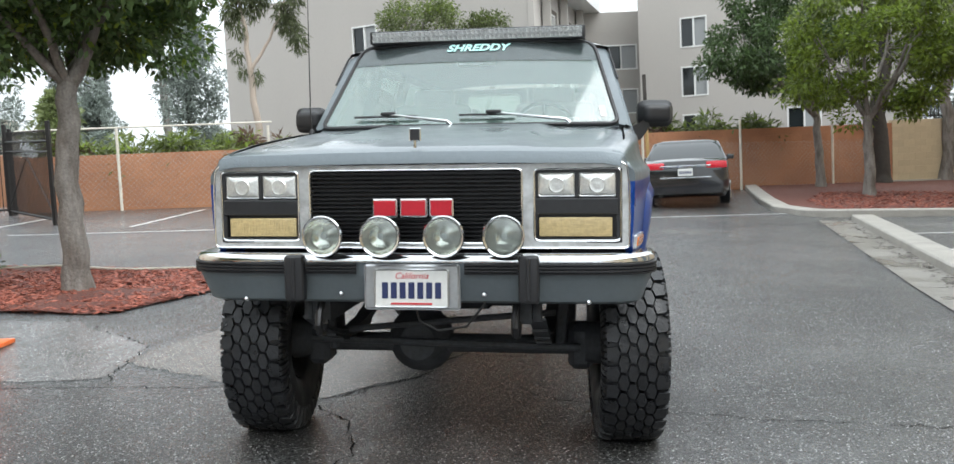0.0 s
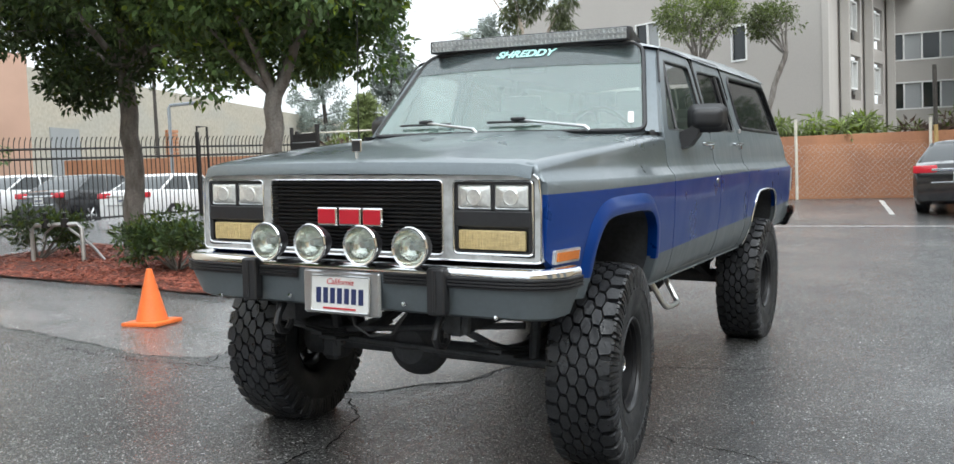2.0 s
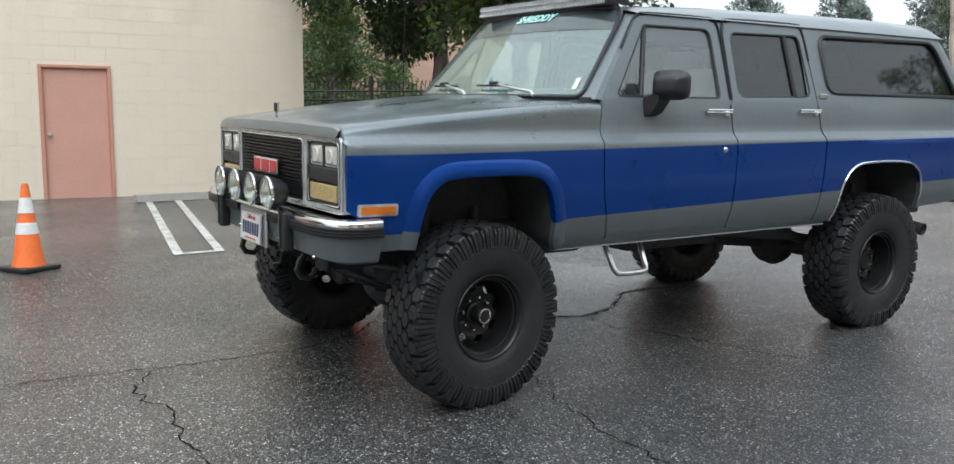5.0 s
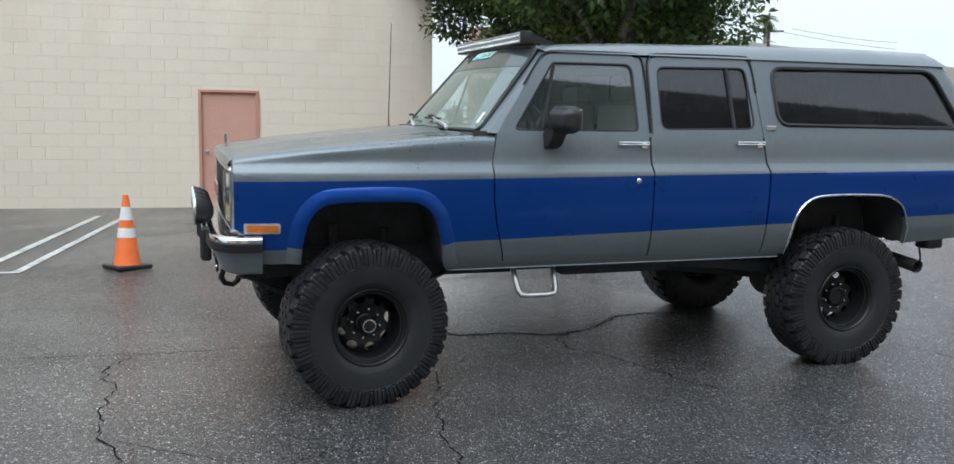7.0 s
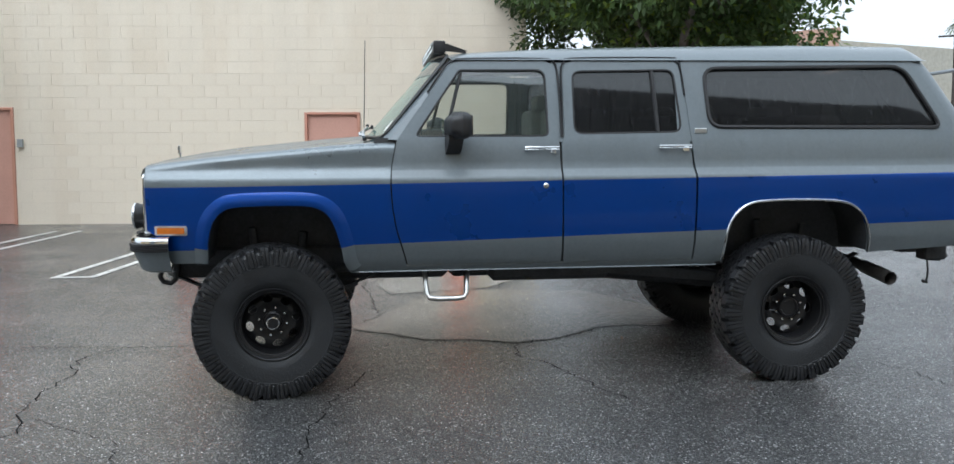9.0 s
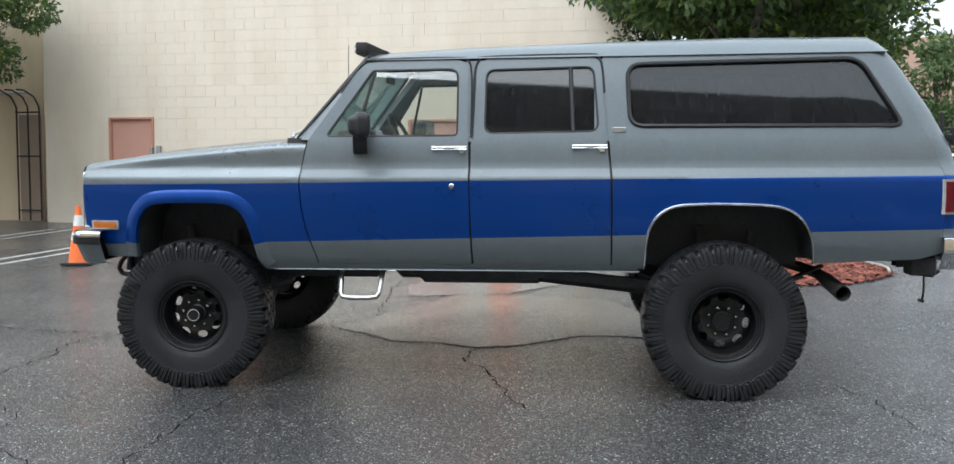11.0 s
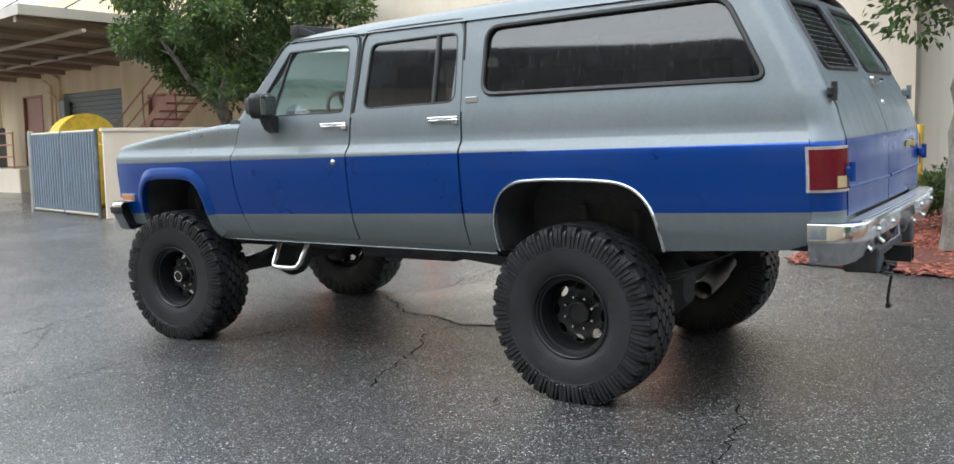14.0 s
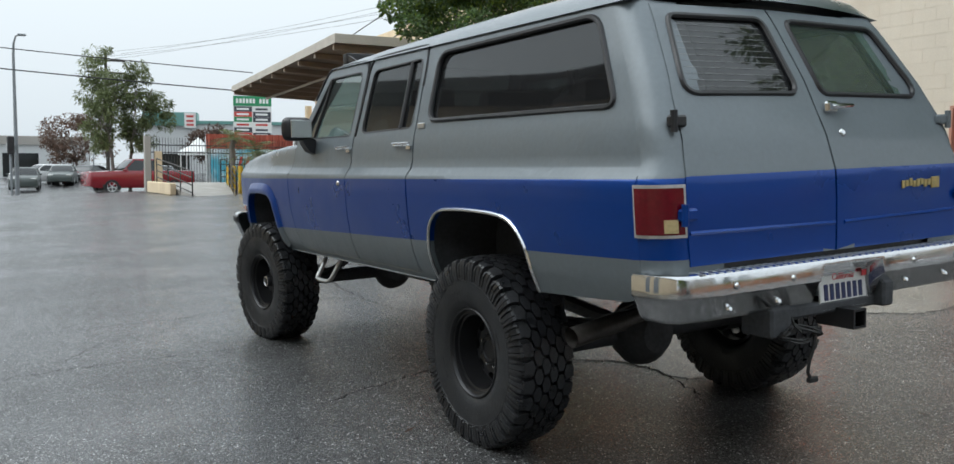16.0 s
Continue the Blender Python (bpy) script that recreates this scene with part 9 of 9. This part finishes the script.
for cx, cy, paint, lab in ((-17.97, 15.13, P_WHITECAR, "white saloon car parked behind the iron fence"), (-20.6, 14.5, P_BLACKCAR, "black saloon car parked behind the iron fence"), (-23.2, 14.2, P_WHITECAR, "white saloon car parked behind the iron fence"), (-25.8, 13.8, P_WHITECAR, "white saloon car parked behind the iron fence"), (-28.4, 13.4, P_BLACKCAR, "black saloon car parked behind the iron fence")):
    car("sedan", pose(cx, cy, lot(cx, cy), 0, 0, 190), paint, 4.6, 1.82, 1.47, 0.90, 1.00, "sedan", lab)
car("pickup_truck", pose(-6.95, -46.1, -0.38, 0, 0, 97), P_REDCAR, 5.7, 2.0, 1.95, 1.24, 1.30, "pickup", "red pickup truck waiting in the street", clearance=0.35, wheel_r=0.41)
car("sedan", pose(-2.4, -60.0, -0.5, 0, 0, 172), P_DKGREEN, 4.6, 1.8, 1.5, 0.9, 1.0, "suv", "dark green car in the street")
car("sedan", pose(-4.4, -68.9, -0.3, 0, 0, 110), P_WHITECAR, 4.6, 1.8, 1.5, 0.9, 1.0, "suv", "white car across the street")
car("sedan", pose(-5.5, -66.7, -0.3, 0, 0, 168), P_DKGREEN, 4.6, 1.8, 1.45, 0.85, 1.0, "sedan", "dark car across the street")
car("sedan", pose(-8.0, -72.4, -0.3, 0, 0, 140), P_BLACKCAR, 4.6, 1.8, 1.45, 0.85, 1.0, "sedan", "dark car across the street")
car("sedan", pose(-13.5, -70.0, -0.3, 0, 0, 165), P_SILVER, 4.6, 1.8, 1.45, 0.85, 1.0, "sedan", "grey car across the street")


# ---- street side: fence, ramp, signs, shops ----
sf = root("street_fence", "black iron fence along the street", "fence")
SF0, SF1 = Vector((-5.7, -37.3)), Vector((-24, -40.0))
sdir = (SF1 - SF0).normalized()
for h in (0.2, 1.85, 2.2):
    bm = B()
    tube(bm, [(*SF0, h), (*SF1, h)], 0.025, 4)
    part("rail", bm, M_IRON, sf)
pk = None
for i in range(130):
    p = SF0 + sdir * (i * 0.14)
    if pk is None:
        bm = B()
        tube(bm, [(0, 0, 0.0), (0, 0, 2.55)], 0.012, 4)
        ob = part("picket", bm, M_IRON, sf)
        pk = ob.data
    else:
        ob = new("picket", pk)
        ob.parent = sf
    ob.location = (p.x, p.y, 0.0)
part("gate_post", boxed((-5.65, -37.2, 1.3), (0.28, 0.28, 2.6), 0.02), M_STUCCO_D, sf)
part("gate_pier", boxed((-6.1, -37.0, 0.95), (0.3, 0.3, 1.9), 0.02), M_STUCCO_Y, sf)
ramp = root("access_ramp", "concrete access ramp with black handrails", "ramp")
bm = B()
loft(bm, [[(x, y, -0.1), (x2, y2, -0.1), (x2, y2, z), (x, y, z)] for x, y, x2, y2, z in ((-5.75, -28.6, -7.3, -28.9, 0.06), (-5.75, -35.8, -9.0, -35.8, 0.42), (-5.8, -37.0, -13.0, -37.2, 0.42))], closed=True, caps=True)
bmesh.ops.recalc_face_normals(bm, faces=bm.faces[:])
part("ramp_slab", bm, M_CONCRETE, ramp)
part("ramp_kerb", boxed((-5.55, -34.0, 0.25), (0.25, 4.6, 0.5), 0.03), M_STUCCO_Y, ramp)
for a, c in (((-5.72, -29.2), (-5.85, -36.2)), ((-7.35, -28.8), (-8.9, -35.6)), ((-8.9, -36.6), (-13.0, -37.0))):
    a, c = Vector(a), Vector(c)
    for h in (0.35, 0.65, 0.95, 1.2):
        bm = B()
        tube(bm, [(*a, h - 0.18 + (0.53 if a.y < -36 else 0)), (*a.lerp(c, 0.5), h + 0.1 + (0.25 if a.y < -36 else 0)), (*c, h + 0.35)], 0.025, 6)
        part("handrail", bm, M_IRON, ramp)
    for k in (0.0, 0.3, 0.65, 1.0):
        p = a.lerp(c, k)
        bm = B()
        tube(bm, [(*p, -0.1), (*p, 1.55 if a.y < -36 else 1.02 + 0.53 * k)], 0.028, 6)
        part("rail_post", bm, M_IRON, ramp)
ub = root("utility_cabinet", "grey-green utility cabinet behind the bollards", "cabinet", pose(-9.95, -30.9, -0.1, 0, 0, 10))
part("cabinet_body", boxed((0, 0, 0.75), (1.15, 0.8, 1.45), 0.03), M_CABINET, ub)
part("cabinet_panel", boxed((-0.16, 0.41, 0.75), (0.78, 0.03, 1.36), 0.01), material("dark_cabinet_paint", (0.045, 0.06, 0.06), 0.5, vary=0.2), ub)

# shop sign tower
SG0, SG1 = Vector((-20.95, -64.6)), Vector((-18.05, -65.4))
sign = root("sign_tower", "tall shop sign with a green head panel over small white panels", "sign")
g0 = flat_map(SG1, SG0, 0.0)
g1 = flat_map(SG1, SG0, -0.4)
SL = (SG1 - SG0).length


def sign_panel(name, u0, u1, v0, v1, mat, out=0.03, label=""):
    f, g = flat_map(SG1, SG0, out), flat_map(SG1, SG0, 0.0)
    bm = B()
    loft(bm, [[f(u, v) for u in (u0, u1)] + [g(u, v) for u in (u1, u0)] for v in (v0, v1)], closed=True, caps=True)
    return part(name, bm, mat, sign, label)


M_SIGNGREEN = material("sign_green", (0.02, 0.24, 0.10), 0.4, vary=0.05)
M_SIGNRED = material("sign_red", (0.55, 0.06, 0.05), 0.4, vary=0.08)
M_SIGNDARK = material("sign_dark", (0.05, 0.055, 0.07), 0.4, vary=0.1)
bm = B()
box(bm, (*((SG0 + SG1) / 2 + Vector((-0.15, -0.6))), 3.3), (0.4, 0.3, 6.6), 0.02)
part("sign_post", bm, M_GREYDOOR, sign)
sign_panel("sign_body", 0, SL, 3.0, 6.8, M_WHITE, -0.3)
sign_panel("sign_head", 0, SL, 6.0, 6.8, M_SIGNGREEN, 0.04, "green head panel with white capitals")
for i in range(10):
    if i != 6:
        sign_panel("sign_bar", 0.22 + i * 0.262, 0.40 + i * 0.262, 6.22, 6.58, M_WHITE, 0.055)
rnd = random.Random(8)
mats = [M_SIGNDARK, M_WHITE, M_SIGNRED, M_WHITE, M_SIGNGREEN, M_SIGNDARK, M_WHITE, M_SIGNDARK]
for col in range(2):
    for row in range(7):
        u0, u1 = (0.06, SL / 2 - 0.04) if col == 0 else (SL / 2 + 0.04, SL - 0.06)
        v1 = 5.95 - row * 0.42
        mt = mats[(row * 2 + col * 3) % 8]
        sign_panel("tenant_panel", u0, u1, v1 - 0.40, v1, mt, 0.035)
        sign_panel("panel_bar", u0 + 0.2, u1 - 0.25, v1 - 0.28, v1 - 0.12, M_WHITE if mt is not M_WHITE else (M_SIGNRED if row % 2 else M_SIGNDARK), 0.045)

# shops across the street
def shop(name, p, q, z1, mat, label, roof=None, depth=12, fasc=None):
    s = root(name, label, "building", kind="structure")
    wall_sheet("shop_wall", p, q, -0.5, z1, [], mat, s)
    p, q = Vector(p), Vector(q)
    d = (q - p).normalized()
    n = Vector((-d.y, d.x))
    bm = B()
    loft(bm, [[(*v, z) for v in (p + n * 0.2, p + n * depth, q + n * depth, q + n * 0.2)] for z in (-0.5, z1)])
    bm.faces.new([bm.verts.new((*v, z1)) for v in (p, q, q + n * depth, p + n * depth)])
    part("shop_side", bm, mat, s)
    if fasc:
        f, g = flat_map(p, q, 0.25), flat_map(p, q, -0.1)
        L = (q - p).length
        bm = B()
        loft(bm, [[f(0, v), f(L, v), g(L, v), g(0, v)] for v in (z1 - fasc[0], z1 + 0.1)], closed=True, caps=True)
        part("fascia", bm, fasc[1], s)
    f = flat_map(p, q, 0.03)
    L = (q - p).length
    for k in range(int(L / 5)):
        bm = B()
        loft(bm, [[f(k * 5 + 0.8, v), f(k * 5 + 4.2, v)] for v in (-0.2, 2.3)])
        part("shop_window", bm, M_DARKGLASS, s)
    return s


M_TEALF = material("teal_fascia", (0.13, 0.30, 0.27), 0.5, vary=0.05)
M_TILE = material("red_roof_tile", (0.40, 0.085, 0.05), 0.6, vary=0.2, scale=6, random_value=0.2)
M_SHOPW = material("pale_shop_wall", (0.60, 0.61, 0.61), 0.7, vary=0.06)
far_shop = shop("shop_building", (-15.6, -87.3), (-44, -78), 5.55, M_SHOPW, "long pale shop building with a teal edge", fasc=(0.22, M_TEALF))
f, g = flat_map((-15.6, -87.3), (-44, -78), 0.4), flat_map((-15.6, -87.3), (-44, -78), -3.0)
bm = B()
loft(bm, [[f(-0.2, v), f(5.0, v), g(5.0, v), g(-0.2, v)] for v in (5.1, 6.45)], closed=True, caps=True)
bmesh.ops.recalc_face_normals(bm, faces=bm.faces[:])
part("parapet", bm, M_TEALF, far_shop, "raised teal parapet")
f, g = flat_map((-15.6, -87.3), (-44, -78), 0.55), flat_map((-15.6, -87.3), (-44, -78), 0.3)
bm = B()
loft(bm, [[f(3.8, v), f(4.9, v), g(4.9, v), g(3.8, v)] for v in (4.9, 6.4)], closed=True, caps=True)
bmesh.ops.recalc_face_normals(bm, faces=bm.faces[:])
part("wall_sign", bm, M_WHITE, far_shop, "white sign board")
for v in (5.1, 5.5, 5.95):
    f2 = flat_map((-15.6, -87.3), (-44, -78), 0.57)
    bm = B()
    loft(bm, [[f2(4.0, q), f2(4.7, q), f(4.7, q), f(4.0, q)] for q in (v, v + 0.2)], closed=True, caps=True)
    part("sign_bar", bm, M_SIGNRED, far_shop)
red_shop = shop("shop_building", (-12.4, -52.4), (-36, -46.5), 3.15, M_SHOPW, "low shop with a red tiled roof edge", fasc=(0.85, M_TILE), depth=8)
for k in range(58):
    f = flat_map((-12.4, -52.4), (-36, -46.5), 0.27)
    g = flat_map((-12.4, -52.4), (-36, -46.5), 0.33)
    bm = B()
    tube(bm, [f(0.2 + k * 0.41, 3.24), g(0.2 + k * 0.41, 2.32)], 0.09, 5)
    part("roof_tile", bm, M_TILE, red_shop)
shop("shop_building", (22, -102), (-12, -98), 4.0, M_SHOPW, "low far shop across the street", fasc=(0.8, M_STUCCO_D))
mural = root("mural_wall", "blue painted wall with a pale swirl", "wall", kind="structure")
bm = B()
MU = ((-12.6, -52.0), (-18.0, -50.65))
f, g = flat_map(*MU, 0.1), flat_map(*MU, 0.0)
loft(bm, [[f(0, v), f(5.5, v), g(5.5, v), g(0, v)] for v in (0.0, 2.28)], closed=True, caps=True)
bmesh.ops.recalc_face_normals(bm, faces=bm.faces[:])
part("mural_panel", bm, material("mural_blue", (0.08, 0.40, 0.52), 0.5, vary=0.3, scale=0.9, tint=(0.7, 0.74, 0.75), tint_amount=0.95, tint_scale=0.7), mural)
bm = B()
f = flat_map(*MU, 0.14)
for k in range(6):
    u = 1.2 + 0.45 * k
    loft(bm, [[f(u + 0.25 * v, 1.0 + v) for v in (0, 0.4, 0.8)], [f(u + 0.18 + 0.25 * v, 1.0 + v) for v in (0, 0.4, 0.8)]])
part("mural_bar", bm, M_SIGNRED, mural)
ps = root("shop_sign", "pale yellow roof sign", "sign", pose(-15.85, -44.5, 0, 0, 0, 100))
part("sign_box", boxed((0, 0, 3.45), (0.3, 0.95, 0.5), 0.05), material("yellow_sign", (0.62, 0.50, 0.16), 0.5, vary=0.1), ps)
part("sign_post", boxed((0, 0, 1.5), (0.25, 0.75, 3.2), 0.02), M_WHITE, ps)
tent = root("canopy_tent", "white pointed market tent", "tent", pose(-14.1, -61.0, -0.4, 0, 0, 20))
bm = B()
lathe(bm, [(1.75, 2.35), (1.7, 2.62), (0.85, 3.0), (0.07, 3.62), (0, 3.68)], 4)
part("tent_roof", bm, M_WHITE, tent)
for x, y in ((1.5, 0), (-1.5, 0), (0, 1.5), (0, -1.5)):
    bm = B()
    tube(bm, [(x, y, 0), (x, y, 2.6)], 0.04, 6)
    part("tent_leg", bm, M_WHITE, tent)

tree("roadside_tree", -5.75, -46.9, -0.4, [(0, 0, 1.2), (0.1, 0, 2.4), (0.2, 0, 3.4)], 0.11, (0.3, 0, 5.2), (1.45, 1.4, 3.0), 9000, 0.23, M_LEAF_O, "tall loose grey-green street tree", 81, 64, clump_r=0.46, hollow=0.1, droop=0.8, aspect=0.25)
tree("roadside_tree", -6.65, -46.9, -0.4, [(0, 0, 1.4), (-0.1, 0, 3.0)], 0.11, (-0.6, 0, 4.9), (1.75, 1.4, 2.6), 9000, 0.23, M_LEAF_O, "leaning grey-green street tree", 82, 60, clump_r=0.42, hollow=0.1, droop=0.8, aspect=0.25)
tree("roadside_tree", -8.6, -82.0, -0.5, [(0, 0, 1.2), (0.1, 0, 2.0)], 0.16, (0, 0, 3.9), (3.3, 3, 2.3), 6000, 0.3, M_LEAF_R, "round rusty-leaved tree across the street", 83, 60, clump_r=0.6)
tree("roadside_tree", -18.2, -72.0, -0.5, [(0, 0, 1.2), (0.1, 0, 2.0)], 0.16, (0, 0, 3.6), (2.2, 2, 1.5), 4000, 0.3, M_LEAF_R, "round dull tree across the street", 84, 45, clump_r=0.6)
lp = root("street_lamp", "tall grey street lamp on a curved arm", "lamp", pose(-1.0, -48.0, -0.5))
bm = B()
tube(bm, [(0, 0, 0), (0, 0, 7.6), (-0.02, 0.05, 8.2), (-0.12, 0.15, 8.6), (-0.3, 0.2, 8.72)], [0.12, 0.07, 0.06, 0.045, 0.04], 8)
part("lamp_pole", bm, M_GREYDOOR, lp)
part("lamp_head", boxed((-0.42, 0.2, 8.70), (0.45, 0.2, 0.12), 0.04), M_GREYDOOR, lp)
tsig = root("traffic_signal", "dark traffic signal on a post", "signal", pose(-0.7, -47.6, -0.5))
bm = B()
tube(bm, [(0, 0, 0), (0, 0, 2.4)], 0.06, 8)
part("signal_post", bm, M_GREYDOOR, tsig)
part("signal_head", boxed((0, 0.1, 2.75), (0.35, 0.3, 0.95), 0.05), M_BLACK, tsig)
for x, y, h in ((-2.3, -71.0, 3.2), (-5.5, -52.0, 2.9)):
    sp = root("sign_post", "thin roadside sign post", "sign", pose(x, y, -0.4))
    bm = B()
    tube(bm, [(0, 0, 0), (0, 0, h)], 0.04, 6)
    part("post", bm, M_GREYDOOR, sp)
    part("sign_plate", boxed((0, 0.05, h - 0.3), (0.45, 0.03, 0.6), 0.01), M_ALU, sp)
up = root("utility_pole", "brown wooden utility pole with a crossarm", "pole", pose(-9.75, -73.1, -0.5))
bm = B()
tube(bm, [(0, 0, 0), (0, 0, 10.8)], [0.16, 0.11], 8)
part("pole_shaft", bm, M_BARK_D, up)
for z in (10.3, 9.3):
    part("crossarm", boxed((0, 0, z), (3.0, 0.12, 0.14), 0.01), M_BARK_D, up)
up2 = root("utility_pole", "brown wooden utility pole behind the dock", "pole", pose(-19.4, -46.6, -0.4))
bm = B()
tube(bm, [(0, 0, 0), (0, 0, 4.9)], [0.07, 0.05], 8)
part("pole_shaft", bm, M_BARK_D, up2)
part("crossarm", boxed((0, 0, 4.7), (1.0, 0.06, 0.08), 0.01), M_BARK_D, up2)


def wire(a, b, sag, r=0.02):
    bm = B()
    a, b = Vector(a), Vector(b)
    tube(bm, [a.lerp(b, k) + Vector((0, 0, -sag * 4 * k * (1 - k))) for k in np.linspace(0, 1, 9)], r, 4)
    tagged(finish("overhead_wire", bm, M_BLACK), "thin black overhead wire between poles", "wire", group="overhead wires")


wire((12.0, -36.0, 6.0), (-7.6, -29.9, 4.33), 0.1, 0.025)
wire((12.0, -35.5, 6.75), (-8.3, -29.5, 5.05), 0.1, 0.02)
for k in range(4):
    wire((-9.75 + 0.8 * k - 1.2, -73.1, 9.9 if k % 2 else 10.4), (-24.3 - 0.3 * k, -40.0, 11.9 - 0.25 * k), 0.35, 0.010)
for k in range(2):
    wire((-8.0 - k, -24 + 2 * k, 4.5), (-12.5 - k, -12.0 + k, 9.5), 0.05, 0.02)
pole7 = root("utility_pole", "far utility pole with a crossarm", "pole", pose(-28.2, 23.8, 0.5, 0, 0, -33))
bm = B()
tube(bm, [(0, 0, 0), (0, 0, 6.3)], [0.10, 0.06], 8)
part("pole_shaft", bm, M_BARK_D, pole7)
part("crossarm", boxed((0, 0, 5.95), (0.06, 1.25, 0.07), 0.01), M_BARK_D, pole7)
for k in range(2):
    wire((-28.2 + 0.5 * k, 23.8 + 0.8 * k, 6.55), (-38.1, 40.1, 7.3 + 0.4 * k), 0.1, 0.010)

# low street kerb
tagged(strip("street_kerb", (-5.5, -38.2), (30.0, -36.0), 0.3, M_CURB, None, "street kerb", 0.10), "low concrete street kerb", "kerb", kind="structure")

shrub(-11.3, -31.2, -0.1, 0.75, 0.6, 2.0, 3500, 0.12, M_LEAF, 91, "tall dark hedge bush beside the utility cabinet", bright=M_LEAF_B)


# ---- single blocks of the warehouse wall ----
BW_, BH_ = 0.40, 0.20


def block_mesh(name, w, h, mat, j=0.0008, d=0.0018, c=0.0014):
    """One block face: a bevelled slab, d proud of the joint."""
    x0, x1, z0, z1 = j, w - j, j, h - j
    v = [(x0, 0, z0), (x1, 0, z0), (x1, 0, z1), (x0, 0, z1), (x0 + c, -d, z0 + c), (x1 - c, -d, z0 + c), (x1 - c, -d, z1 - c), (x0 + c, -d, z1 - c)]
    f = [(4, 5, 6, 7), (0, 1, 5, 4), (1, 2, 6, 5), (2, 3, 7, 6), (3, 0, 4, 7)]
    me = bpy.data.meshes.new(name)
    me.from_pydata(v, [], f)
    me.materials.append(mat)
    return me


def block_wall():
    cache = {}
    rest_v, rest_f = [], []
    count = 0
    rnd = random.Random(5)
    for row in range(26):
        z0 = 0.10 + row * BH_
        cuts = [0.0]
        a = BW_ * (0.5 if row % 2 else 1.0)
        while a < WALL_L - 0.05:
            cuts.append(a)
            a += BW_
        cuts.append(WALL_L)
        for d0, d1, db, dt in DOORS:
            if z0 < dt - 0.01:
                cuts = [x for x in cuts if not d0 - 0.07 < x < d1 + 0.07] + [d0, d1]
        cuts.sort()
        for a, c in zip(cuts, cuts[1:]):
            z1 = z0 + BH_
            zz = z0
            mid = (a + c) / 2
            if any(d0 < mid < d1 and z0 < dt - 0.01 for d0, d1, db, dt in DOORS):
                if all(not (d0 < mid < d1 and zz < dt < z1) for d0, d1, db, dt in DOORS):
                    continue
                zz = [dt for d0, d1, db, dt in DOORS if d0 < mid < d1][0]
            w, h = round(c - a, 3), round(z1 - zz, 3)
            near = 3.2 < mid and 0.3 < z0 < 2.75 and count < 300
            m = wall_m(a, -0.010 + rnd.uniform(-0.0008, 0.0008), zz)
            if near:
                key = (w, h)
                if key not in cache:
                    cache[key] = block_mesh("block", w, h, M_CREAM)
                ob = new("block", cache[key])
                ob.parent = WAREHOUSE
                ob.matrix_world = m
                count += 1
            else:
                j, d, cc = 0.0008, 0.0018, 0.0014
                b0 = len(rest_v)
                for p in ((j, 0, j), (w - j, 0, j), (w - j, 0, h - j), (j, 0, h - j), (j + cc, -d, j + cc), (w - j - cc, -d, j + cc), (w - j - cc, -d, h - j - cc), (j + cc, -d, h - j - cc)):
                    rest_v.append(tuple(m @ Vector(p)))
                for q in ((4, 5, 6, 7), (0, 1, 5, 4), (1, 2, 6, 5), (2, 3, 7, 6), (3, 0, 4, 7)):
                    rest_f.append(tuple(b0 + i for i in q))
    tagged(raw("block_rest", rest_v, rest_f, M_CREAM, WAREHOUSE), kind="stuff")
    bm = B()
    f = flat_map(wp(0), wp(WALL_L), 0.002)
    loft(bm, [[f(u, v) for u in (0, WALL_L)] for v in (5.30, 8.2)])
    part("upper_face", bm, M_CREAM, WAREHOUSE)


block_wall()


def coursed(p0, d, out, L, z0, z1, w, h, mat, parent, limit, name="block"):
    """Courses of blocks on a straight wall, the first ones as parts, the rest joined."""
    me = block_mesh(name, w, h, mat, 0.001, 0.004, 0.002)
    turn = math.degrees(math.atan2(d.y, d.x))
    rest_v, rest_f = [], []
    n = 0
    for row in range(int((z1 - z0) / h)):
        a = -w / 2 if row % 2 else 0.0
        while a < L - w * 0.4:
            if a >= 0 and a + w <= L:
                p = p0 + d * a + out * 0.0
                m = pose(p.x, p.y, z0 + row * h, 0, 0, turn)
                if n < limit:
                    ob = new(name, me)
                    ob.parent = parent
                    ob.matrix_world = m
                    n += 1
                else:
                    b0 = len(rest_v)
                    rest_v += [tuple(m @ v.co) for v in me.vertices]
                    rest_f += [tuple(b0 + i for i in pl.vertices) for pl in me.polygons]
            a += w
    if rest_v:
        tagged(raw(name + "_rest", rest_v, rest_f, mat, parent), kind="stuff")


coursed(BW0 - bout * 0.012, bdir, bout, bl, 0.0, 2.02, 0.40, 0.20, M_BROWN, BWALL, 0)
coursed(BW1 + bout * 0.0, bdir, bout, 14.0, 0.1, 2.1, 0.40, 0.20, M_BLOCK_Y, TAN, 0)
